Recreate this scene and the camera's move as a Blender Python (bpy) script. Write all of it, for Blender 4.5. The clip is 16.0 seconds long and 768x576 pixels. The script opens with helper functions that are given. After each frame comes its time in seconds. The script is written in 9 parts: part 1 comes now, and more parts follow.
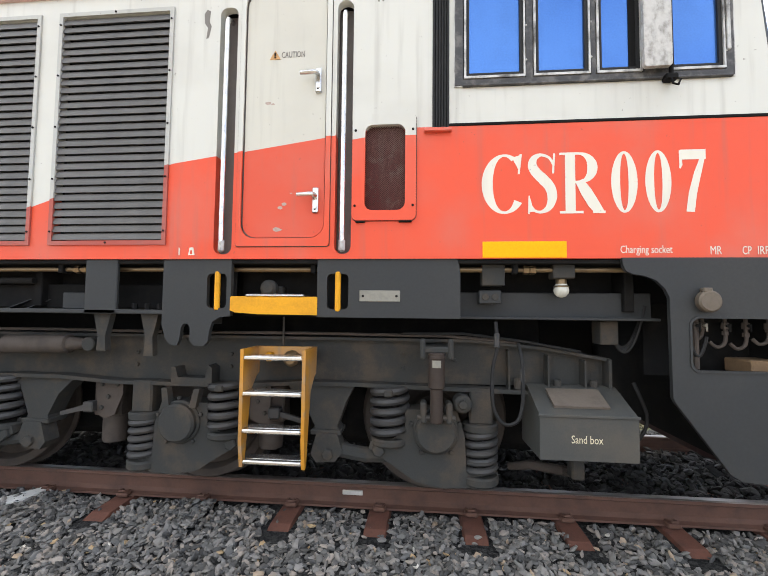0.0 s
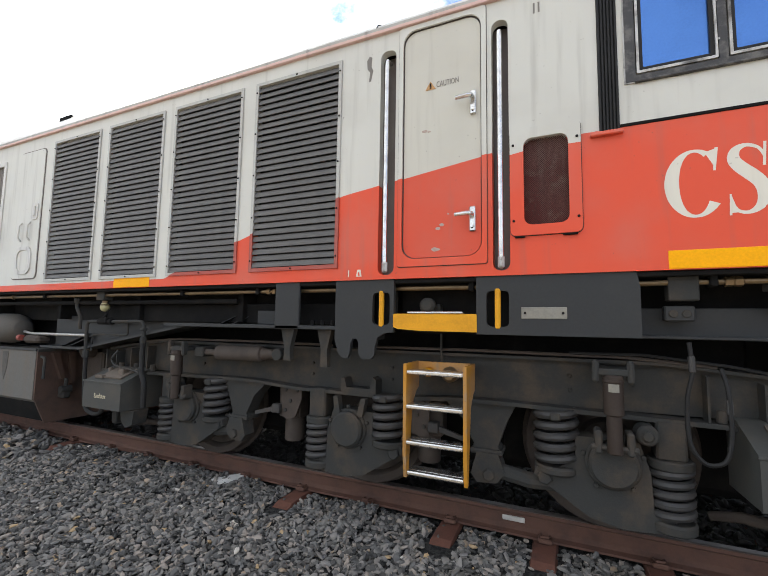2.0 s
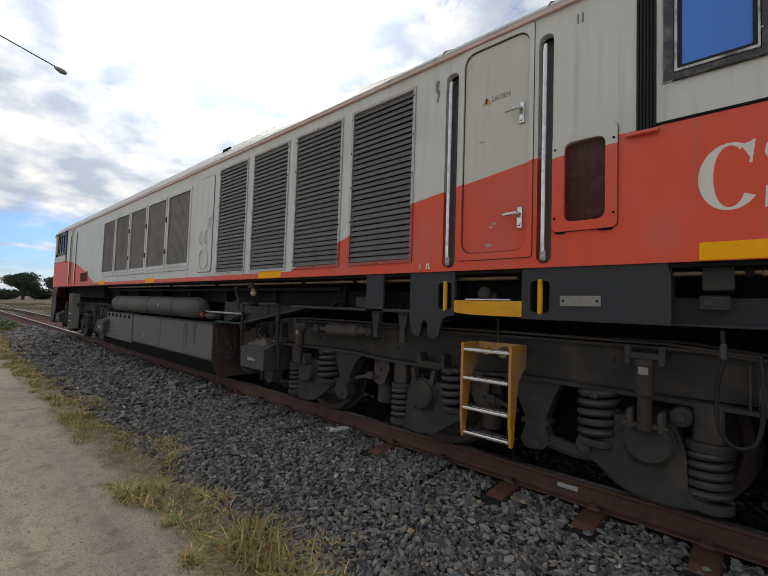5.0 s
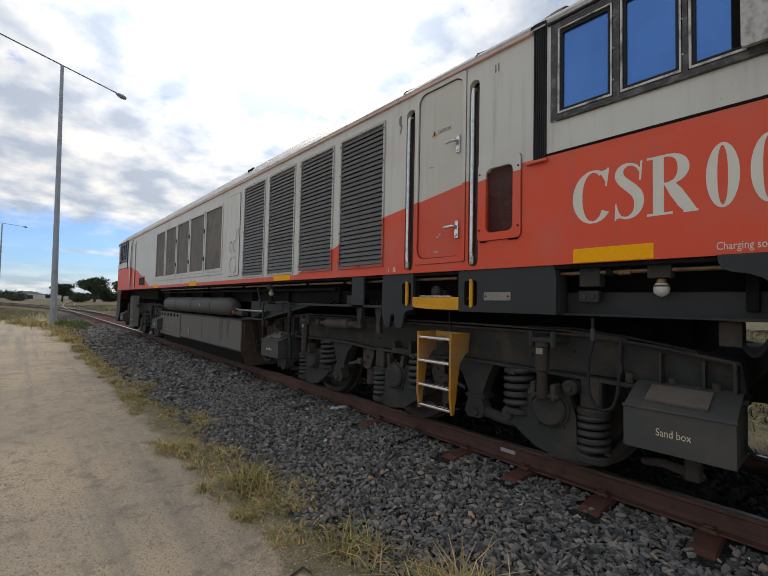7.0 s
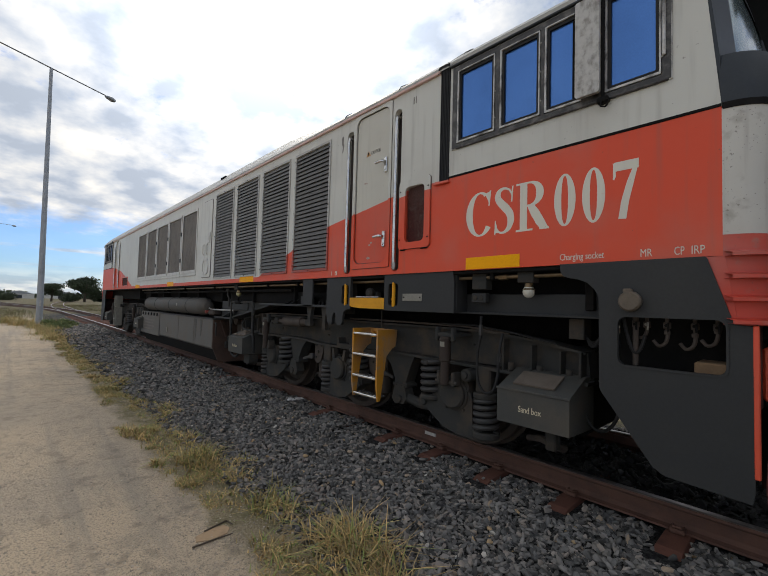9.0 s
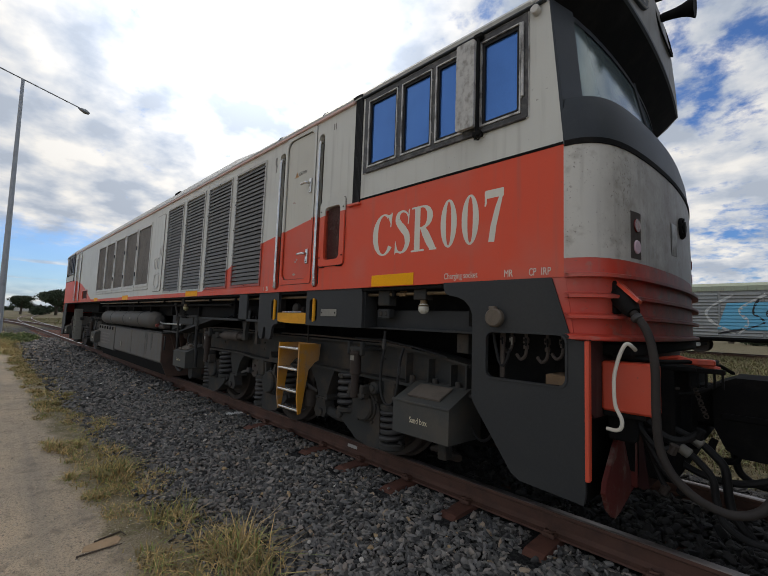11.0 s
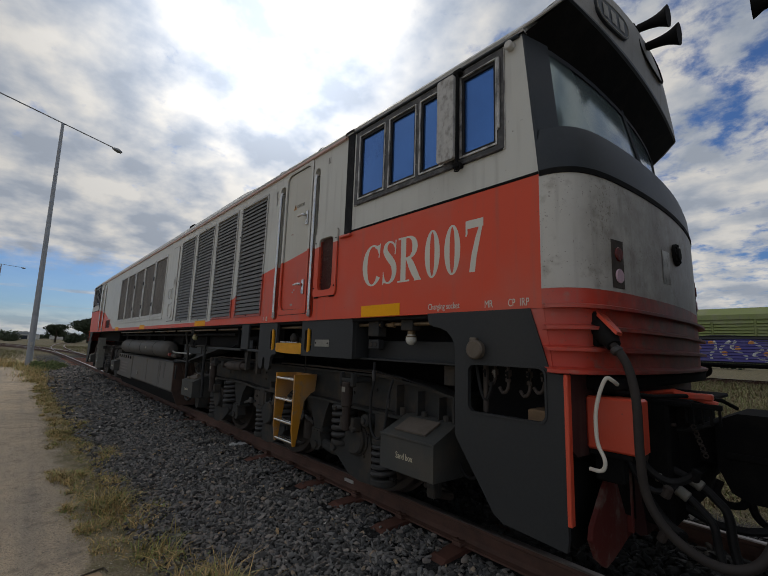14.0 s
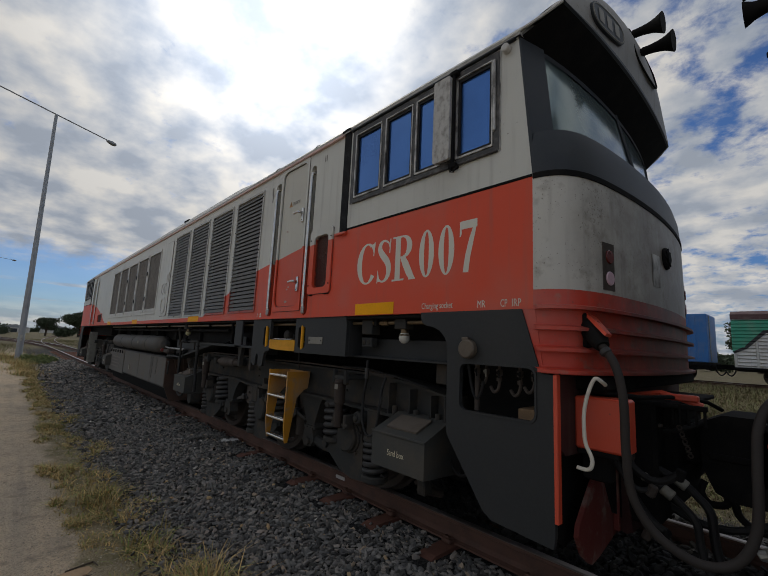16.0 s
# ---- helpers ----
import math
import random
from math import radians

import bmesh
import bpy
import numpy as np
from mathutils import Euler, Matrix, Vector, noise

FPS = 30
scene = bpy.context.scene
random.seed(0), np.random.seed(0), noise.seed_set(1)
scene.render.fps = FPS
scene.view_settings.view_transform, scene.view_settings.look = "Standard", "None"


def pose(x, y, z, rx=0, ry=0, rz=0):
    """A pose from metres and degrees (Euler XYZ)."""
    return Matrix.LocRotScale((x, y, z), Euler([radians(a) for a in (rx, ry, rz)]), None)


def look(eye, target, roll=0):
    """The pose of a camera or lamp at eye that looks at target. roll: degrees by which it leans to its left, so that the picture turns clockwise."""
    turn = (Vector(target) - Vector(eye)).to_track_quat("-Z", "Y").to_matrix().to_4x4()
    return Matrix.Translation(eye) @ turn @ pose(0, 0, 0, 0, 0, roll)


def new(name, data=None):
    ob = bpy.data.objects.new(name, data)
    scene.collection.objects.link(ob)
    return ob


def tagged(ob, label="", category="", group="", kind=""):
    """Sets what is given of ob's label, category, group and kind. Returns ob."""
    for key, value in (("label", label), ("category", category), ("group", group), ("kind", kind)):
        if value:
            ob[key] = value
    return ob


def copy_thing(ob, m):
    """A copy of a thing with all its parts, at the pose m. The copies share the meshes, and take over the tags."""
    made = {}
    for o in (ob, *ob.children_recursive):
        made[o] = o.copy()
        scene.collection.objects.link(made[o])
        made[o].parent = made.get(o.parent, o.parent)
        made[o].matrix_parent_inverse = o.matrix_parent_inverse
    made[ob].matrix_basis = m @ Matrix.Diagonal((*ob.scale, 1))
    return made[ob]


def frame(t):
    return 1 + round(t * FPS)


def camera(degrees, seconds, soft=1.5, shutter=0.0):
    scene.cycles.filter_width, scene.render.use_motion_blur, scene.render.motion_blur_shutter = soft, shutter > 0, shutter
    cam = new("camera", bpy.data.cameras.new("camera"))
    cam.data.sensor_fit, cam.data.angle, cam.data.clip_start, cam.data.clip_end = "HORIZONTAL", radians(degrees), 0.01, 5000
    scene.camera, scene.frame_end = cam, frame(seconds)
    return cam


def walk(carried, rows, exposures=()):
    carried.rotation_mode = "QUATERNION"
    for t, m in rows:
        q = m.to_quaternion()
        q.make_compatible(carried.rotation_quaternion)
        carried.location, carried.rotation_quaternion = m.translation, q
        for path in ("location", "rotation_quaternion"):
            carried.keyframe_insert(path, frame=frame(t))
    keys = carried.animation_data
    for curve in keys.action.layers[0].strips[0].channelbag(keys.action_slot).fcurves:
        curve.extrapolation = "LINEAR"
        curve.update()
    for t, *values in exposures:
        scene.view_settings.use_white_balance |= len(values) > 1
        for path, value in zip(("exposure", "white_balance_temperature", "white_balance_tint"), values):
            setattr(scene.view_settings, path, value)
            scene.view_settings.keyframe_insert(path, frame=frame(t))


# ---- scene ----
cam = camera(87.2, 16.0, 0.85)
PATH = [
    (0, (-0.043, -3.877, 1.257), (-0.231, -1.889, 1.366), 0.6),
    (0.5, (-0.073, -3.882, 1.245), (-0.436, -1.919, 1.362), 1.0),
    (1, (-0.1, -3.91, 1.253), (-0.606, -1.98, 1.382), 1.3),
    (1.5, (-0.125, -3.931, 1.264), (-0.769, -2.043, 1.412), 1.5),
    (2, (-0.205, -3.962, 1.266), (-1.011, -2.14, 1.442), 0.9),
    (2.5, (-0.258, -3.977, 1.259), (-1.218, -2.232, 1.437), 0.6),
    (3, (-0.132, -4.0, 1.256), (-1.251, -2.349, 1.41), 1.3),
    (3.2, (-0.056, -4.019, 1.258), (-1.246, -2.417, 1.395), 1.7),
    (5.3, (0.719, -4.249, 1.268), (-0.677, -2.819, 1.348), 2.0),
    (5.5, (0.876, -4.237, 1.263), (-0.573, -2.86, 1.35), 2.1),
    (6, (1.096, -4.244, 1.249), (-0.372, -2.889, 1.343), 1.7),
    (6.5, (1.372, -4.246, 1.253), (-0.117, -2.914, 1.329), 1.6),
    (7, (1.555, -4.311, 1.266), (0.067, -2.977, 1.342), 1.2),
    (7.5, (1.744, -4.319, 1.264), (0.273, -2.966, 1.331), 1.1),
    (8, (1.984, -4.225, 1.266), (0.501, -2.885, 1.331), 1.2),
    (8.5, (2.166, -4.214, 1.261), (0.684, -2.874, 1.345), 1.1),
    (9, (2.353, -4.212, 1.257), (0.885, -2.856, 1.344), 1.6),
    (9.5, (2.542, -4.068, 1.268), (1.099, -2.687, 1.37), 1.7),
    (10, (2.713, -3.97, 1.276), (1.288, -2.571, 1.387), 1.8),
    (10.2, (2.756, -3.97, 1.262), (1.347, -2.557, 1.389), 1.7),
    (12.3, (3.139, -3.613, 1.306), (1.705, -2.239, 1.541), 2.0),
    (12.5, (3.141, -3.626, 1.311), (1.707, -2.255, 1.565), 1.8),
    (13, (3.142, -3.642, 1.308), (1.696, -2.29, 1.596), 1.8),
    (13.5, (3.132, -3.642, 1.311), (1.67, -2.311, 1.61), 1.8),
    (14, (3.128, -3.646, 1.316), (1.653, -2.328, 1.61), 1.9),
    (14.5, (3.131, -3.653, 1.316), (1.654, -2.336, 1.61), 2.4),
    (15, (3.143, -3.665, 1.32), (1.67, -2.346, 1.618), 2.6),
    (15.5, (3.145, -3.657, 1.313), (1.676, -2.335, 1.617), 2.7),
    (16, (3.146, -3.657, 1.315), (1.688, -2.318, 1.602), 2.7),
]
walk(cam, [(t, look(eye, target, roll)) for t, eye, target, roll in PATH], exposures=[(0, 1.80), (1.0, 1.78), (2.0, 1.30), (3.0, 0.80), (5.3, 0.12), (9.0, 0.12), (10.0, 0.06), (12.5, -0.32), (14.0, -0.58), (16.0, -0.62)])

# ---- world, sun, exposure ----
SUN_DIR = Vector((-0.70, 0.33, 0.65)).normalized()
SUN_EL = math.asin(SUN_DIR.z)
SUN_AZ = math.atan2(SUN_DIR.x, SUN_DIR.y)


def link(nt, a, ao, b, bi):
    nt.links.new(a.outputs[ao], b.inputs[bi])


def node(nt, kind, **values):
    n = nt.nodes.new(kind)
    for k, v in values.items():
        if k == "op":
            n.operation = v
        elif k == "clamp":
            n.use_clamp = v
        else:
            n.inputs[int(k[1:])].default_value = v
    return n


def make_world():
    w = bpy.data.worlds.new("cloudy_sky")
    scene.world = w
    w.use_nodes = True
    nt = w.node_tree
    nt.nodes.clear()
    out = nt.nodes.new("ShaderNodeOutputWorld")
    sky = nt.nodes.new("ShaderNodeTexSky")
    sky.sky_type = "NISHITA"
    sky.sun_disc = False
    sky.sun_elevation = SUN_EL
    sky.sun_rotation = SUN_AZ
    bg_sky = nt.nodes.new("ShaderNodeBackground")
    bg_sky.inputs[1].default_value = SKY_STRENGTH
    tint = nt.nodes.new("ShaderNodeMix")
    tint.data_type = "RGBA"
    tint.blend_type = "MULTIPLY"
    tint.inputs[0].default_value = 1.0
    tint.inputs[7].default_value = (0.46, 0.72, 1.15, 1)
    link(nt, sky, 0, tint, 6)
    nt.links.new(tint.outputs[2], bg_sky.inputs[0])
    # cloud deck: the direction is carried onto a flat layer overhead
    tc = nt.nodes.new("ShaderNodeTexCoord")
    sep = nt.nodes.new("ShaderNodeSeparateXYZ")
    link(nt, tc, "Generated", sep, 0)
    zc = node(nt, "ShaderNodeMath", op="MAXIMUM", i1=0.0)
    link(nt, sep, 2, zc, 0)
    za = node(nt, "ShaderNodeMath", op="ADD", i1=0.24)
    link(nt, zc, 0, za, 0)
    dx = node(nt, "ShaderNodeMath", op="DIVIDE")
    link(nt, sep, 0, dx, 0), link(nt, za, 0, dx, 1)
    dy = node(nt, "ShaderNodeMath", op="DIVIDE")
    link(nt, sep, 1, dy, 0), link(nt, za, 0, dy, 1)
    flat = nt.nodes.new("ShaderNodeCombineXYZ")
    link(nt, dx, 0, flat, 0), link(nt, dy, 0, flat, 1)

    def noise_tex(scale, detail, rough, dist, offset):
        mp = nt.nodes.new("ShaderNodeMapping")
        mp.inputs[1].default_value = offset
        link(nt, flat, 0, mp, 0)
        n = nt.nodes.new("ShaderNodeTexNoise")
        n.inputs["Scale"].default_value, n.inputs["Detail"].default_value = scale, detail
        n.inputs["Roughness"].default_value, n.inputs["Distortion"].default_value = rough, dist
        link(nt, mp, 0, n, 0)
        return n

    big = noise_tex(1.0, 3.0, 0.5, 0.2, (3.1, 7.4, 0.0))
    puff = noise_tex(9.0, 11.0, 0.60, 0.1, (1.3, 0.2, 0.0))
    shade = noise_tex(5.2, 6.0, 0.50, 0.0, (5.7, 2.6, 0.0))
    cover = node(nt, "ShaderNodeMath", op="MULTIPLY_ADD", i1=0.62)
    link(nt, big, 0, cover, 0), link(nt, puff, 0, cover, 2)
    # the deck breaks up towards the east
    east = node(nt, "ShaderNodeMath", op="MULTIPLY_ADD", i1=-0.25, i2=-0.095)
    west = node(nt, "ShaderNodeMath", op="MINIMUM", i1=0.0)
    link(nt, sep, 0, west, 0), link(nt, west, 0, east, 0)
    open_ = node(nt, "ShaderNodeMath", op="ADD")
    link(nt, cover, 0, open_, 0), link(nt, east, 0, open_, 1)
    cover = open_
    ramp = nt.nodes.new("ShaderNodeMapRange")
    ramp.interpolation_type = "SMOOTHSTEP"
    ramp.inputs[1].default_value, ramp.inputs[2].default_value = 0.52, 0.77
    link(nt, cover, 0, ramp, 0)
    # thin out the deck close to the horizon
    low = nt.nodes.new("ShaderNodeMapRange")
    low.interpolation_type = "SMOOTHSTEP"
    low.inputs[1].default_value, low.inputs[2].default_value = 0.125, 0.185
    low.inputs[3].default_value = 0.05
    away = node(nt, "ShaderNodeMath", op="MULTIPLY_ADD", i1=0.22, i2=0.22)
    link(nt, west, 0, away, 0)
    ragged = node(nt, "ShaderNodeMath", op="MULTIPLY_ADD", i1=0.09, i2=-0.045)
    link(nt, puff, 0, ragged, 0)
    height = node(nt, "ShaderNodeMath", op="ADD")
    link(nt, zc, 0, height, 0), link(nt, away, 0, height, 1)
    height2 = node(nt, "ShaderNodeMath", op="ADD")
    link(nt, height, 0, height2, 0), link(nt, ragged, 0, height2, 1)
    link(nt, height2, 0, low, 0)
    mask = node(nt, "ShaderNodeMath", op="MULTIPLY", clamp=True)
    link(nt, ramp, 0, mask, 0), link(nt, low, 0, mask, 1)
    # thin streaks of cloud and a pale haze low over the horizon
    lay = nt.nodes.new("ShaderNodeMapping")
    lay.inputs[3].default_value = (1.0, 1.0, 16.0)
    link(nt, tc, "Generated", lay, 0)
    streak = nt.nodes.new("ShaderNodeTexNoise")
    streak.inputs["Scale"].default_value, streak.inputs["Detail"].default_value, streak.inputs["Roughness"].default_value = 2.6, 7.0, 0.6
    link(nt, lay, 0, streak, 0)
    thin = nt.nodes.new("ShaderNodeMapRange")
    thin.interpolation_type = "SMOOTHSTEP"
    thin.inputs[1].default_value, thin.inputs[2].default_value, thin.inputs[4].default_value = 0.50, 0.66, 0.75
    link(nt, streak, 0, thin, 0)
    haze = nt.nodes.new("ShaderNodeMapRange")
    haze.interpolation_type = "SMOOTHSTEP"
    haze.inputs[1].default_value, haze.inputs[2].default_value = 0.0, 0.075
    haze.inputs[3].default_value, haze.inputs[4].default_value = 0.80, 0.0
    link(nt, zc, 0, haze, 0)
    fade = nt.nodes.new("ShaderNodeMapRange")
    fade.inputs[1].default_value, fade.inputs[2].default_value = 0.10, 0.20
    fade.inputs[3].default_value, fade.inputs[4].default_value = 1.0, 0.0
    link(nt, zc, 0, fade, 0)
    veil = node(nt, "ShaderNodeMath", op="MULTIPLY")
    link(nt, thin, 0, veil, 0), link(nt, fade, 0, veil, 1)
    for extra in (veil, haze):
        top = node(nt, "ShaderNodeMath", op="MAXIMUM")
        link(nt, mask, 0, top, 0), link(nt, extra, 0, top, 1)
        mask = top
    # brightness: grey bellies, and brighter towards the veiled sun
    belly = nt.nodes.new("ShaderNodeMapRange")
    belly.inputs[1].default_value, belly.inputs[2].default_value = 0.38, 0.64
    belly.inputs[3].default_value, belly.inputs[4].default_value = 0.64, 1.0
    link(nt, shade, 0, belly, 0)
    dot = nt.nodes.new("ShaderNodeVectorMath")
    dot.operation = "DOT_PRODUCT"
    dot.inputs[1].default_value = SUN_DIR
    link(nt, tc, "Generated", dot, 0)
    dpos = node(nt, "ShaderNodeMath", op="MAXIMUM", i1=0.0)
    nt.links.new(dot.outputs["Value"], dpos.inputs[0])
    halo = node(nt, "ShaderNodeMath", op="POWER", i1=24.0)
    link(nt, dpos, 0, halo, 0)
    glow = node(nt, "ShaderNodeMath", op="MULTIPLY_ADD", i1=HALO, i2=CLOUD)
    link(nt, halo, 0, glow, 0)
    level = node(nt, "ShaderNodeMath", op="MULTIPLY")
    link(nt, belly, 0, level, 0), link(nt, glow, 0, level, 1)
    tone = nt.nodes.new("ShaderNodeMix")
    tone.data_type = "RGBA"
    tone.inputs[6].default_value = (0.76, 0.85, 1.0, 1)
    tone.inputs[7].default_value = (1.0, 0.975, 0.935, 1)
    warm = nt.nodes.new("ShaderNodeMapRange")
    warm.inputs[1].default_value, warm.inputs[2].default_value = 0.40, 0.62
    link(nt, shade, 0, warm, 0)
    link(nt, warm, 0, tone, 0)
    bg_cloud = nt.nodes.new("ShaderNodeBackground")
    nt.links.new(tone.outputs[2], bg_cloud.inputs[0])
    link(nt, level, 0, bg_cloud, 1)
    mix = nt.nodes.new("ShaderNodeMixShader")
    link(nt, mask, 0, mix, 0), link(nt, bg_sky, 0, mix, 1), link(nt, bg_cloud, 0, mix, 2)
    link(nt, mix, 0, out, 0)


SKY_STRENGTH, CLOUD, HALO = 0.09, 0.92, 1.9
make_world()
sun = new("sun", bpy.data.lights.new("sun", "SUN"))
sun.data.energy, sun.data.angle, sun.data.color = 1.0, radians(14), (1.0, 0.92, 0.80)
sun.matrix_world = look(SUN_DIR * 50, (0, 0, 0))

# ---- materials ----


def mat(name, col, rough=0.6, metal=0.0, col2=None, amount=0.35, scale=5.0, stretch=(1, 1, 1), fine=90.0, bump=0.12, depth=0.003,
        rvar=0.12, island=0.0, perob=0.0, spec=0.5, coat=0.0):
    """A worn surface: a base colour, a second colour in patches, fine grain in colour, gloss and relief."""
    m = bpy.data.materials.new(name)
    m.use_nodes = True
    nt = m.node_tree
    b = nt.nodes["Principled BSDF"]
    col2 = col2 or tuple(c * 0.55 for c in col)
    tc = nt.nodes.new("ShaderNodeTexCoord")
    mp = nt.nodes.new("ShaderNodeMapping")
    mp.inputs[3].default_value = stretch
    link(nt, tc, "Object", mp, 0)
    n1 = nt.nodes.new("ShaderNodeTexNoise")
    n1.inputs["Scale"].default_value, n1.inputs["Detail"].default_value, n1.inputs["Roughness"].default_value = scale, 6.0, 0.62
    link(nt, mp, 0, n1, 0)
    n2 = nt.nodes.new("ShaderNodeTexNoise")
    n2.inputs["Scale"].default_value, n2.inputs["Detail"].default_value = fine, 3.0
    link(nt, tc, "Object", n2, 0)
    r = nt.nodes.new("ShaderNodeMapRange")
    r.interpolation_type = "SMOOTHSTEP"
    r.inputs[1].default_value, r.inputs[2].default_value, r.inputs[4].default_value = 0.42, 0.72, amount
    link(nt, n1, 0, r, 0)
    mx = nt.nodes.new("ShaderNodeMix")
    mx.data_type = "RGBA"
    mx.inputs[6].default_value, mx.inputs[7].default_value = (*col, 1), (*col2, 1)
    link(nt, r, 0, mx, 0)
    g = nt.nodes.new("ShaderNodeMapRange")
    g.inputs[3].default_value, g.inputs[4].default_value = 0.86, 1.14
    link(nt, n2, 0, g, 0)
    last = g
    for amp, src in ((island, "ShaderNodeNewGeometry"), (perob, "ShaderNodeObjectInfo")):
        if amp:
            s = nt.nodes.new(src)
            k = nt.nodes.new("ShaderNodeMapRange")
            k.inputs[3].default_value, k.inputs[4].default_value = 1 - amp, 1 + amp
            nt.links.new(s.outputs["Random Per Island" if amp == island and src.endswith("Geometry") else "Random"], k.inputs[0])
            ml = node(nt, "ShaderNodeMath", op="MULTIPLY")
            link(nt, last, 0, ml, 0), link(nt, k, 0, ml, 1)
            last = ml
    sc = nt.nodes.new("ShaderNodeVectorMath")
    sc.operation = "SCALE"
    nt.links.new(mx.outputs[2], sc.inputs[0])
    nt.links.new(last.outputs[0], sc.inputs["Scale"])
    nt.links.new(sc.outputs[0], b.inputs["Base Color"])
    rr = nt.nodes.new("ShaderNodeMapRange")
    rr.inputs[3].default_value, rr.inputs[4].default_value = max(0.02, rough - rvar), min(1.0, rough + rvar)
    link(nt, n1, 0, rr, 0)
    link(nt, rr, 0, b, "Roughness")
    b.inputs["Metallic"].default_value = metal
    b.inputs["Specular IOR Level"].default_value = spec
    b.inputs["Coat Weight"].default_value = coat
    if bump:
        bp = nt.nodes.new("ShaderNodeBump")
        bp.inputs["Strength"].default_value, bp.inputs["Distance"].default_value = bump, depth
        link(nt, n2, 0, bp, "Height")
        link(nt, bp, 0, b, "Normal")
    return m


def glass_mat(name, col, rough=0.03, metal=0.0):
    m = mat(name, col, rough, metal, amount=0.25, scale=3, bump=0.0, rvar=0.02)
    return m


XC = -8.05  # middle of the locomotive


def livery(name, red=(0.69, 0.083, 0.036), white=(0.59, 0.588, 0.535), drop=0.0):
    """White over red paint; the edge falls in steps of slope from the cab to a narrow band along the sill, alike at both ends."""
    m = mat(name, red, 0.45, amount=0.0, bump=0.03, fine=40, rvar=0.08, spec=0.28)
    nt = m.node_tree
    b = nt.nodes["Principled BSDF"]
    tc = nt.nodes.new("ShaderNodeTexCoord")
    sep = nt.nodes.new("ShaderNodeSeparateXYZ")
    link(nt, tc, "Object", sep, 0)
    ax = node(nt, "ShaderNodeMath", op="SUBTRACT", i1=XC)
    link(nt, sep, 0, ax, 0)
    ab = node(nt, "ShaderNodeMath", op="ABSOLUTE")
    link(nt, ax, 0, ab, 0)
    back = node(nt, "ShaderNodeMath", op="ADD", i1=XC)
    link(nt, ab, 0, back, 0)
    edge = None
    for x0, z0, slope in ((-0.49, 2.402, 0.0), (-0.49, 2.383, 0.145), (-1.70, 2.205, 0.26), (-2.60, 1.965, 0.33)):
        ln = node(nt, "ShaderNodeMath", op="MULTIPLY_ADD", i1=slope, i2=z0 - slope * x0 - drop)
        link(nt, back, 0, ln, 0)
        if edge:
            mn = node(nt, "ShaderNodeMath", op="MINIMUM")
            link(nt, edge, 0, mn, 0), link(nt, ln, 0, mn, 1)
            edge = mn
        else:
            edge = ln
    floor_ = node(nt, "ShaderNodeMath", op="MAXIMUM", i1=1.645)
    link(nt, edge, 0, floor_, 0)
    is_red = node(nt, "ShaderNodeMath", op="LESS_THAN")
    link(nt, sep, 2, is_red, 0), link(nt, floor_, 0, is_red, 1)
    paint = nt.nodes.new("ShaderNodeMix")
    paint.data_type = "RGBA"
    paint.inputs[6].default_value, paint.inputs[7].default_value = (*white, 1), (*red, 1)
    link(nt, is_red, 0, paint, 0)
    add_grime(nt, b, paint.outputs[2], tc, 0.27)
    return m


def add_grime(nt, b, socket, tc, amount=0.30):
    """Rain streaks, soot spots and a grey film over paint."""
    mp = nt.nodes.new("ShaderNodeMapping")
    mp.inputs[3].default_value = (9, 9, 0.55)
    link(nt, tc, "Object", mp, 0)
    streak = nt.nodes.new("ShaderNodeTexNoise")
    streak.inputs["Scale"].default_value, streak.inputs["Detail"].default_value = 1.6, 7
    link(nt, mp, 0, streak, 0)
    film = nt.nodes.new("ShaderNodeTexNoise")
    film.inputs["Scale"].default_value, film.inputs["Detail"].default_value = 1.7, 8
    link(nt, tc, "Object", film, 0)
    spot = nt.nodes.new("ShaderNodeTexNoise")
    spot.inputs["Scale"].default_value, spot.inputs["Detail"].default_value = 38, 4
    link(nt, tc, "Object", spot, 0)
    prev = socket
    for src, lo, hi, amt, col in ((streak, 0.52, 0.80, amount, (0.16, 0.14, 0.12)), (film, 0.45, 0.80, amount * 0.8, (0.30, 0.27, 0.23)), (spot, 0.70, 0.78, 0.55, (0.10, 0.08, 0.06))):
        r = nt.nodes.new("ShaderNodeMapRange")
        r.interpolation_type = "SMOOTHSTEP"
        r.inputs[1].default_value, r.inputs[2].default_value, r.inputs[4].default_value = lo, hi, amt
        link(nt, src, 0, r, 0)
        mx = nt.nodes.new("ShaderNodeMix")
        mx.data_type = "RGBA"
        link(nt, r, 0, mx, 0)
        nt.links.new(prev, mx.inputs[6])
        mx.inputs[7].default_value = (*col, 1)
        prev = mx.outputs[2]
    nt.links.new(prev, b.inputs["Base Color"])


def painted(name, col, rough=0.4, amount=0.3):
    m = mat(name, col, rough, amount=0.0, bump=0.04, fine=40, rvar=0.1)
    nt = m.node_tree
    rgb = nt.nodes.new("ShaderNodeRGB")
    rgb.outputs[0].default_value = (*col, 1)
    tc = nt.nodes.new("ShaderNodeTexCoord")
    add_grime(nt, nt.nodes["Principled BSDF"], rgb.outputs[0], tc, amount)
    return m


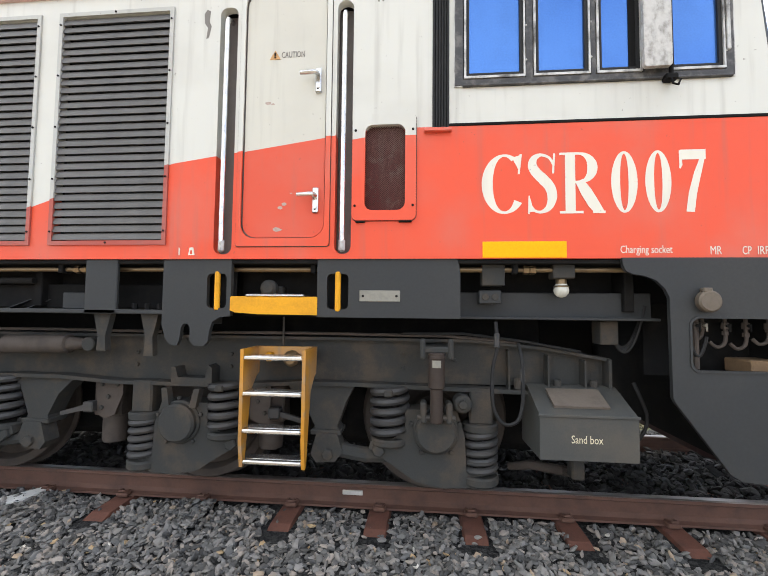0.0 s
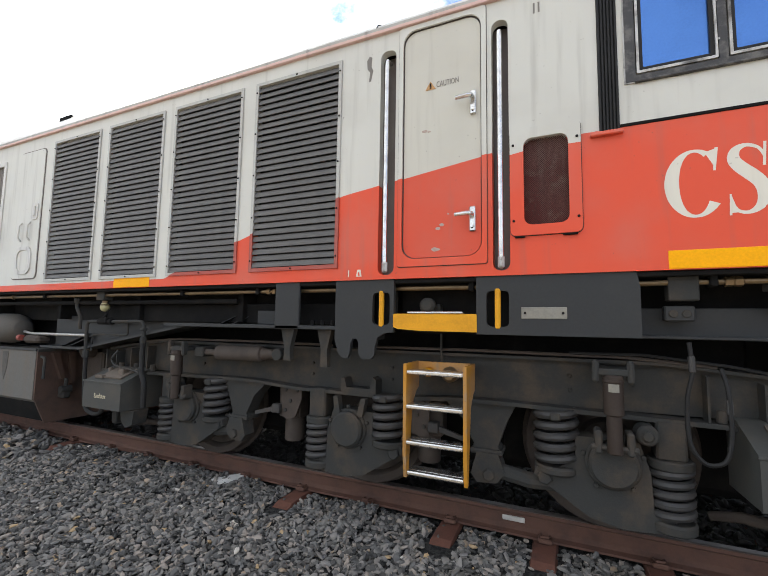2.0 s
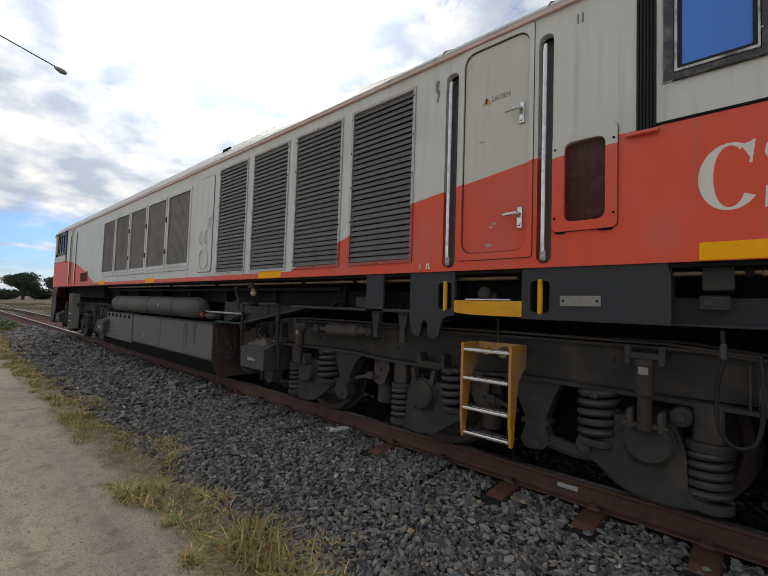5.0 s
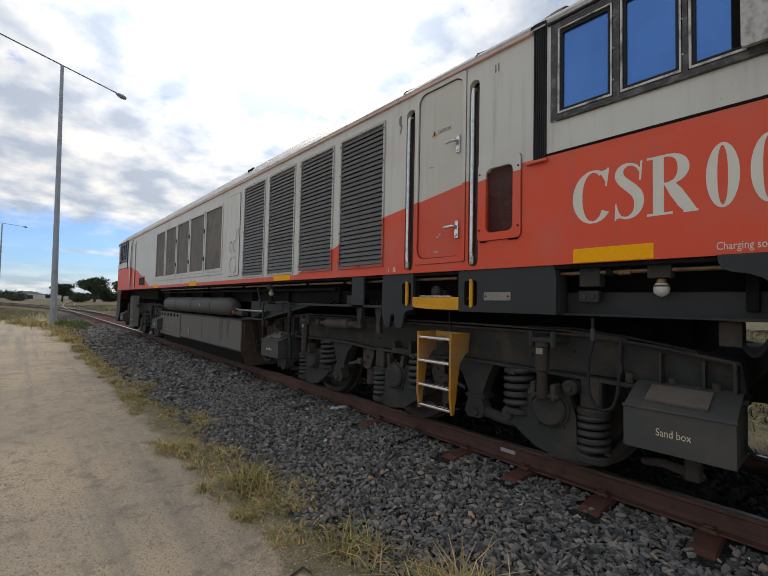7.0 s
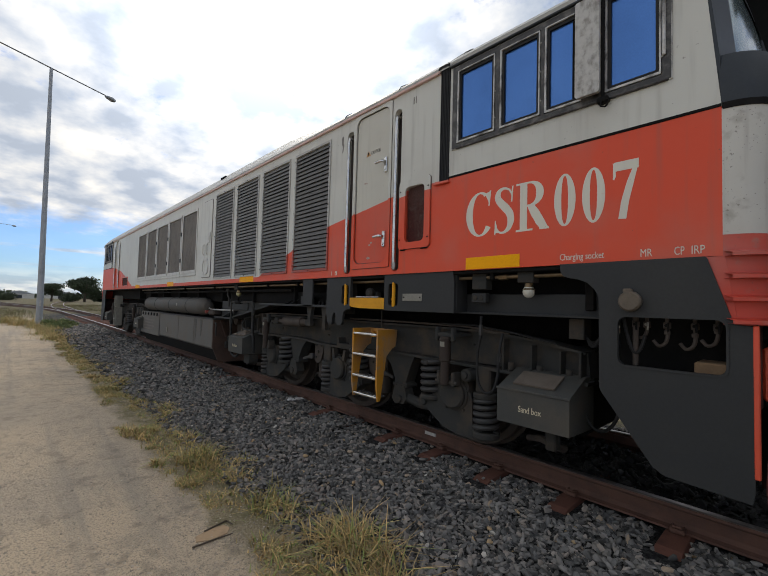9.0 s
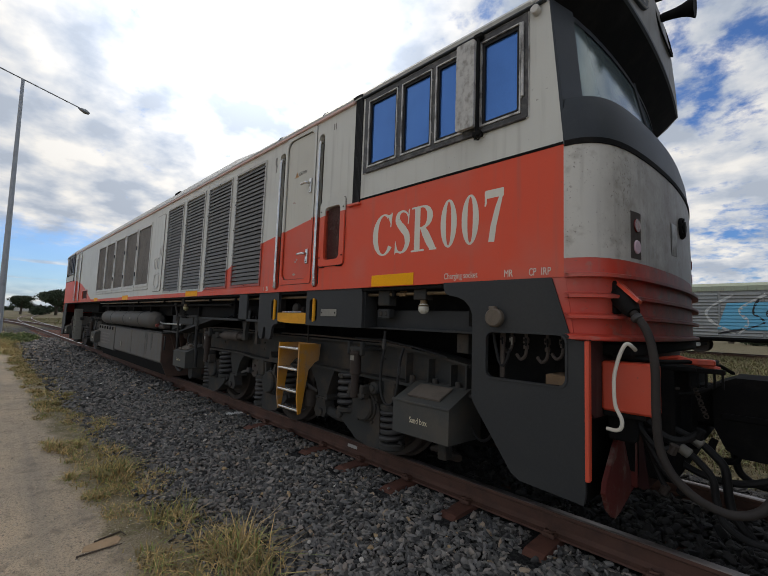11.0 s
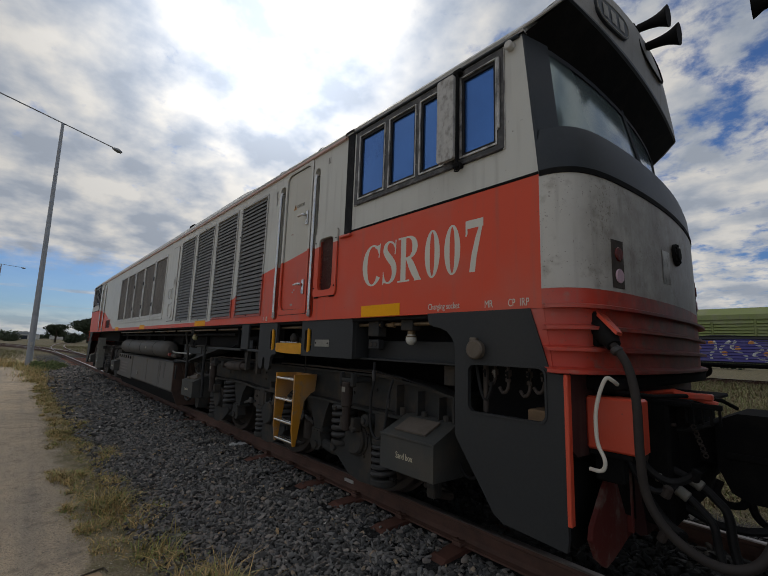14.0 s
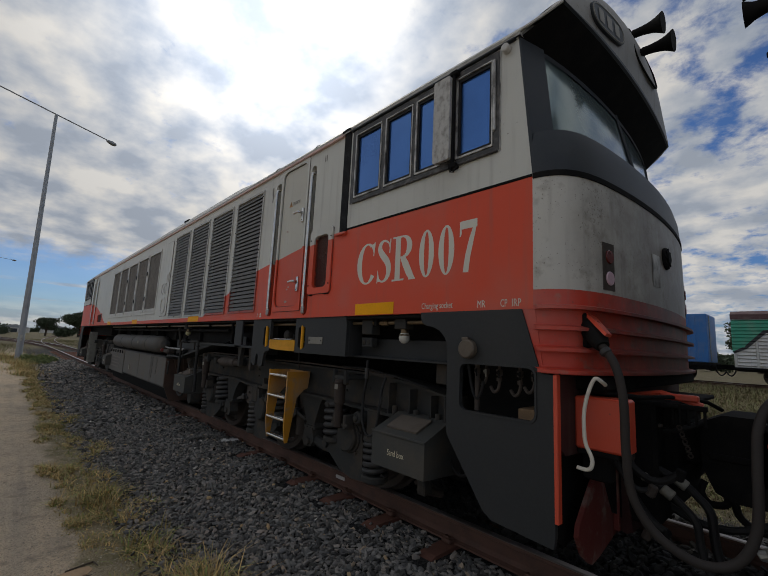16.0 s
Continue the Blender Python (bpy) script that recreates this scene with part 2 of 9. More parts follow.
def blotch(m):
    """Soot and insect specks in clusters over a paint."""
    nt = m.node_tree
    b = nt.nodes["Principled BSDF"]
    prev = b.inputs["Base Color"].links[0].from_socket
    tc = nt.nodes.new("ShaderNodeTexCoord")
    area = nt.nodes.new("ShaderNodeTexNoise")
    area.inputs["Scale"].default_value, area.inputs["Detail"].default_value = 3.2, 6
    link(nt, tc, "Object", area, 0)
    for scale, lo, hi, amt, col in ((75, 0.66, 0.70, 0.6, (0.11, 0.09, 0.07)), (11, 0.56, 0.74, 0.5, (0.24, 0.21, 0.17))):
        n = nt.nodes.new("ShaderNodeTexNoise")
        n.inputs["Scale"].default_value, n.inputs["Detail"].default_value = scale, 5
        link(nt, tc, "Object", n, 0)
        s = node(nt, "ShaderNodeMath", op="MULTIPLY_ADD", i1=0.45, i2=-0.21)
        link(nt, area, 0, s, 0)
        a = node(nt, "ShaderNodeMath", op="ADD")
        link(nt, n, 0, a, 0), link(nt, s, 0, a, 1)
        r = nt.nodes.new("ShaderNodeMapRange")
        r.interpolation_type = "SMOOTHSTEP"
        r.inputs[1].default_value, r.inputs[2].default_value, r.inputs[4].default_value = lo, hi, amt
        link(nt, a, 0, r, 0)
        mx = nt.nodes.new("ShaderNodeMix")
        mx.data_type = "RGBA"
        link(nt, r, 0, mx, 0)
        nt.links.new(prev, mx.inputs[6])
        mx.inputs[7].default_value = (*col, 1)
        prev = mx.outputs[2]
    nt.links.new(prev, b.inputs["Base Color"])


def front_soot_shade(m, col, amt, x0=2.19, x1=2.41):
    """Road soot over the middle of the nose plus the front's shade in the colour, broken by noise."""
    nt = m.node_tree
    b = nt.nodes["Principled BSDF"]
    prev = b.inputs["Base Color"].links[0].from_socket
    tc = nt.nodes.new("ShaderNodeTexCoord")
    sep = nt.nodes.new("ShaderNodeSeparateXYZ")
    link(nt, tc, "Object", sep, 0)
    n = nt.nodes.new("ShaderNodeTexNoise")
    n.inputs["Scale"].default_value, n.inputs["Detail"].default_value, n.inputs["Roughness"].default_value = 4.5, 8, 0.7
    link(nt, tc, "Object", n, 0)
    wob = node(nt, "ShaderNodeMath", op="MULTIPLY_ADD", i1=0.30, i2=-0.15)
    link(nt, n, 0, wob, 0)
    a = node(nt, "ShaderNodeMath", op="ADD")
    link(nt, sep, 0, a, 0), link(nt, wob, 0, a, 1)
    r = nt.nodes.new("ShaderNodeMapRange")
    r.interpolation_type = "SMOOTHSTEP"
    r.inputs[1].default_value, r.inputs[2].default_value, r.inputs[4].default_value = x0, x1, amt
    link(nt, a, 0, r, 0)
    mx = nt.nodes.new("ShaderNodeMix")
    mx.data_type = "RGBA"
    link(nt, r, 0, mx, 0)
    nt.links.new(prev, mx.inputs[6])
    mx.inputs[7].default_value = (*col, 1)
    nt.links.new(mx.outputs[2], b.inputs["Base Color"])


def island_tint(m, stops):
    """Gives each loose piece one of a few tints."""
    nt = m.node_tree
    b = nt.nodes["Principled BSDF"]
    src = b.inputs["Base Color"].links[0].from_socket
    geo = nt.nodes.new("ShaderNodeNewGeometry")
    ramp = nt.nodes.new("ShaderNodeValToRGB")
    ramp.color_ramp.interpolation = "CONSTANT"
    e = ramp.color_ramp.elements
    e[0].position, e[0].color = stops[0][0], (*stops[0][1], 1)
    e[1].position, e[1].color = stops[1][0], (*stops[1][1], 1)
    for pos, col in stops[2:]:
        k = e.new(pos)
        k.color = (*col, 1)
    link(nt, geo, "Random Per Island", ramp, 0)
    mx = nt.nodes.new("ShaderNodeMix")
    mx.data_type, mx.blend_type = "RGBA", "MULTIPLY"
    mx.inputs[0].default_value = 1.0
    nt.links.new(src, mx.inputs[6])
    nt.links.new(ramp.outputs[0], mx.inputs[7])
    nt.links.new(mx.outputs[2], b.inputs["Base Color"])


RED = (0.69, 0.083, 0.036)
LIVERY = livery("white_and_red_paint")
WHITE = painted("weathered_white_paint", (0.60, 0.60, 0.56), 0.42, 0.55)
# white roof paint greyed to take in the shade on the roof shoulder
ROOFM = painted("dusty_shaded_roof_paint", (0.43, 0.425, 0.395), 0.55, 0.7)
REDP = painted("red_paint", RED, 0.4, 0.35)
REDDIRTY = painted("grimy_red_paint", (0.55, 0.052, 0.026), 0.5, 0.40)
blotch(REDDIRTY)
front_soot_shade(REDDIRTY, (0.035, 0.014, 0.011), 0.80)
REDDARK = painted("dull_dark_red_paint", (0.27, 0.033, 0.022), 0.6, 0.6)
# dirty red, also lowered for the shade below the nose
PILOTRED = painted("dirt_and_shade_red", (0.12, 0.017, 0.012), 0.75, 0.6)
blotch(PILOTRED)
NOSEM = painted("stained_nose_paint", (0.57, 0.555, 0.50), 0.5, 0.5)
blotch(NOSEM)
front_soot_shade(NOSEM, (0.17, 0.14, 0.11), 0.78, 2.17, 2.40)
SKIRT = mat("blue_grey_frame_paint", (0.029, 0.031, 0.032), 0.6, spec=0.3, col2=(0.042, 0.042, 0.040), amount=0.6, scale=2.0, fine=60, bump=0.05)
BAND = mat("charcoal_paint", (0.026, 0.032, 0.038), 0.5, spec=0.35, col2=(0.048, 0.051, 0.054), amount=0.5, scale=3)
BOGIE = mat("dusty_bogie_grey", (0.040, 0.041, 0.039), 0.85, spec=0.2, col2=(0.088, 0.068, 0.050), amount=0.70, scale=5.5, fine=110, bump=0.35)
SPRING = mat("spring_grey", (0.034, 0.034, 0.034), 0.6, col2=(0.060, 0.050, 0.040), amount=0.5, scale=9)
# black for sooty metal, and for sheets and blocks that imitate shade
DARK = mat("soot_and_shade_black", (0.008, 0.008, 0.008), 0.9, spec=0.15, col2=(0.022, 0.020, 0.018), amount=0.6, scale=6)
RUBBER = mat("black_rubber", (0.013, 0.013, 0.013), 0.65, spec=0.3, col2=(0.03, 0.03, 0.03), amount=0.5, scale=8)
DUSTYRUBBER = mat("dusty_brown_rubber", (0.032, 0.027, 0.024), 0.7, spec=0.3, col2=(0.05, 0.042, 0.036), amount=0.5, scale=7)
SLAT = mat("louvre_metal", (0.098, 0.094, 0.088), 0.5, metal=0.2, col2=(0.045, 0.045, 0.045), amount=0.5, scale=3, perob=0.10)
MESHM = mat("rusty_mesh", (0.060, 0.022, 0.019), 0.8, spec=0.2, col2=(0.03, 0.014, 0.013), amount=0.5, scale=12)
FILTER = mat("filter_mesh_grey", (0.175, 0.160, 0.142), 0.75, col2=(0.10, 0.093, 0.085), amount=0.6, scale=2.2)
FRAMEW = painted("louvre_frame_paint", (0.56, 0.55, 0.51), 0.45, 0.5)
STEEL = mat("worn_steel", (0.62, 0.62, 0.60), 0.22, metal=0.9, col2=(0.40, 0.38, 0.36), amount=0.6, scale=14, fine=160, bump=0.05)
ALU = mat("dull_aluminium", (0.42, 0.42, 0.40), 0.45, metal=0.6, col2=(0.22, 0.21, 0.19), amount=0.6, scale=12)
YELLOW = mat("safety_yellow_paint", (0.70, 0.33, 0.016), 0.5, spec=0.2, col2=(0.40, 0.19, 0.02), amount=0.45, scale=7)
YPLATE = mat("yellow_label", (0.92, 0.41, 0.003), 0.5, spec=0.12, col2=(0.70, 0.34, 0.01), amount=0.3, scale=6)
LADDER = painted("sooty_yellow_paint", (0.50, 0.22, 0.012), 0.55, 0.9)
blotch(LADDER)
TANKM = mat("weathered_tank_grey", (0.128, 0.124, 0.113), 0.75, spec=0.3, col2=(0.15, 0.12, 0.09), amount=0.6, scale=2.4, stretch=(2, 2, 0.6), fine=60, bump=0.1)
BRASS = mat("bronze_pipe", (0.22, 0.155, 0.085), 0.4, metal=0.7, col2=(0.08, 0.06, 0.04), amount=0.6, scale=9)
BROWN = mat("rust_brown_metal", (0.058, 0.045, 0.036), 0.8, col2=(0.036, 0.029, 0.024), amount=0.7, scale=9, bump=0.3)
WINDOW = glass_mat("blue_film_glass", (0.070, 0.180, 0.47), 0.20, 0.70)
SCREEN = glass_mat("windscreen_glass", (0.20, 0.26, 0.26), 0.14, 0.55)
WFRAME = mat("worn_window_frame", (0.030, 0.028, 0.027), 0.5, col2=(0.20, 0.19, 0.17), amount=0.55, scale=16)
LETTER = painted("cream_lettering", (0.66, 0.63, 0.535), 0.4, 0.15)
PLATE = mat("nameplate_metal", (0.23, 0.22, 0.185), 0.55, metal=0.1, amount=0.4, scale=14)
BULB = mat("milky_bulb", (0.56, 0.55, 0.48), 0.15, amount=0.1)
OLDBULB = mat("yellowed_bulb", (0.40, 0.38, 0.20), 0.3, amount=0.3)
LENS = mat("lamp_lens_pink", (0.64, 0.45, 0.52), 0.1, amount=0.1)
LENSR = mat("lamp_lens_red", (0.12, 0.015, 0.012), 0.12, amount=0.1)
RAILM = mat("rusty_rail", (0.105, 0.050, 0.033), 0.8, col2=(0.058, 0.032, 0.024), amount=0.7, scale=5, fine=70, bump=0.3)
RAILTOP = mat("polished_rail_head", (0.24, 0.21, 0.19), 0.38, metal=0.8, col2=(0.10, 0.06, 0.045), amount=0.4, scale=3)
SLEEPER = mat("rusty_steel_sleeper", (0.150, 0.060, 0.038), 0.85, col2=(0.085, 0.040, 0.030), amount=0.7, scale=8, bump=0.35, perob=0.15)
STONE = mat("blue_grey_ballast", (0.154, 0.149, 0.140), 0.85, spec=0.3, col2=(0.185, 0.155, 0.12), amount=0.30, scale=7, fine=160, bump=0.35, island=0.66)
# oil stain plus the shade under the locomotive, both in the stone colour
OILSHADESTONE = mat("oil_and_shade_ballast", (0.028, 0.026, 0.024), 0.8, col2=(0.016, 0.015, 0.014), amount=0.6, scale=4, fine=220, bump=0.4, island=0.5)
# pilot red taken nearly black to hold the shade under the nose
SHADERED = painted("shade_blackened_red", (0.040, 0.009, 0.008), 0.8, 0.35)
# recess shade put into a flat brown; also serves seals, rims and stencils
SHADETRIM = mat("recess_shade_and_trim_brown", (0.13, 0.11, 0.098), 0.6, col2=(0.10, 0.07, 0.06), amount=0.4, scale=4)
GALV = mat("galvanised_pole", (0.30, 0.32, 0.34), 0.5, metal=0.5, col2=(0.2, 0.21, 0.22), amount=0.5, scale=3)
GRASS = mat("dry_grass", (0.47, 0.375, 0.19), 0.85, col2=(0.23, 0.22, 0.08), amount=0.9, scale=1.4, fine=30, bump=0, island=0.45)
island_tint(GRASS, ((0.0, (1.05, 1.0, 0.95)), (0.42, (0.62, 0.88, 0.55)), (0.62, (1.25, 1.08, 0.9)), (0.82, (0.62, 0.52, 0.42))))
FIELDGRASS = mat("dull_field_grass", (0.25, 0.20, 0.115), 0.9, col2=(0.13, 0.13, 0.06), amount=0.9, scale=0.7, fine=30, bump=0, island=0.5)
island_tint(FIELDGRASS, ((0.0, (1.0, 0.98, 0.95)), (0.45, (0.70, 0.90, 0.60)), (0.80, (0.62, 0.55, 0.48))))
LEAF = mat("dark_foliage", (0.050, 0.068, 0.032), 0.8, col2=(0.02, 0.035, 0.012), amount=0.8, scale=1.2, bump=0, island=0.4)
WEED = mat("pale_green_weed", (0.16, 0.20, 0.07), 0.8, col2=(0.09, 0.12, 0.04), amount=0.8, scale=4, bump=0, island=0.4)
BARK = mat("bark", (0.09, 0.07, 0.05), 0.9, bump=0.3)

# ---- mesh helpers ----
from mathutils.geometry import tessellate_polygon


class Shape:
    """Gathers vertices and faces of one mesh. put: an optional change of each point."""

    def __init__(self, put=None):
        self.v, self.f, self.put = [], [], put

    def add(self, vs, fs):
        n = len(self.v)
        self.v += [self.put(p) if self.put else tuple(p) for p in vs]
        self.f += [tuple(n + i for i in f) for f in fs]
        return self

    def box(self, x0, x1, y0, y1, z0, z1, b=0.004):
        lo, hi = (min(x0, x1), min(y0, y1), min(z0, z1)), (max(x0, x1), max(y0, y1), max(z0, z1))
        b = min([b] + [(hi[k] - lo[k]) * 0.45 for k in range(3)])
        vs, ids = [], {}
        for sx in (0, 1):
            for sy in (0, 1):
                for sz in (0, 1):
                    s = (sx, sy, sz)
                    for a in range(3):
                        ids[s, a] = len(vs)
                        vs.append([(hi[k] if s[k] else lo[k]) + (0 if k == a else (-b if s[k] else b)) for k in range(3)])
        fs = []
        for a in range(3):
            u, w = (a + 1) % 3, (a + 2) % 3
            for e in (0, 1):
                loop = []
                for p, q in ((0, 0), (1, 0), (1, 1), (0, 1)):
                    s = [0, 0, 0]
                    s[a], s[u], s[w] = e, p, q
                    loop.append(ids[tuple(s), a])
                fs.append(loop if e else loop[::-1])
        for a in range(3):
            u, w = (a + 1) % 3, (a + 2) % 3
            for p in (0, 1):
                for q in (0, 1):
                    s0, s1 = [0, 0, 0], [0, 0, 0]
                    s0[u], s0[w], s1[u], s1[w] = p, q, p, q
                    s1[a] = 1
                    s0, s1 = tuple(s0), tuple(s1)
                    fs.append((ids[s0, u], ids[s1, u], ids[s1, w], ids[s0, w]))
        for s in {k[0] for k in ids}:
            fs.append((ids[s, 0], ids[s, 1], ids[s, 2]))
        return self.add(vs, fs)

    def plate(self, outer, y0, y1, holes=(), axis="y"):
        """A flat plate in the x-z plane (or the plane across axis) between y0 and y1, with openings that go through it."""
        loops = [list(outer)] + [list(h) for h in holes]

        def at(p, d):
            return {"y": (p[0], d, p[1]), "x": (d, p[0], p[1]), "z": (p[0], p[1], d)}[axis]

        pts = [p for lp in loops for p in lp]
        n = len(pts)
        tri = tessellate_polygon([[Vector((*p, 0)) for p in lp] for lp in loops])
        vs = [at(p, y0) for p in pts] + [at(p, y1) for p in pts]
        fs = [tuple(t) for t in tri] + [tuple(n + i for i in t[::-1]) for t in tri]
        k = 0
        for lp in loops:
            m = len(lp)
            fs += [(k + i, k + (i + 1) % m, n + k + (i + 1) % m, n + k + i) for i in range(m)]
            k += m
        return self.add(vs, fs)

    def tube(self, pts, r, n=10, caps=True, closed=False):
        """A round bar along points; r is one radius or one for each point."""
        pts = [Vector(p) for p in pts]
        rs = r if isinstance(r, (list, tuple)) else [r] * len(pts)
        vs, fs, side = [], [], None
        for i, p in enumerate(pts):
            d = (pts[min(i + 1, len(pts) - 1)] - pts[max(i - 1, 0)])
            d = d.normalized() if d.length > 1e-9 else Vector((0, 0, 1))
            if side is None:
                side = d.orthogonal().normalized()
            side = (side - d * side.dot(d))
            side = side.normalized() if side.length > 1e-6 else d.orthogonal().normalized()
            up = d.cross(side)
            vs += [p + (side * math.cos(a) + up * math.sin(a)) * rs[i] for a in (2 * math.pi * k / n for k in range(n))]
        for i in range(len(pts) - 1):
            fs += [(i * n + k, i * n + (k + 1) % n, (i + 1) * n + (k + 1) % n, (i + 1) * n + k) for k in range(n)]
        if caps:
            fs += [tuple(range(n))[::-1], tuple((len(pts) - 1) * n + k for k in range(n))]
        return self.add(vs, fs)

    def cyl(self, p0, p1, r, n=20, b=0.006, r1=None):
        p0, p1 = Vector(p0), Vector(p1)
        r1 = r if r1 is None else r1
        d = (p1 - p0).normalized() * b
        return self.tube([p0, p0 + d, p1 - d, p1], [max(r - b, 1e-4), r, r1, max(r1 - b, 1e-4)], n)

    def lathe(self, x, z, prof, n=48):
        """A body turned about an axis along y; prof: y and radius, from face to face."""
        vs = [(x + r * math.cos(a), y, z + r * math.sin(a)) for y, r in prof for a in (2 * math.pi * k / n for k in range(n))]
        return self.add(vs, [(i * n + k, i * n + (k + 1) % n, (i + 1) * n + (k + 1) % n, (i + 1) * n + k) for i in range(len(prof) - 1) for k in range(n)])

    def coil(self, x, y, z0, z1, r, wire, turns, n=8):
        k = int(turns * 20)
        return self.tube([(x + r * math.cos(2 * math.pi * turns * i / k), y + r * math.sin(2 * math.pi * turns * i / k), z0 + (z1 - z0) * i / k) for i in range(k + 1)], wire, n)

    def sweep(self, rows):
        """Quads between rows of points of equal length."""
        n = len(rows[0])
        vs = [p for row in rows for p in row]
        return self.add(vs, [(i * n + k, i * n + k + 1, (i + 1) * n + k + 1, (i + 1) * n + k) for i in range(len(rows) - 1) for k in range(n - 1)])

    def mesh(self, name, smooth=True, fix=True):
        me = bpy.data.meshes.new(name)
        me.from_pydata([tuple(p) for p in self.v], [], self.f)
        if fix:
            bm = bmesh.new()
            bm.from_mesh(me)
            bmesh.ops.recalc_face_normals(bm, faces=bm.faces)
            bm.to_mesh(me)
            bm.free()
        if smooth:
            me.shade_smooth()
            me.set_sharp_from_angle(angle=radians(32))
        else:
            me.shade_flat()
        me.validate()
        return me


def part(name, shape, material, parent=None, label="", smooth=True, fix=True):
    me = shape if isinstance(shape, bpy.types.Mesh) else shape.mesh(name, smooth, fix)
    if not me.materials:
        me.materials.append(material)
    ob = new(name, me)
    if parent:
        ob.parent = parent
    if label:
        ob["label"] = label
    return ob


def thing(name, label, category, group="", kind="", at=None):
    ob = new(name)
    ob.empty_display_size = 0.2
    if at is not None:
        ob.matrix_basis = at
    return tagged(ob, label, category, group, kind)


def rect(x0, x1, z0, z1, r=0.0, n=5):
    """A rectangle, its corners rounded by r."""
    if r <= 0:
        return [(x0, z0), (x1, z0), (x1, z1), (x0, z1)]
    out = []
    for cx, cz, a0 in ((x1 - r, z0 + r, -90), (x1 - r, z1 - r, 0), (x0 + r, z1 - r, 90), (x0 + r, z0 + r, 180)):
        out += [(cx + r * math.cos(radians(a0 + 90 * k / n)), cz + r * math.sin(radians(a0 + 90 * k / n))) for k in range(n + 1)]
    return out


def fast_mesh(name, verts, faces, material):
    """A mesh from numpy arrays of triangles or quads."""
    me = bpy.data.meshes.new(name)
    k = faces.shape[1]
    me.vertices.add(len(verts))
    me.vertices.foreach_set("co", verts.astype(np.float32).ravel())
    me.loops.add(faces.size)
    me.loops.foreach_set("vertex_index", faces.astype(np.int32).ravel())
    me.polygons.add(len(faces))
    me.polygons.foreach_set("loop_start", np.arange(0, faces.size, k, dtype=np.int32))
    me.update(calc_edges=True)
    me.materials.append(material)
    me.shade_flat()
    return me


# ---- ground and track ----
RAIL_Y = 0.7525
RAIL_Z = -0.051  # top of the rails
TRAIN_Y = 23.4
SIDING_RISE = 0.36  # the siding lies on slightly higher ground


def track_shift(x):
    """The loaded track runs straight past the locomotive and bends away behind it."""
    return -0.0035 * max(0.0, -40.0 - x) ** 2


def rise(y):
    t = min(1.0, max(0.0, (y - 5.0) / 13.0))
    return SIDING_RISE * t * t * (3 - 2 * t)


def ground_height(x, y):
    c = y - track_shift(x)
    a = abs(c)
    if a < 1.25:
        z = -0.20
    elif a < 2.3:
        z = -0.20 - 0.115 * (a - 1.25) / 1.05
    else:
        z = -0.315
    b = abs(y - TRAIN_Y)
    if b < 3.0:
        z = max(z, -0.18 - 0.135 * max(0.0, b - 1.6) / 1.4)
    return z + RAIL_Z + rise(y) + 0.012 * noise.noise((x * 0.9, y * 1.4, 0.0)) * (1.0 if a > 2.3 else 0.4)


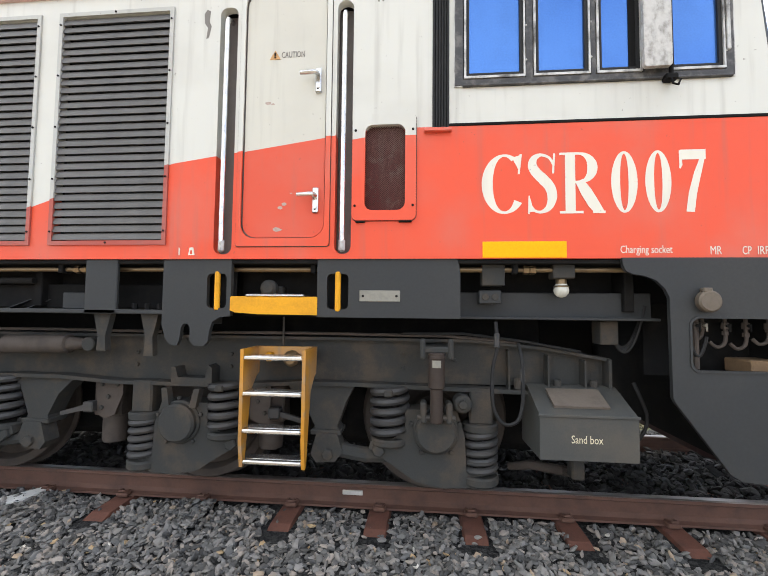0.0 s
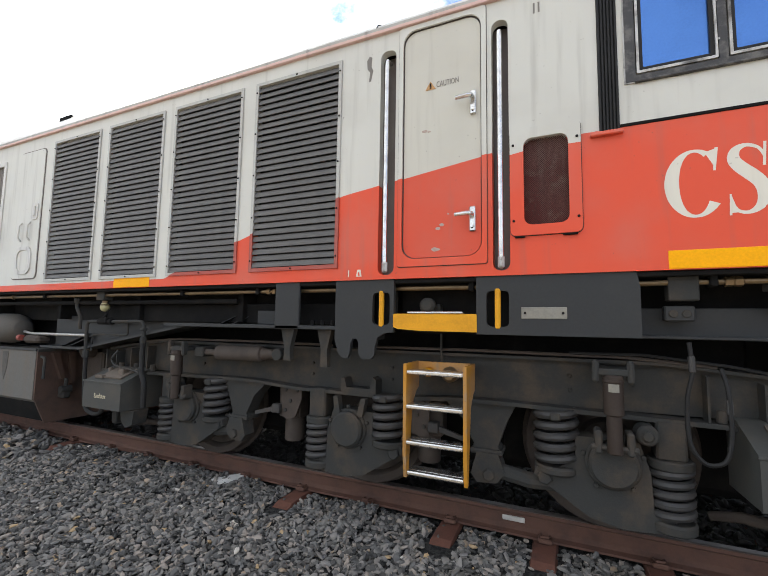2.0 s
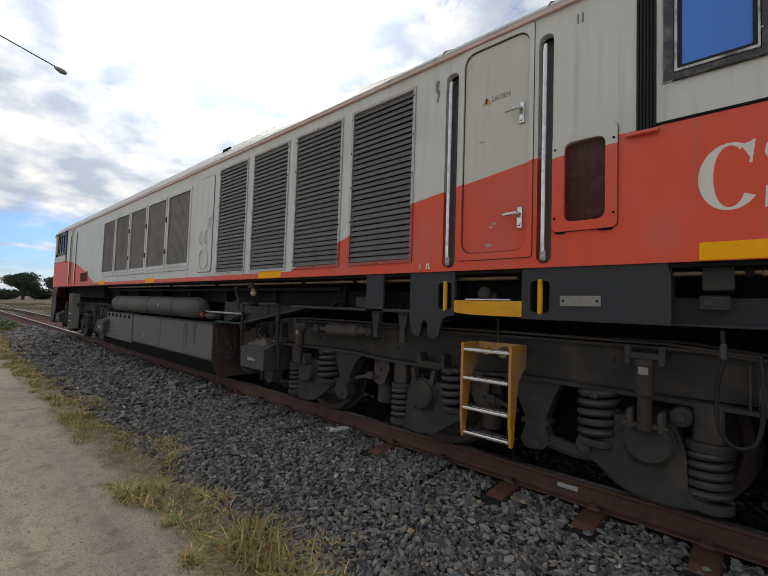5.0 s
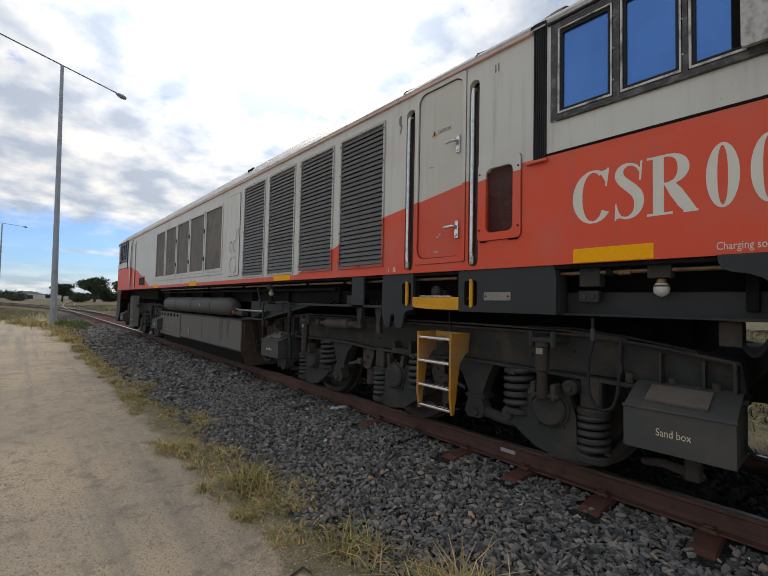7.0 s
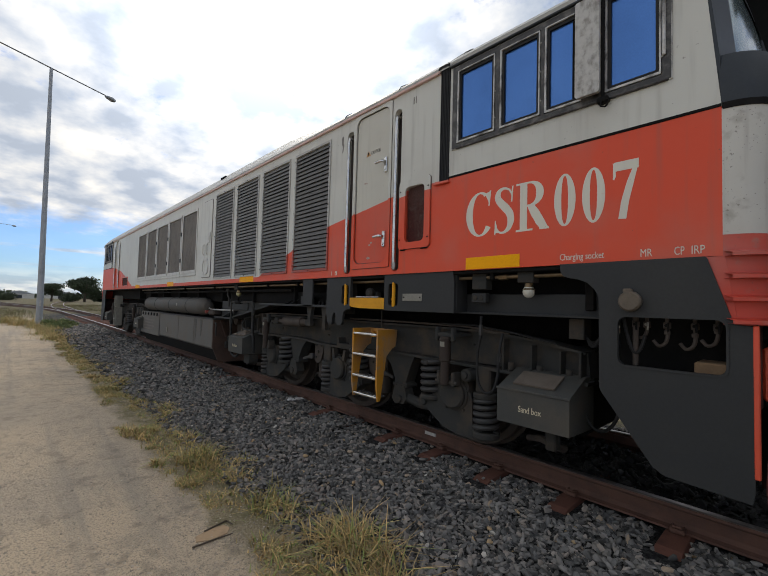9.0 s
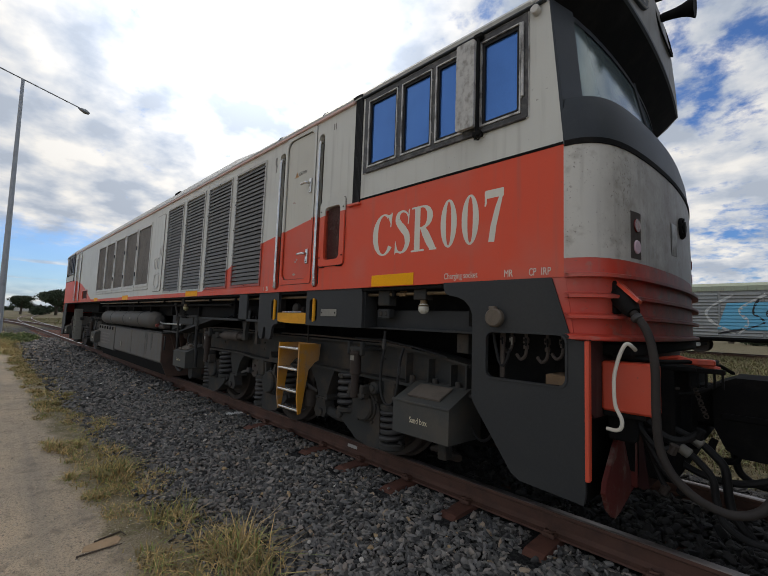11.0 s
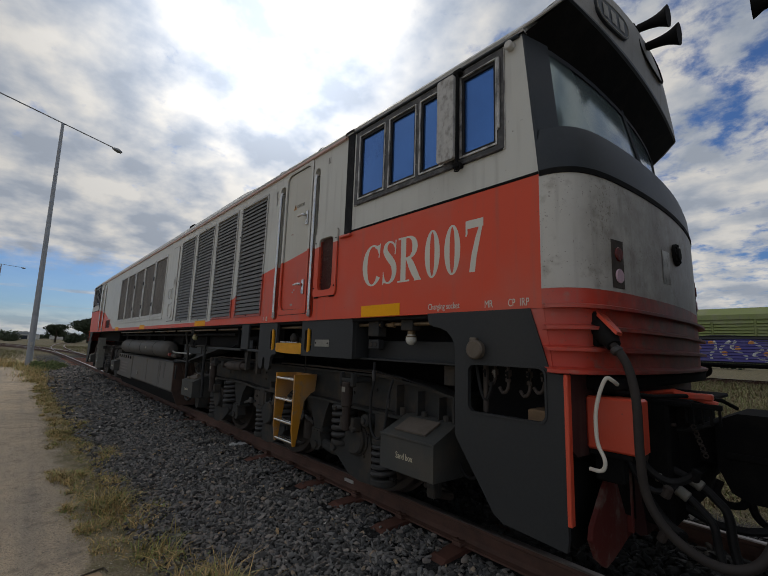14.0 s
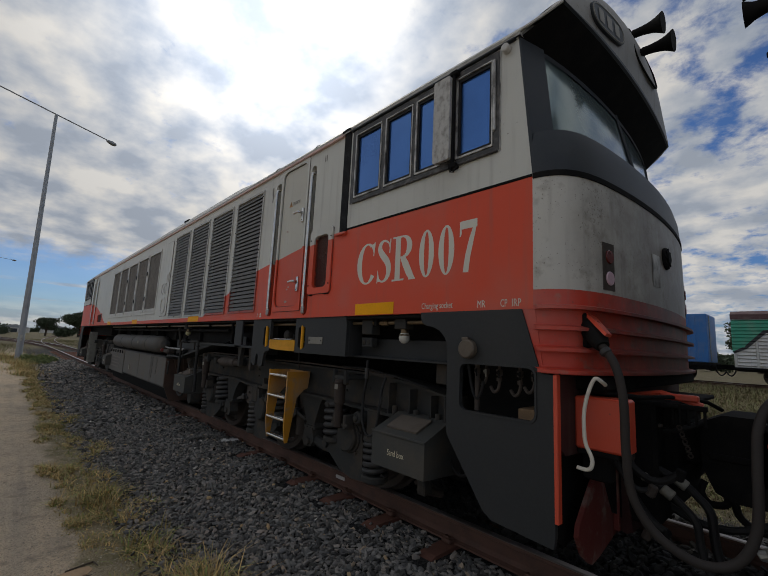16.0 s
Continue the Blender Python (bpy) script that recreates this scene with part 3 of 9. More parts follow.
def ground_material():
    """Dusty track, dry grass verge and stone bed, the edges broken by noise."""
    m = bpy.data.materials.new("yard_ground")
    m.use_nodes = True
    nt = m.node_tree
    b = nt.nodes["Principled BSDF"]
    b.inputs["Roughness"].default_value = 0.95
    b.inputs["Specular IOR Level"].default_value = 0.2
    tc = nt.nodes.new("ShaderNodeTexCoord")
    sep = nt.nodes.new("ShaderNodeSeparateXYZ")
    link(nt, tc, "Object", sep, 0)

    def nz(scale, detail=6, rough=0.6, stretch=None):
        n = nt.nodes.new("ShaderNodeTexNoise")
        n.inputs["Scale"].default_value, n.inputs["Detail"].default_value, n.inputs["Roughness"].default_value = scale, detail, rough
        if stretch:
            mp = nt.nodes.new("ShaderNodeMapping")
            mp.inputs[3].default_value = stretch
            link(nt, tc, "Object", mp, 0)
            link(nt, mp, 0, n, 0)
        else:
            link(nt, tc, "Object", n, 0)
        return n

    def ramp(src, lo, hi, a=0.0, c=1.0, out=0):
        r = nt.nodes.new("ShaderNodeMapRange")
        r.interpolation_type = "SMOOTHSTEP"
        for k, val in ((1, lo), (2, hi), (3, a), (4, c)):
            r.inputs[k].default_value = val
        link(nt, src, out, r, 0)
        return r

    def mix(fac, a, c):
        mx = nt.nodes.new("ShaderNodeMix")
        mx.data_type = "RGBA"
        link(nt, fac, 0, mx, 0)
        for k, val in ((6, a), (7, c)):
            if isinstance(val, tuple):
                mx.inputs[k].default_value = (*val, 1)
            else:
                nt.links.new(val.outputs[2], mx.inputs[k])
        return mx

    edge = nz(1.3, 8, 0.7)
    wob = node(nt, "ShaderNodeMath", op="MULTIPLY_ADD", i1=0.9, i2=-0.45)
    link(nt, edge, 0, wob, 0)
    yy = node(nt, "ShaderNodeMath", op="ADD")
    link(nt, sep, 1, yy, 0), link(nt, wob, 0, yy, 1)
    patch, grit, pebble = nz(0.55, 7), nz(60, 4), nz(260, 3)
    ruts = nz(1.1, 6, 0.6, (0.12, 3.2, 1))
    dirt = mix(ramp(patch, 0.35, 0.7), (0.60, 0.48, 0.34), (0.475, 0.395, 0.30))
    dirt = mix(ramp(ruts, 0.50, 0.72, 0.0, 0.6), dirt, (0.29, 0.265, 0.23))
    dirt = mix(ramp(grit, 0.48, 0.66, 0.0, 0.7), dirt, (0.25, 0.215, 0.175))
    dirt = mix(ramp(nz(120, 4), 0.52, 0.64, 0.0, 0.5), dirt, (0.21, 0.18, 0.145))
    dirt = mix(ramp(pebble, 0.60, 0.70, 0.0, 0.55), dirt, (0.46, 0.42, 0.36))
    dirt = mix(ramp(nz(7, 5), 0.52, 0.68, 0.0, 0.5), dirt, (0.205, 0.172, 0.135))
    dirt = mix(ramp(nz(2.2, 9, 0.75), 0.50, 0.70, 0.0, 0.45), dirt, (0.225, 0.200, 0.168))
    straw = mix(ramp(nz(5, 7), 0.42, 0.62), (0.33, 0.275, 0.175), (0.20, 0.18, 0.095))
    straw = mix(ramp(grit, 0.45, 0.7), straw, (0.17, 0.14, 0.08))
    # bed coloured near black as the shade in the gaps between stones
    bed = mix(ramp(nz(42, 4), 0.4, 0.6), (0.055, 0.054, 0.052), (0.020, 0.020, 0.020))
    near = mix(ramp(yy, -3.12, -2.90), dirt, straw)
    near = mix(ramp(yy, -2.62, -2.38), near, bed)
    turf = mix(ramp(nz(2.6, 8, 0.7), 0.38, 0.66), (0.19, 0.155, 0.09), (0.085, 0.085, 0.045))
    turf = mix(ramp(nz(24, 6, 0.7), 0.45, 0.7, 0.0, 0.8), turf, (0.055, 0.045, 0.03))
    far = mix(ramp(yy, 1.9, 2.6), near, turf)
    # beyond the pole the path gives way to grass
    field = node(nt, "ShaderNodeMath", op="MULTIPLY_ADD", i1=4.0)
    link(nt, wob, 0, field, 0), link(nt, sep, 0, field, 2)
    far = mix(ramp(field, -50.0, -38.0, 1.0, 0.0), far, turf)
    bp = nt.nodes.new("ShaderNodeBump")
    bp.inputs["Strength"].default_value, bp.inputs["Distance"].default_value = 1.0, 0.03
    link(nt, grit, 0, bp, "Height")
    link(nt, bp, 0, b, "Normal")
    nt.links.new(far.outputs[2], b.inputs["Base Color"])
    return m


def make_ground():
    xs = sorted(set([-4000, -1500, -700, -400, -250] + list(np.arange(-180, -30, 5.0)) + list(np.arange(-30, 8.01, 0.25)) + [12, 20, 40, 80, 200, 600, 1500, 4000]))
    ys = sorted(set([-3000, -900, -300, -120, -60, -40, -25, -18, -14, -12] + list(np.arange(-11, -4.2, 0.5)) + list(np.arange(-4.2, 2.61, 0.15)) + [3.2, 4.5, 7, 10, 14, 18, 20] + list(np.arange(20.4, 26.6, 0.4)) + [28, 32, 40, 60, 110, 200, 400, 1000, 3000]))
    nx, ny = len(xs), len(ys)
    v = np.array([(x, y, ground_height(x, y)) for x in xs for y in ys])
    i, j = np.meshgrid(np.arange(nx - 1), np.arange(ny - 1), indexing="ij")
    a = (i * ny + j).ravel()
    f = np.stack([a, a + ny, a + ny + 1, a + 1], 1)
    me = fast_mesh("ground", v, f, ground_material())
    me.shade_smooth()
    tagged(new("ground", me), "dusty dirt track, dry grass verge and railway stone bed", "ground", kind="structure")


make_ground()


def rail_profile():
    half = [(0.0, 0.0), (0.024, 0.0), (0.034, -0.008), (0.035, -0.030), (0.012, -0.044), (0.009, -0.120), (0.030, -0.146), (0.069, -0.156), (0.070, -0.170)]
    return half


def rail_shapes(y, xs, shift, lift=0.0):
    side, top = Shape(), Shape()
    half = rail_profile()
    loop = [(y + a, b) for a, b in half[2:]] + [(y - a, b) for a, b in reversed(half[2:])]
    side.sweep([[(x, p + shift(x), q + RAIL_Z + lift) for p, q in loop + loop[:1]] for x in xs])
    for e in (xs[0], xs[-1]):
        side.add([(e, p + shift(e), q + RAIL_Z + lift) for p, q in loop], [tuple(range(len(loop)))])
    cap = [(y - 0.034, -0.008), (y - 0.024, 0.0), (y + 0.024, 0.0), (y + 0.034, -0.008)]
    top.sweep([[(x, p + shift(x), q + RAIL_Z + lift) for p, q in cap] for x in xs])
    return side, top


def sleeper_shape(half=1.22):
    """A pressed steel sleeper: a shallow trough turned down, its ends bent into the stone."""
    s = Shape()
    prof = [(-0.115, -0.07), (-0.075, 0.0), (0.075, 0.0), (0.115, -0.07)]
    rows = []
    for y, dz, k in ((-half - 0.10, -0.16, 1.1), (-half - 0.02, -0.05, 1.0), (-half + 0.1, -0.012, 0.95), (-0.5, 0.0, 0.9), (0.5, 0.0, 0.9), (half - 0.1, -0.012, 0.95), (half + 0.02, -0.05, 1.0), (half + 0.10, -0.16, 1.1)):
        rows.append([(a * k, y, b + dz) for a, b in prof])
    return s.sweep(rows)


SLEEPER_X, SLEEPER_PITCH = -0.345, 0.67


def make_track():
    t = thing("railway_track", "rusty rails on brown steel sleepers in grey ballast", "railway track", kind="structure")
    xs = [-240, -200, -170, -140, -120, -100, -85, -72, -62, -54, -47, -40, -20, 0, 14]
    for y in (-RAIL_Y, RAIL_Y):
        side, top = rail_shapes(y, xs, track_shift)
        r = part("rail", side, RAILM, t)
        part("rail_head", top, RAILTOP, r)
    me = sleeper_shape(1.17).mesh("sleeper", smooth=False)
    clip = Shape().box(-0.045, 0.045, -0.035, 0.035, -0.002, 0.03, 0.008).tube([(-0.03, -0.03, 0.03), (-0.02, 0.03, 0.045), (0.02, 0.03, 0.045), (0.03, -0.03, 0.03)], 0.009, 6).mesh("rail_clip")
    for k in range(-54, 12):
        x = SLEEPER_X + SLEEPER_PITCH * k
        ob = part("sleeper", me, SLEEPER, t)
        ob.matrix_basis = pose(x + random.uniform(-0.02, 0.02), track_shift(x), -0.166 + RAIL_Z, 0, 0, random.uniform(-1.2, 1.2))
        if -14 < k < 7:
            for y in (-RAIL_Y - 0.085, -RAIL_Y + 0.085):
                c = part("rail_clip", clip, RAILM, ob)
                c.matrix_basis = pose(0, y, 0.004, 0, 0, 0 if y > -RAIL_Y else 180)
    far = thing("siding_track", "rusty rails of the siding behind the locomotive", "railway track", kind="structure")
    for y in (TRAIN_Y - RAIL_Y, TRAIN_Y + RAIL_Y):
        side, top = rail_shapes(y, [-260, -60, 60, 200], lambda x: 0.0, SIDING_RISE)
        r = part("rail", side, RAILM, far)
        part("rail_head", top, RAILTOP, r)
    # a second track that joins far behind the locomotive
    br = thing("branch_track", "rusty rails of a branch that joins the track", "railway track", kind="structure")
    for y in (-RAIL_Y, RAIL_Y):
        side, top = rail_shapes(y, [-300, -220, -160, -120, -95, -75, -60, -50, -42], lambda x: 0.00085 * max(0.0, -42 - x) ** 2 + 0.02 - 0.00055 * max(0.0, -90 - x) ** 2)
        r = part("rail", side, RAILM, br)
        part("rail_head", top, RAILTOP, r)

    # a loop line that leaves the track behind the locomotive
    lp = thing("loop_track", "rusty rails of a loop line that leaves the track", "railway track", kind="structure")
    for y in (-RAIL_Y, RAIL_Y):
        side, top = rail_shapes(y, [-240, -200, -170, -140, -115, -95, -80, -68, -58, -50, -43, -36], lambda x: -0.0017 * max(0.0, -36 - x) ** 2 + 0.01)
        r = part("rail", side, RAILM, lp)
        part("rail_head", top, RAILTOP, r)


make_track()

# ---- locomotive ----
SIDE = -1.40
loco = thing("locomotive", "white and red diesel locomotive with grey underframe, standing on the rails", "locomotive")


def both(p):
    return p


def far_end(p):
    return (2 * XC - p[0], p[1], p[2])


def other_side(p):
    return (p[0], -p[1], p[2])


LIVERY_DOOR = livery("dirty_door_paint", red=(0.62, 0.080, 0.038), white=(0.55, 0.535, 0.465))
RECESS = ((-1.390, -1.268), (-0.595, -0.490))
LOUVRES = tuple((-2.552 - 0.977 * k, -1.714 - 0.977 * k) for k in range(4))
FILTERS = tuple((-7.52 - 1.075 * k, -6.50 - 1.075 * k) for k in range(5))


def body_side():
    holes = [rect(a, b, 1.605, 3.262, 0.05) for a, b in RECESS + tuple((2 * XC - b, 2 * XC - a) for a, b in RECESS)]
    holes.append(rect(-1.220, -0.640, 1.690, 3.375, 0.10))
    holes.append(rect(-0.405, -0.152, 1.876, 2.420, 0.05))
    holes.append(rect(0.185, 1.755, 2.660, 3.375, 0.02))
    holes += [rect(a + 0.022, b - 0.022, 1.700, 3.257) for a, b in LOUVRES]
    holes += [rect(a + 0.05, b - 0.05, 1.90, 3.15) for a, b in FILTERS]
    holes.append(rect(2 * XC - 1.755, 2 * XC - 0.185, 2.660, 3.375, 0.02))
    holes.append(rect(2 * XC + 0.640, 2 * XC + 1.220, 1.690, 3.375, 0.10))
    holes.append(rect(-14.05, -13.22, 1.69, 1.95, 0.03))
    outer = [(2 * XC - 2.0, 1.575), (2.0, 1.575), (2.0, 2.41), (1.908, 3.42), (2 * XC - 1.908, 3.42), (2 * XC - 2.0, 2.41)]
    part("body_side", Shape().plate(outer, SIDE, SIDE + 0.06, holes), LIVERY, loco)
    part("body_side", Shape(other_side).plate(outer, SIDE, SIDE + 0.06), LIVERY, loco)
    part("inner_wall", Shape().box(2 * XC - 1.85, 1.85, SIDE + 0.13, SIDE + 0.15, 1.6, 3.4), DARK, loco)


body_side()


PALERED = painted("faded_red_line", (0.62, 0.42, 0.37), 0.5, 0.3)


def roof():
    half = [(1.42, 3.415), (1.425, 3.445), (1.395, 3.485), (1.15, 3.765), (0.70, 3.95), (0.35, 4.0)]
    prof = [(-y, z) for y, z in half] + [(0.0, 4.01)] + half[::-1]
    s = Shape()
    xs = [2 * XC - 1.93, -12.0, -8.0, -4.0, -3.2, -1.8, 0.1, 1.93]
    flat = {1.15: 3.655, 0.70: 3.84, 0.35: 3.93, 0.0: 3.95}  # lower profile over the cab end
    rows = []
    for x in xs:
        low = min(1.0, max(0.0, (x + 3.2) / 1.4))
        rows.append([(x, y, z + low * (flat.get(abs(y), z) - z)) for y, z in prof])
    s.sweep(rows)
    for row in (rows[0], rows[-1]):
        s.add(row, [tuple(range(len(prof)))])
    part("roof", s, ROOFM, loco, "dusty white roof, greyed for shade")
    for x in (-1.42, -0.52):
        part("roof_seam", Shape().tube([(x, -1.424, 3.45), (x, -1.398, 3.49), (x, -1.15, 3.658), (x, -0.70, 3.843)], 0.004, 6), DARK, loco, "dark seam on the roof")
    part("cant_rail", Shape().box(2 * XC - 0.02, 0.01, SIDE - 0.028, SIDE + 0.004, 3.397, 3.424, 0.004), PALERED, loco, "pale pink line along the roof edge")
    part("roof_fitting", Shape().box(-5.85, -5.66, -1.22, -1.10, 3.64, 3.745, 0.015).cyl((-5.70, -1.16, 3.74), (-5.70, -1.16, 3.765), 0.03), DARK, loco, "small black fitting on the roof edge")
    part("radiator_hatch", Shape().box(-5.4, -1.9, -0.7, 0.7, 3.80, 4.0, 0.04), WHITE, loco)


roof()


def louvre_panels():
    n = 29
    z0, z1 = 1.702, 3.252
    pitch = (z1 - z0) / n
    for a, b in LOUVRES:
        fr = Shape().plate(rect(a, b, 1.668, 3.285), SIDE - 0.014, SIDE + 0.01, [rect(a + 0.027, b - 0.027, 1.697, 3.258)])
        f = part("louvre_panel", fr, FRAMEPAINT, loco, "grey louvred radiator panel in a bolted frame")
        w = b - a - 0.045
        s = Shape()
        sec = [(-0.018, -0.46), (-0.016, -0.12), (-0.006, 0.36), (0.030, 0.54), (0.034, 0.49), (0.001, 0.28), (-0.008, -0.46)]
        rows = [[(x, y, z * pitch) for y, z in sec + sec[:1]] for x in (-w / 2, w / 2)]
        s.sweep(rows)
        me = s.mesh("slat", smooth=False)
        for k in range(n):
            sl = part("slat", me, SLAT, f)
            sl.matrix_basis = pose((a + b) / 2, SIDE + 0.010, z0 + pitch * (k + 0.5), random.uniform(-1.2, 1.2), 0, random.uniform(-0.10, 0.10))
        part("panel_back", Shape().box(a + 0.03, b - 0.03, SIDE + 0.07, SIDE + 0.075, 1.7, 3.26, 0.001), SPRING, f)
        bolt = Shape().cyl((0, -0.008, 0), (0, 0, 0), 0.007, 8, 0.002).mesh("frame_bolt")
        for x, z in [(q, 1.76 + k * 0.36) for k in range(5) for q in (a + 0.014, b - 0.014)] + [((a + b) / 2, 1.683), ((a + b) / 2, 3.272)]:
            part("frame_bolt", bolt, DARK, f).matrix_basis = pose(x, SIDE - 0.0135, z)


FRAMEPAINT = livery("louvre_frame_livery", red=(0.36, 0.075, 0.055), white=(0.43, 0.43, 0.40))
louvre_panels()


def filter_panels():
    for i, (a, b) in enumerate(FILTERS):
        f = part("filter_panel", Shape().plate(rect(a, b, 1.84, 3.20), SIDE - 0.012, SIDE + 0.008, [rect(a + 0.05, b - 0.05, 1.90, 3.15)]), FRAMEW, loco, "beige-grey mesh air filter in a pale frame")
        g = Shape().box(a + 0.04, b - 0.04, SIDE + 0.012, SIDE + 0.03, 1.88, 3.17, 0.002)
        k = 18
        for j in range(1, k):
            x = a + 0.05 + (b - a - 0.1) * j / k
            g.box(x - 0.004, x + 0.004, SIDE + 0.009, SIDE + 0.013, 1.90, 3.15, 0.001)
        part("filter_mesh", g, FILTER, f)
        part("sill_strip", Shape().box(a, b, SIDE - 0.018, SIDE - 0.002, 1.775, 1.80, 0.004), FRAMEW, f)
        if i in (1, 2, 3):
            for z in (2.15, 2.75):
                part("panel_catch", Shape().box(b - 0.005, b + 0.035, SIDE - 0.03, SIDE - 0.01, z - 0.045, z + 0.045, 0.006), BAND, f)
    d = part("side_hatch", Shape().plate(rect(-6.16, -5.66, 1.72, 3.24, 0.05), SIDE - 0.012, SIDE - 0.001), LIVERY, loco, "narrow white service hatch")
    part("hatch_rim", Shape().plate(rect(-6.172, -5.648, 1.708, 3.252, 0.058), SIDE - 0.006, SIDE - 0.002, [rect(-6.145, -5.675, 1.735, 3.225, 0.05)]), SHADETRIM, d)
    part("latch", Shape().plate(rect(-5.83, -5.70, 2.40, 2.60, 0.04), SIDE - 0.022, SIDE - 0.012).box(-5.79, -5.74, SIDE - 0.035, SIDE - 0.02, 2.44, 2.56, 0.008), FRAMEW, d)
    part("lower_pocket", Shape().plate(rect(-6.09, -5.76, 1.77, 2.09, 0.10), SIDE - 0.024, SIDE - 0.012, [rect(-6.05, -5.80, 1.81, 2.05, 0.08)]), FRAMEW, d)
    for x in (-6.02, -5.84):
        part("grab_loop", Shape().tube([(x, SIDE - 0.012, 2.16), (x, SIDE - 0.04, 2.20), (x, SIDE - 0.04, 2.34), (x, SIDE - 0.012, 2.38)], 0.01, 8), FRAMEW, d)


filter_panels()


def lever(x, z):
    """An outside door lever on a narrow plate."""
    s = Shape().box(x - 0.020, x + 0.020, SIDE - 0.012, SIDE + 0.022, z - 0.095, z + 0.070, 0.006)
    s.tube([(x, SIDE - 0.01, z + 0.012), (x, SIDE - 0.045, z + 0.012), (x - 0.006, SIDE - 0.054, z + 0.012), (x - 0.02, SIDE - 0.058, z + 0.012), (x - 0.105, SIDE - 0.056, z + 0.010)], [0.015, 0.015, 0.015, 0.015, 0.013], 10)
    s.cyl((x, SIDE - 0.018, z - 0.06), (x, SIDE - 0.01, z - 0.06), 0.012, 10, 0.002)
    return s


WARN = mat("faded_orange_print", (0.50, 0.27, 0.10), 0.6, amount=0.3, scale=30)
CHIP = mat("chipped_paint_patch", (0.42, 0.33, 0.28), 0.7, col2=(0.30, 0.22, 0.18), amount=0.6, scale=40)


def cab_door(put=None, far=False):
    d = part("cab_door", Shape(put).plate(rect(-1.203, -0.668, 1.714, 3.350, 0.09), SIDE + 0.010, SIDE + 0.05), LIVERY_DOOR, loco, "narrow white and red cab side door, shut")
    part("door_frame", Shape(put).plate(rect(-1.240, -0.628, 1.655, 3.395, 0.02), SIDE - 0.010, SIDE + 0.004, [rect(-1.211, -0.660, 1.706, 3.358, 0.096)]), LIVERY, d)
    part("door_seal", Shape(put).plate(rect(-1.218, -0.645, 1.695, 3.372, 0.10), SIDE + 0.018, SIDE + 0.040, [rect(-1.201, -0.670, 1.716, 3.348, 0.09)]), SHADETRIM, d)
    for a, b in RECESS:
        m = (a + b) / 2
        # backs coloured dark for the shade inside the handrail recesses
        part("recess_back", Shape(put).box(a - 0.01, b + 0.01, SIDE + 0.105, SIDE + 0.125, 1.59, 3.27, 0.002).box(a - 0.012, a - 0.002, SIDE + 0.058, SIDE + 0.11, 1.59, 3.27, 0.002).box(b + 0.002, b + 0.012, SIDE + 0.058, SIDE + 0.11, 1.59, 3.27, 0.002), SHADETRIM, loco)
        s = Shape(put).tube([(m, SIDE + 0.05, 3.19), (m, SIDE - 0.012, 3.17), (m, SIDE - 0.022, 3.13), (m, SIDE - 0.022, 1.74), (m, SIDE - 0.018, 1.68)], 0.0165, 12)
        h = part("handrail", s, STEEL, loco, "polished steel grab rail in a recess")
        part("rail_foot", Shape(put).box(m - 0.02, m + 0.02, SIDE - 0.034, SIDE, 1.615, 1.70, 0.012).cyl((m, SIDE - 0.04, 1.64), (m, SIDE - 0.03, 1.64), 0.008, 8, 0.002).cyl((m, SIDE - 0.04, 1.675), (m, SIDE - 0.03, 1.675), 0.008, 8, 0.002), ALU, h)
    if far:
        return
    for x, z in ((-0.716, 2.747), (-0.722, 1.962)):
        h = part("door_handle", lever(x, z), STEEL, d, "chrome lever handle")
        part("keyhole", Shape().box(x - 0.006, x + 0.006, SIDE - 0.014, SIDE - 0.010, z - 0.078, z - 0.050, 0.002), DARK, h)
    part("frame_seam", Shape().plate(rect(-1.244, -0.624, 1.650, 3.398, 0.022), SIDE - 0.003, SIDE - 0.0005, [rect(-1.239, -0.629, 1.656, 3.394, 0.02)]), BROWN, d)
    warn = Shape().plate([(-1.048, 2.893), (-0.974, 2.893), (-1.011, 2.953)], SIDE + 0.0065, SIDE + 0.0095)
    w = part("warning_triangle", warn, WARN, d, "small faded orange warning triangle")
    part("triangle_mark", Shape().plate([(-1.017, 2.913), (-1.005, 2.913), (-1.005, 2.938), (-1.017, 2.938)], SIDE + 0.004, SIDE + 0.0065).plate([(-1.017, 2.901), (-1.005, 2.901), (-1.005, 2.909), (-1.017, 2.909)], SIDE + 0.004, SIDE + 0.0065), DARK, w)
    for x, z, r in ((-1.055, 2.60, 0.022), (-1.02, 2.592, 0.012), (-0.97, 1.765, 0.03), (-0.955, 1.905, 0.02), (-0.93, 1.93, 0.018), (-0.885, 2.0, 0.008)):
        loop = [(x + r * (0.7 + 0.5 * random.random()) * math.cos(2 * math.pi * k / 9), z + 0.55 * r * (0.6 + 0.6 * random.random()) * math.sin(2 * math.pi * k / 9)) for k in range(9)]
        part("paint_chip", Shape().plate(loop, SIDE + 0.0085, SIDE + 0.0095), CHIP, d)


cab_door()
cab_door(far_end, True)


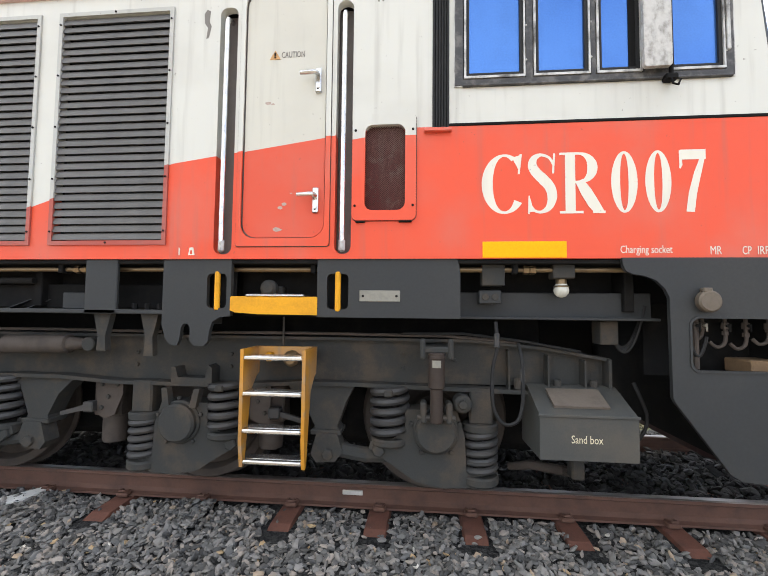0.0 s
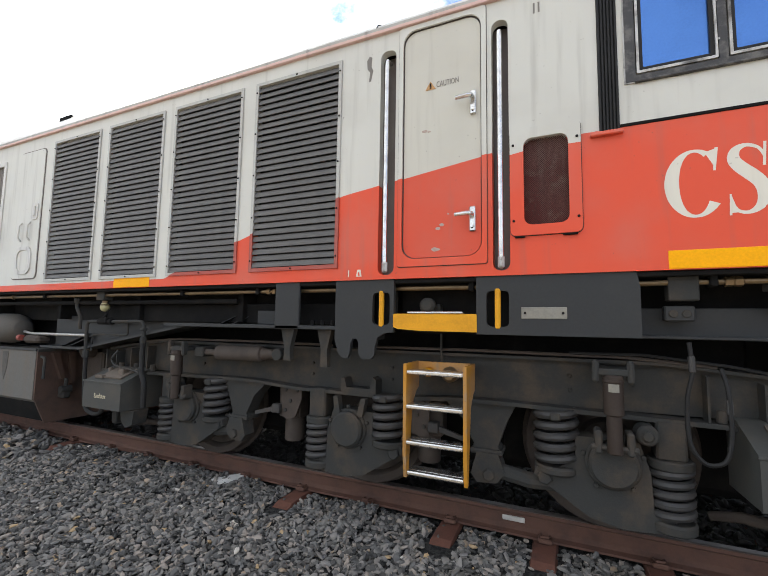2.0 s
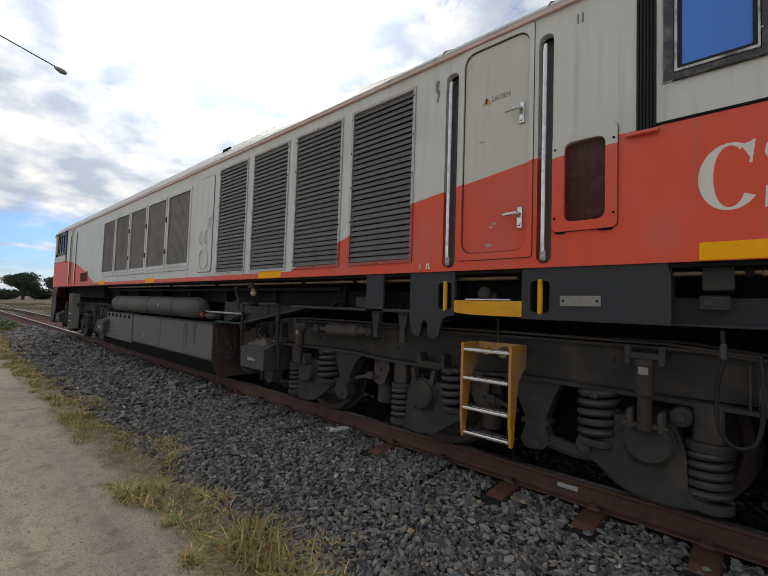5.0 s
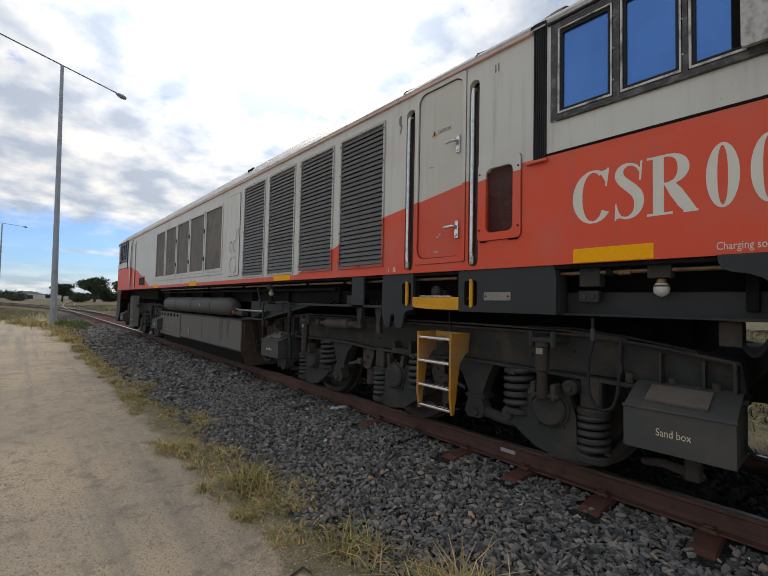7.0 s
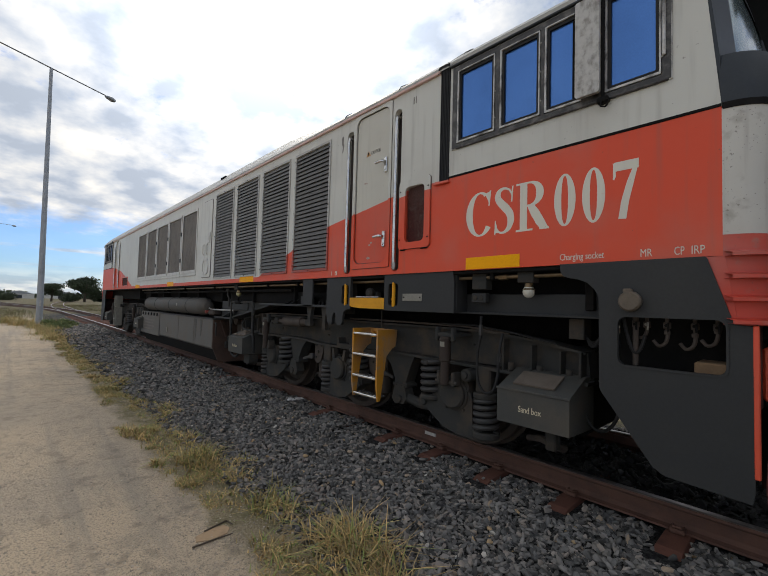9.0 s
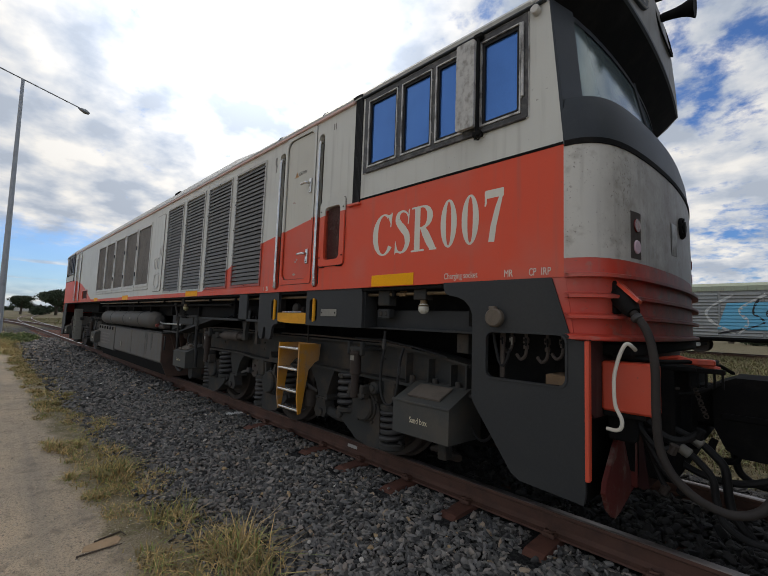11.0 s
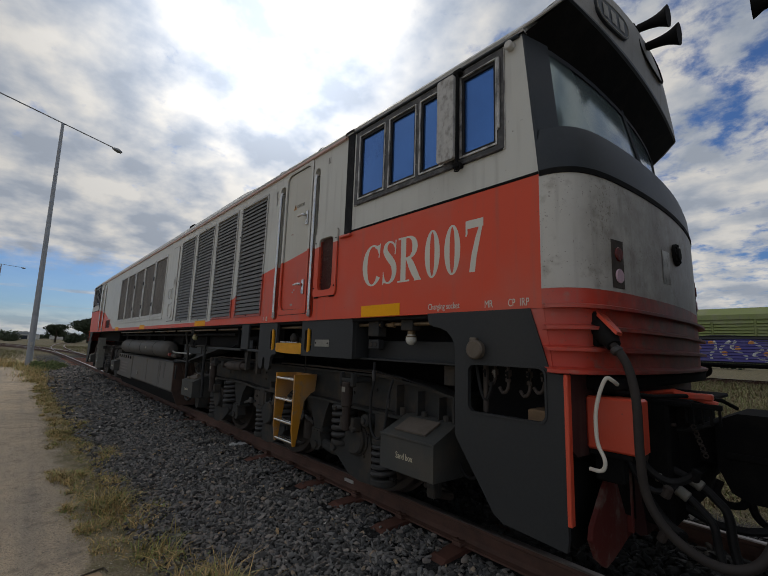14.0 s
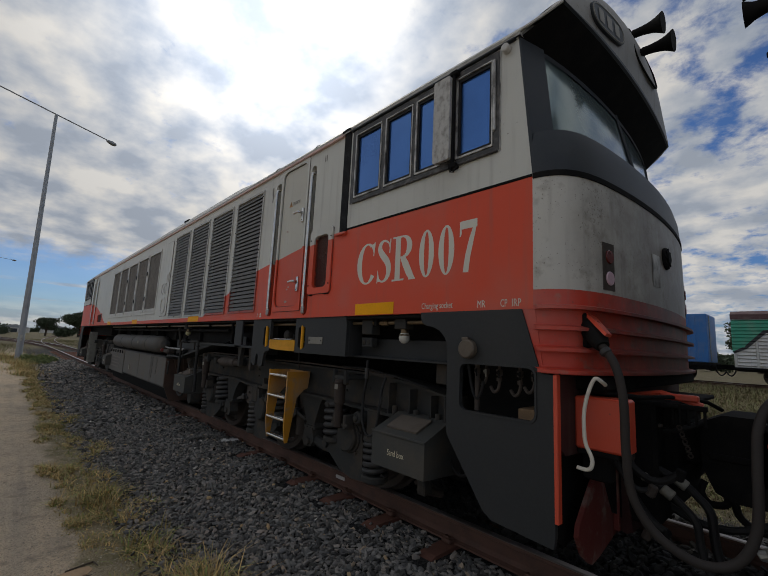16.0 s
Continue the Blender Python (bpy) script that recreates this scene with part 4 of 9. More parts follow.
def text(body, x, z, h, material, parent, width=None, y=SIDE, name="lettering", turn=90):
    c = bpy.data.curves.new(name, "FONT")
    c.body, c.size, c.extrude, c.resolution_u = body, h / 0.70, 0.0008, 3
    ob = new(name, c)
    bpy.context.view_layer.update()
    me = bpy.data.meshes.new_from_object(ob.evaluated_get(bpy.context.evaluated_depsgraph_get()))
    bpy.data.objects.remove(ob)
    bpy.data.curves.remove(c)
    xs = [v.co.x for v in me.vertices]
    k = width / (max(xs) - min(xs)) if width else 1.0
    me.transform(Matrix.Translation((x, y - 0.0015, z)) @ Matrix.Rotation(radians(turn), 4, "X") @ Matrix.Diagonal((k, 1, 1, 1)) @ Matrix.Translation((-min(xs), 0, 0)))
    return part(name, me, material, parent)


CAUTION = mat("faded_black_print", (0.19, 0.175, 0.155), 0.7)
text("CAUTION", -0.968, 2.903, 0.040, CAUTION, loco, 0.155, SIDE + 0.0098)
text("Charging socket", 1.118, 1.606, 0.045, LETTER, loco, 0.288)
text("MR", 1.612, 1.598, 0.048, LETTER, loco, 0.061)
text("CP", 1.783, 1.597, 0.048, LETTER, loco, 0.048)
text("IRP", 1.864, 1.597, 0.048, LETTER, loco, 0.060, SIDE - 0.001)
text("II", -0.335, 3.24, 0.07, CAUTION, loco, 0.04)
text("I", -1.625, 1.60, 0.05, LETTER, loco, 0.008)
part("jack_mark", Shape().plate([(-1.56, 1.60), (-1.515, 1.60), (-1.525, 1.65), (-1.55, 1.65)], SIDE - 0.002, SIDE - 0.0005, [[(-1.548, 1.606), (-1.530, 1.606), (-1.534, 1.632), (-1.545, 1.632)]]), LETTER, loco)
tear = [(-1.505, 3.225), (-1.485, 3.255), (-1.462, 3.245), (-1.468, 3.17), (-1.452, 3.14), (-1.47, 3.06), (-1.487, 3.055), (-1.478, 3.13), (-1.50, 3.16)]
part("torn_sticker", Shape().plate(tear, SIDE - 0.002, SIDE - 0.0005), CAUTION, loco, "torn remains of a dark sticker")


# big serif characters on the cab side
def stroke(pts, widths):
    """A flat band along points; widths are measured across the band, more widely where it runs upright."""
    rows = []
    for i, p in enumerate(pts):
        a, c = Vector(pts[max(i - 1, 0)]), Vector(pts[min(i + 1, len(pts) - 1)])
        d = (c - a).normalized()
        nrm = Vector((-d.y, d.x))
        w = widths[i] / 2
        q0, q1 = Vector(p) + nrm * w, Vector(p) - nrm * w
        rows.append((q0, q1))
    return rows


def glyph_rows(kind):
    """Rows of edge pairs in a box 1 high; x runs from 0 to the character's width."""
    out = []

    def arc(cx, cz, rx, rz, a0, a1, thick, thin, n=28):
        pts, ws = [], []
        for k in range(n + 1):
            a = radians(a0 + (a1 - a0) * k / n)
            pts.append((cx + rx * math.cos(a), cz + rz * math.sin(a)))
            ws.append(thin + (thick - thin) * abs(math.cos(a)) ** 1.6)
        return stroke(pts, ws)

    if kind == "0":
        out.append(arc(0.205, 0.5, 0.136, 0.478, 0, 360, 0.142, 0.042, 44))
    elif kind == "C":
        out.append(arc(0.335, 0.5, 0.255, 0.475, 58, 322, 0.165, 0.040, 44))
        out.append([(Vector((0.465, 0.90)), Vector((0.43, 0.93))), (Vector((0.555, 0.70)), Vector((0.585, 0.98)))])
        out.append([(Vector((0.53, 0.66)), Vector((0.56, 0.66))), (Vector((0.56, 0.99)), Vector((0.595, 0.99)))])
    elif kind == "S":
        pts = [(0.395, 0.80), (0.34, 0.915), (0.22, 0.97), (0.115, 0.915), (0.09, 0.79), (0.15, 0.675), (0.25, 0.56), (0.345, 0.43), (0.375, 0.27), (0.33, 0.11), (0.22, 0.03), (0.11, 0.06), (0.045, 0.19)]
        ws = [0.03, 0.04, 0.05, 0.10, 0.135, 0.155, 0.165, 0.155, 0.14, 0.10, 0.05, 0.04, 0.03]
        fine, fw = [], []
        for i in range(len(pts) - 1):
            for k in range(5):
                t = k / 5
                p0, p1, p2, p3 = (Vector(pts[max(0, min(len(pts) - 1, j))]) for j in (i - 1, i, i + 1, i + 2))
                fine.append(tuple(0.5 * ((2 * p1) + (p2 - p0) * t + (2 * p0 - 5 * p1 + 4 * p2 - p3) * t * t + (3 * p1 - p0 - 3 * p2 + p3) * t ** 3)))
                fw.append(ws[i] * (1 - t) + ws[i + 1] * t)
        out.append(stroke(fine, fw))
        out.append([(Vector((0.375, 0.66)), Vector((0.405, 0.66))), (Vector((0.395, 0.99)), Vector((0.425, 0.99)))])
        out.append([(Vector((0.02, 0.0)), Vector((0.045, 0.0))), (Vector((0.03, 0.30)), Vector((0.050, 0.30)))])
        out.append([(Vector((0.040, 0.03)), Vector((0.048, 0.28))), (Vector((0.12, 0.035)), Vector((0.085, 0.14)))])
    elif kind == "R":
        out.append(stroke([(0.165, 0.0), (0.165, 1.0)], [0.155, 0.155]))
        out.append(stroke([(0.0, 0.02), (0.36, 0.02)], [0.04, 0.04]))
        out.append(stroke([(0.0, 0.98), (0.30, 0.98)], [0.04, 0.04]))
        out.append(arc(0.30, 0.745, 0.205, 0.232, 90, -90, 0.155, 0.04, 22))
        out.append(stroke([(0.22, 0.513), (0.30, 0.513)], [0.04, 0.04]))
        out.append(stroke([(0.30, 0.53), (0.40, 0.36), (0.51, 0.16), (0.60, 0.0)], [0.12, 0.175, 0.175, 0.16]))
        out.append(stroke([(0.50, 0.02), (0.69, 0.02)], [0.04, 0.04]))
    elif kind == "7":
        out.append(stroke([(0.03, 0.92), (0.435, 0.92)], [0.16, 0.16]))
        out.append(stroke([(0.025, 0.99), (0.04, 0.76), (0.02, 0.70)], [0.03, 0.05, 0.03]))
        out.append(stroke([(0.40, 0.92), (0.30, 0.62), (0.215, 0.30), (0.17, 0.0)], [0.065, 0.115, 0.13, 0.135]))
    return out


def big_number():
    h, z0 = 0.372, 1.845
    for kind, a, b, native in (("C", 0.318, 0.560, 0.60), ("S", 0.583, 0.760, 0.44), ("R", 0.777, 1.038, 0.69), ("0", 1.074, 1.222, 0.41), ("0", 1.266, 1.410, 0.41), ("7", 1.452, 1.608, 0.45)):
        s = Shape()
        k = (b - a) / native
        for i, rows in enumerate(glyph_rows(kind)):
            y = SIDE - 0.0012 - 0.0002 * i
            for p, q in zip(rows[:-1], rows[1:]):
                s.add([(a + v.x * k, y, z0 + min(max(v.y, 0.0), 1.0) * h) for v in (p[0], p[1], q[1], q[0])], [(0, 1, 2, 3)])
        part("cream_character", s, LETTER, loco, "large cream serif character on red paint", smooth=False, fix=False)


big_number()


def vent_cover():
    v = part("vent_cover", Shape().plate(rect(-0.485, -0.084, 1.813, 2.488, 0.035), SIDE - 0.018, SIDE - 0.001, [rect(-0.405, -0.152, 1.876, 2.420, 0.05)]), livery("vent_cover_paint", drop=0.055), loco, "bolted vent cover with rusty mesh")
    g = Shape()
    x0, x1, z0, z1 = -0.405, -0.152, 1.876, 2.420
    for sgn in (1, -1):
        for k in range(-30, 70):
            zs = z0 + 0.0125 * k
            ends = []
            for x in (x0, x1):
                ends.append((x, zs + 1.15 * (x - x0) if sgn > 0 else zs + 0.29 - 1.15 * (x - x0)))
            (xa, za), (xb, zb) = ends
            cut = []
            for x, z in ((xa, za), (xb, zb)):
                zc = min(max(z, z0), z1)
                cut.append((xa + (xb - xa) * (zc - za) / (zb - za), zc))
            (xa, za), (xb, zb) = cut
            if abs(zb - za) < 0.004:
                continue
            g.add([(xa, SIDE + 0.012, za - 0.0018), (xb, SIDE + 0.012, zb - 0.0018), (xb, SIDE + 0.012, zb + 0.0018), (xa, SIDE + 0.012, za + 0.0018)], [(0, 1, 2, 3)])
    part("mesh_screen", g, MESHM, v, "rusty expanded mesh", smooth=False, fix=False)
    part("mesh_back", Shape().box(x0 - 0.01, x1 + 0.01, SIDE + 0.03, SIDE + 0.035, z0 - 0.01, z1 + 0.01, 0.001), PILOTRED, v)
    for x in (-0.465, -0.104):
        for z in (1.905, 2.385):
            part("cover_bolt", Shape().cyl((x, SIDE - 0.025, z), (x, SIDE - 0.017, z), 0.008, 8, 0.002), DARK, v)
    part("cover_seam", Shape().plate(rect(-0.489, -0.080, 1.809, 2.492, 0.037), SIDE - 0.0025, SIDE - 0.0005, [rect(-0.483, -0.086, 1.815, 2.486, 0.034)]), BROWN, v)
    for xa, xb in ((-0.46, -0.40), (-0.19, -0.11)):
        part("lower_seal", Shape().box(xa, xb, SIDE - 0.02, SIDE, 1.80, 1.81, 0.003), DARK, v)
    far = part("vent_cover", Shape().plate(rect(-14.08, -13.19, 1.66, 1.98, 0.03), SIDE - 0.012, SIDE - 0.001, [rect(-14.05, -13.22, 1.69, 1.95, 0.03)]), REDP, loco, "small dark vent near the far cab")
    part("mesh_back", Shape().box(-14.06, -13.21, SIDE + 0.012, SIDE + 0.02, 1.68, 1.96, 0.001), MESHM, far)


vent_cover()


def gutter(put=None):
    s = Shape(put)
    zig = [(0.015, 0.004)]
    for k in range(6):
        x = 0.0155 + k * 0.0175
        zig += [(x, -0.004), (x + 0.004, -0.013), (x + 0.010, -0.015), (x + 0.0145, -0.011), (x + 0.0165, -0.003)]
    zig += [(0.1205, 0.004)]
    s.plate([(x, SIDE + y) for x, y in zig], 2.386, 3.43, axis="z")
    part("corrugated_bellows", s, RUBBER, loco, "black corrugated strip between body and cab")
    over = [(-1.424, 3.425), (-1.431, 3.446), (-1.385, 3.480), (-1.083, 3.741), (-0.652, 3.906), (0.0, 3.956), (0.652, 3.906), (1.083, 3.741), (1.385, 3.480), (1.431, 3.446)]
    part("bellows_arch", Shape(put).sweep([[(x, y, z + dz) for y, z in over] for x, dz in ((0.0, -0.05), (0.0, 0.0), (0.035, 0.005), (0.09, 0.005), (0.125, 0.0), (0.125, -0.05))]), RUBBER, loco, "black rubber strip over the roof behind the cab")
    part("drip_shelf", Shape(put).box(-0.035, 0.135, SIDE - 0.035, SIDE, 2.362, 2.386, 0.005), REDP, loco)
    part("belt_line", Shape(put).box(0.12, 1.999, SIDE - 0.006, SIDE + 0.004, 2.402, 2.420, 0.003), DARK, loco, "black line between white and red paint")


gutter()
gutter(far_end)


def cab_windows(put=None):
    f = part("cab_window_frame", Shape(put).plate(rect(0.155, 1.772, 2.655, 3.388, 0.004), SIDE - 0.012, SIDE + 0.02, [rect(0.205, 0.585, 2.69, 3.345, 0.005), rect(0.625, 0.968, 2.69, 3.345, 0.005), rect(0.995, 1.265, 2.69, 3.345, 0.005), rect(1.405, 1.728, 2.69, 3.345, 0.005)]), WFRAME, loco, "worn black frame of the cab side windows")
    for a, b in ((0.210, 0.580), (0.630, 0.963), (1.000, 1.260), (1.410, 1.723)):
        p = part("pane_frame", Shape(put).plate(rect(a, b, 2.695, 3.34, 0.005), SIDE - 0.018, SIDE + 0.018, [rect(a + 0.013, b - 0.010, 2.710, 3.331, 0.003)]), ALUF, f, "scuffed metal sash")
        part("pane", Shape(put).box(a + 0.02, b - 0.02, SIDE + 0.010, SIDE + 0.016, 2.71, 3.325, 0.001), WINDOW, f, "blue reflecting window pane")
        part("pane_gasket", Shape(put).plate(rect(a + 0.009, b - 0.008, 2.704, 3.333, 0.003), SIDE - 0.006, SIDE + 0.012, [rect(a + 0.032, b - 0.030, 2.732, 3.305, 0.006)]), RUBBER, f)
        for z in (2.80, 3.02, 3.24):
            part("sash_screw", Shape(put).cyl((b + 0.006, SIDE - 0.017, z), (b + 0.006, SIDE - 0.011, z), 0.006, 8, 0.001), ALUF, f)
    # black strip over the pane imitates the unlit opening
    part("open_gap", Shape(put).box(1.192, 1.262, SIDE + 0.003, SIDE + 0.008, 2.716, 3.322, 0.001), DARK, f, "black gap of the pane slid open")
    w = part("wind_deflector", Shape(put).plate(rect(1.240, 1.395, 2.690, 3.355, 0.018), SIDE - 0.075, SIDE - 0.045), SCRATCHED, loco, "scratched pale folded wind deflector beside the cab window")
    part("deflector_post", Shape(put).cyl((1.405, SIDE - 0.04, 2.63), (1.405, SIDE - 0.04, 3.39), 0.012, 10).box(1.37, 1.44, SIDE - 0.055, SIDE, 2.62, 2.66, 0.008).box(1.37, 1.44, SIDE - 0.055, SIDE, 3.36, 3.40, 0.008).tube([(1.40, SIDE - 0.05, 2.63), (1.40, SIDE - 0.06, 2.59), (1.43, SIDE - 0.06, 2.58), (1.45, SIDE - 0.05, 2.62)], 0.006, 6), DARK, w)
    part("sash_bar", Shape(put).box(1.728, 1.748, SIDE - 0.03, SIDE - 0.01, 2.80, 3.33, 0.005), ALUF, f)
    part("corner_knob", Shape(put).cyl((1.83, SIDE - 0.05, 3.36), (1.83, SIDE, 3.36), 0.03, 14), FRAMEW, loco)
    part("outer_bead", Shape(put).plate(rect(0.148, 1.779, 2.648, 3.394, 0.004), SIDE - 0.008, SIDE - 0.001, [rect(0.156, 1.771, 2.656, 3.387, 0.004)]), ALUF, f)
    part("cab_gutter", Shape(put).box(0.13, 1.895, SIDE - 0.030, SIDE + 0.002, 3.398, 3.414, 0.004), BAND, loco, "dark rain gutter above the cab windows")
    part("shelf_under_frame", Shape(put).box(0.2, 1.76, SIDE - 0.022, SIDE, 2.643, 2.657, 0.004), WFRAME, f)


SCRATCHED = mat("scratched_pale_paint", (0.48, 0.47, 0.44), 0.6, col2=(0.20, 0.185, 0.165), amount=0.85, scale=16, stretch=(1.4, 1, 0.9), fine=50, bump=0.2)
ALUF = mat("scuffed_window_metal", (0.50, 0.49, 0.46), 0.5, metal=0.3, col2=(0.06, 0.055, 0.05), amount=0.95, scale=10, stretch=(1, 1, 0.7))
cab_windows()
cab_windows(far_end)
part("edge_plate", Shape().box(0.321, 0.813, SIDE - 0.004, SIDE + 0.001, 1.579, 1.678, 0.002), YPLATE, loco, "yellow lifting point mark on the sill")
for xa in (-4.275, -8.57, -12.0):
    part("edge_plate", Shape().box(xa, xa + 0.52, SIDE - 0.004, SIDE + 0.001, 1.578, 1.680, 0.002), YPLATE, loco, "yellow lifting point mark on the sill")


# nose
def nose_x(u, xb=2.0, a=0.22, b=0.15):
    u = min(1.0, abs(u))
    return xb + a * math.sqrt(max(0.0, 1 - u ** 12)) + b * (1 - u * u)


US = sorted({round(s * v, 4) for v in [0, 0.1, 0.2, 0.3, 0.4, 0.5, 0.6, 0.7, 0.78, 0.85, 0.9, 0.93, 0.955, 0.975, 0.988, 0.996, 1.0] for s in (-1, 1)})


def ring(z, w=1.40, us=US, **k):
    return [(nose_x(u, **k), w * u, z) for u in us]


def nose(put=None):
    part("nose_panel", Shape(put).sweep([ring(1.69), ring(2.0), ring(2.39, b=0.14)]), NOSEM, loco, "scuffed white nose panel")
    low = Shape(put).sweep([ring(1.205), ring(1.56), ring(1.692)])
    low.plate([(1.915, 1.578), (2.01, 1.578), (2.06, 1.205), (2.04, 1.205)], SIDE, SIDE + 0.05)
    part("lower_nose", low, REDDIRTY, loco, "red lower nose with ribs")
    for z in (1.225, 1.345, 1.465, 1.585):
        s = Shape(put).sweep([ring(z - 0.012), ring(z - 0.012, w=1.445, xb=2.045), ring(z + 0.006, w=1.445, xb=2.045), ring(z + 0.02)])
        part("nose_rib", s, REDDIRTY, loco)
    part("nose_groove", Shape(put).sweep([ring(2.385, b=0.14), ring(2.385, w=1.405, xb=2.006, b=0.14), ring(2.42, w=1.405, xb=2.006, b=0.14), ring(2.42, b=0.14)]), DARK, loco)
    part("windscreen_sill", Shape(put).sweep([ring(2.42, w=1.403, b=0.14), ring(2.60, w=1.403, xb=1.99, b=0.13), ring(2.70, w=1.38, xb=1.97, b=0.125), ring(2.745, w=1.30, xb=1.93, a=0.15, b=0.18), ring(2.75, w=1.24, xb=1.88, a=0.09, b=0.26)]), BAND, loco, "charcoal band under the windscreen")
    ws0, ws1 = dict(xb=1.97, a=0.05, b=0.18), dict(xb=1.93, a=0.03, b=0.095)
    pane_us = [-0.97, -0.9, -0.75, -0.6, -0.45, -0.3, -0.15, -0.03]
    for sgn in (1, -1):
        us = [sgn * u for u in pane_us]
        part("windscreen", Shape(put).sweep([ring(2.74, 1.25, us, **ws0), ring(3.40, 1.25, us, **ws1)]), SCREEN, loco, "curved windscreen pane reflecting the sky")
    fr = Shape(put)
    for us, z0, z1 in ((pane_us + [-u for u in pane_us[::-1]], 2.738, 2.755), (pane_us + [-u for u in pane_us[::-1]], 3.355, 3.41)):
        t0, t1 = (z0 - 2.74) / 0.66, (z1 - 2.74) / 0.66
        k0 = {q: ws0[q] + (ws1[q] - ws0[q]) * t0 for q in ws0}
        k1 = {q: ws0[q] + (ws1[q] - ws0[q]) * t1 for q in ws0}
        fr.sweep([[(x + 0.008, y, z) for x, y, z in ring(z0, 1.25, us, **k0)], [(x + 0.008, y, z) for x, y, z in ring(z1, 1.25, us, **k1)]])
    for u in (-0.955, 0.0, 0.955):
        p0, p1 = (nose_x(u, **ws0), 1.25 * u, 2.74), (nose_x(u, **ws1), 1.25 * u, 3.41)
        fr.tube([p0, p1], 0.020, 6)
    part("windscreen_frame", fr, BAND, loco)
    for sgn in (1, -1):
        y0, y1 = sgn * 1.40, sgn * 1.19
        post = Shape(put)
        post.add([(1.999, y0, 2.42), (1.907, y0, 3.42), (1.918, y0 * 0.997, 3.42), (1.995, y0 * 0.997, 2.68), (2.045, y1, 2.735), (1.982, y1, 3.40), (1.85, y1, 3.42), (1.9, y1, 2.42)],
                 [(0, 1, 2, 3), (3, 2, 5, 4), (4, 5, 6, 7), (7, 6, 1, 0), (1, 6, 5, 2), (0, 3, 4, 7)])
        part("corner_post", post, BAND, loco, "charcoal windscreen corner post")
    # hood: the roof carried forward over the windscreen, cut off above by a bowed upright fascia
    us = [k / 24 for k in range(-24, 25)]

    def fascia(z0, rise, x0, bow, w=1.29, power=2.4):
        return [(x0 + bow * (1 - u * u), w * u, z0 + rise * (1 - abs(u) ** power)) for u in us]

    lip = fascia(3.575, 0.0, 2.165, 0.068)
    inner = [(1.905 + (nose_x(u, **ws1) - 1.925) * (1 - abs(u) ** 14) - 0.004, 1.405 * u, 3.402 - 0.02 * (1 - abs(u) ** 14)) for u in us]
    part("visor_soffit", Shape(put).sweep([inner, lip]), DARK, loco, "black underside of the windscreen hood")
    part("hood_lip", Shape(put).sweep([lip, fascia(3.585, 0.004, 2.178, 0.070, 1.295), fascia(3.590, 0.03, 2.176, 0.070, 1.296)]), BAND, loco)

    def crown(x0, z0, rise, w=1.425, power=2.1):
        return [(x0, w * u, z0 + rise * (1 - abs(u) ** power)) for u in us]

    hood = Shape(put).sweep([fascia(3.590, 0.03, 2.176, 0.070, 1.296), fascia(3.592, 0.22, 2.178, 0.082, 1.296), fascia(3.595, 0.42, 2.165, 0.085, 1.294, 2.6), fascia(3.60, 0.53, 2.13, 0.07, 1.29, 2.6), fascia(3.60, 0.58, 2.06, 0.04, 1.30, 2.5), crown(1.905, 3.425, 0.74), crown(1.5, 3.44, 0.62), crown(0.35, 3.44, 0.53), crown(0.12, 3.42, 0.48)])
    # white tube added so the shaded hood side keeps a pale edge
    for sgn in (1, -1):
        part("hood_edge", Shape(put).tube([(1.80, sgn * 1.418, 3.432), (1.92, sgn * 1.418, 3.442), (2.05, sgn * 1.360, 3.512), (2.165, sgn * 1.300, 3.590)], 0.011, 8), WHITE, loco)
    part("hood", hood, HOODM, loco, "dusty grey cab roof and hood above the windscreen")


HOODM = painted("dusty_grey_hood", (0.25, 0.245, 0.225), 0.6, 0.8)
blotch(HOODM)
nose()
nose(far_end)


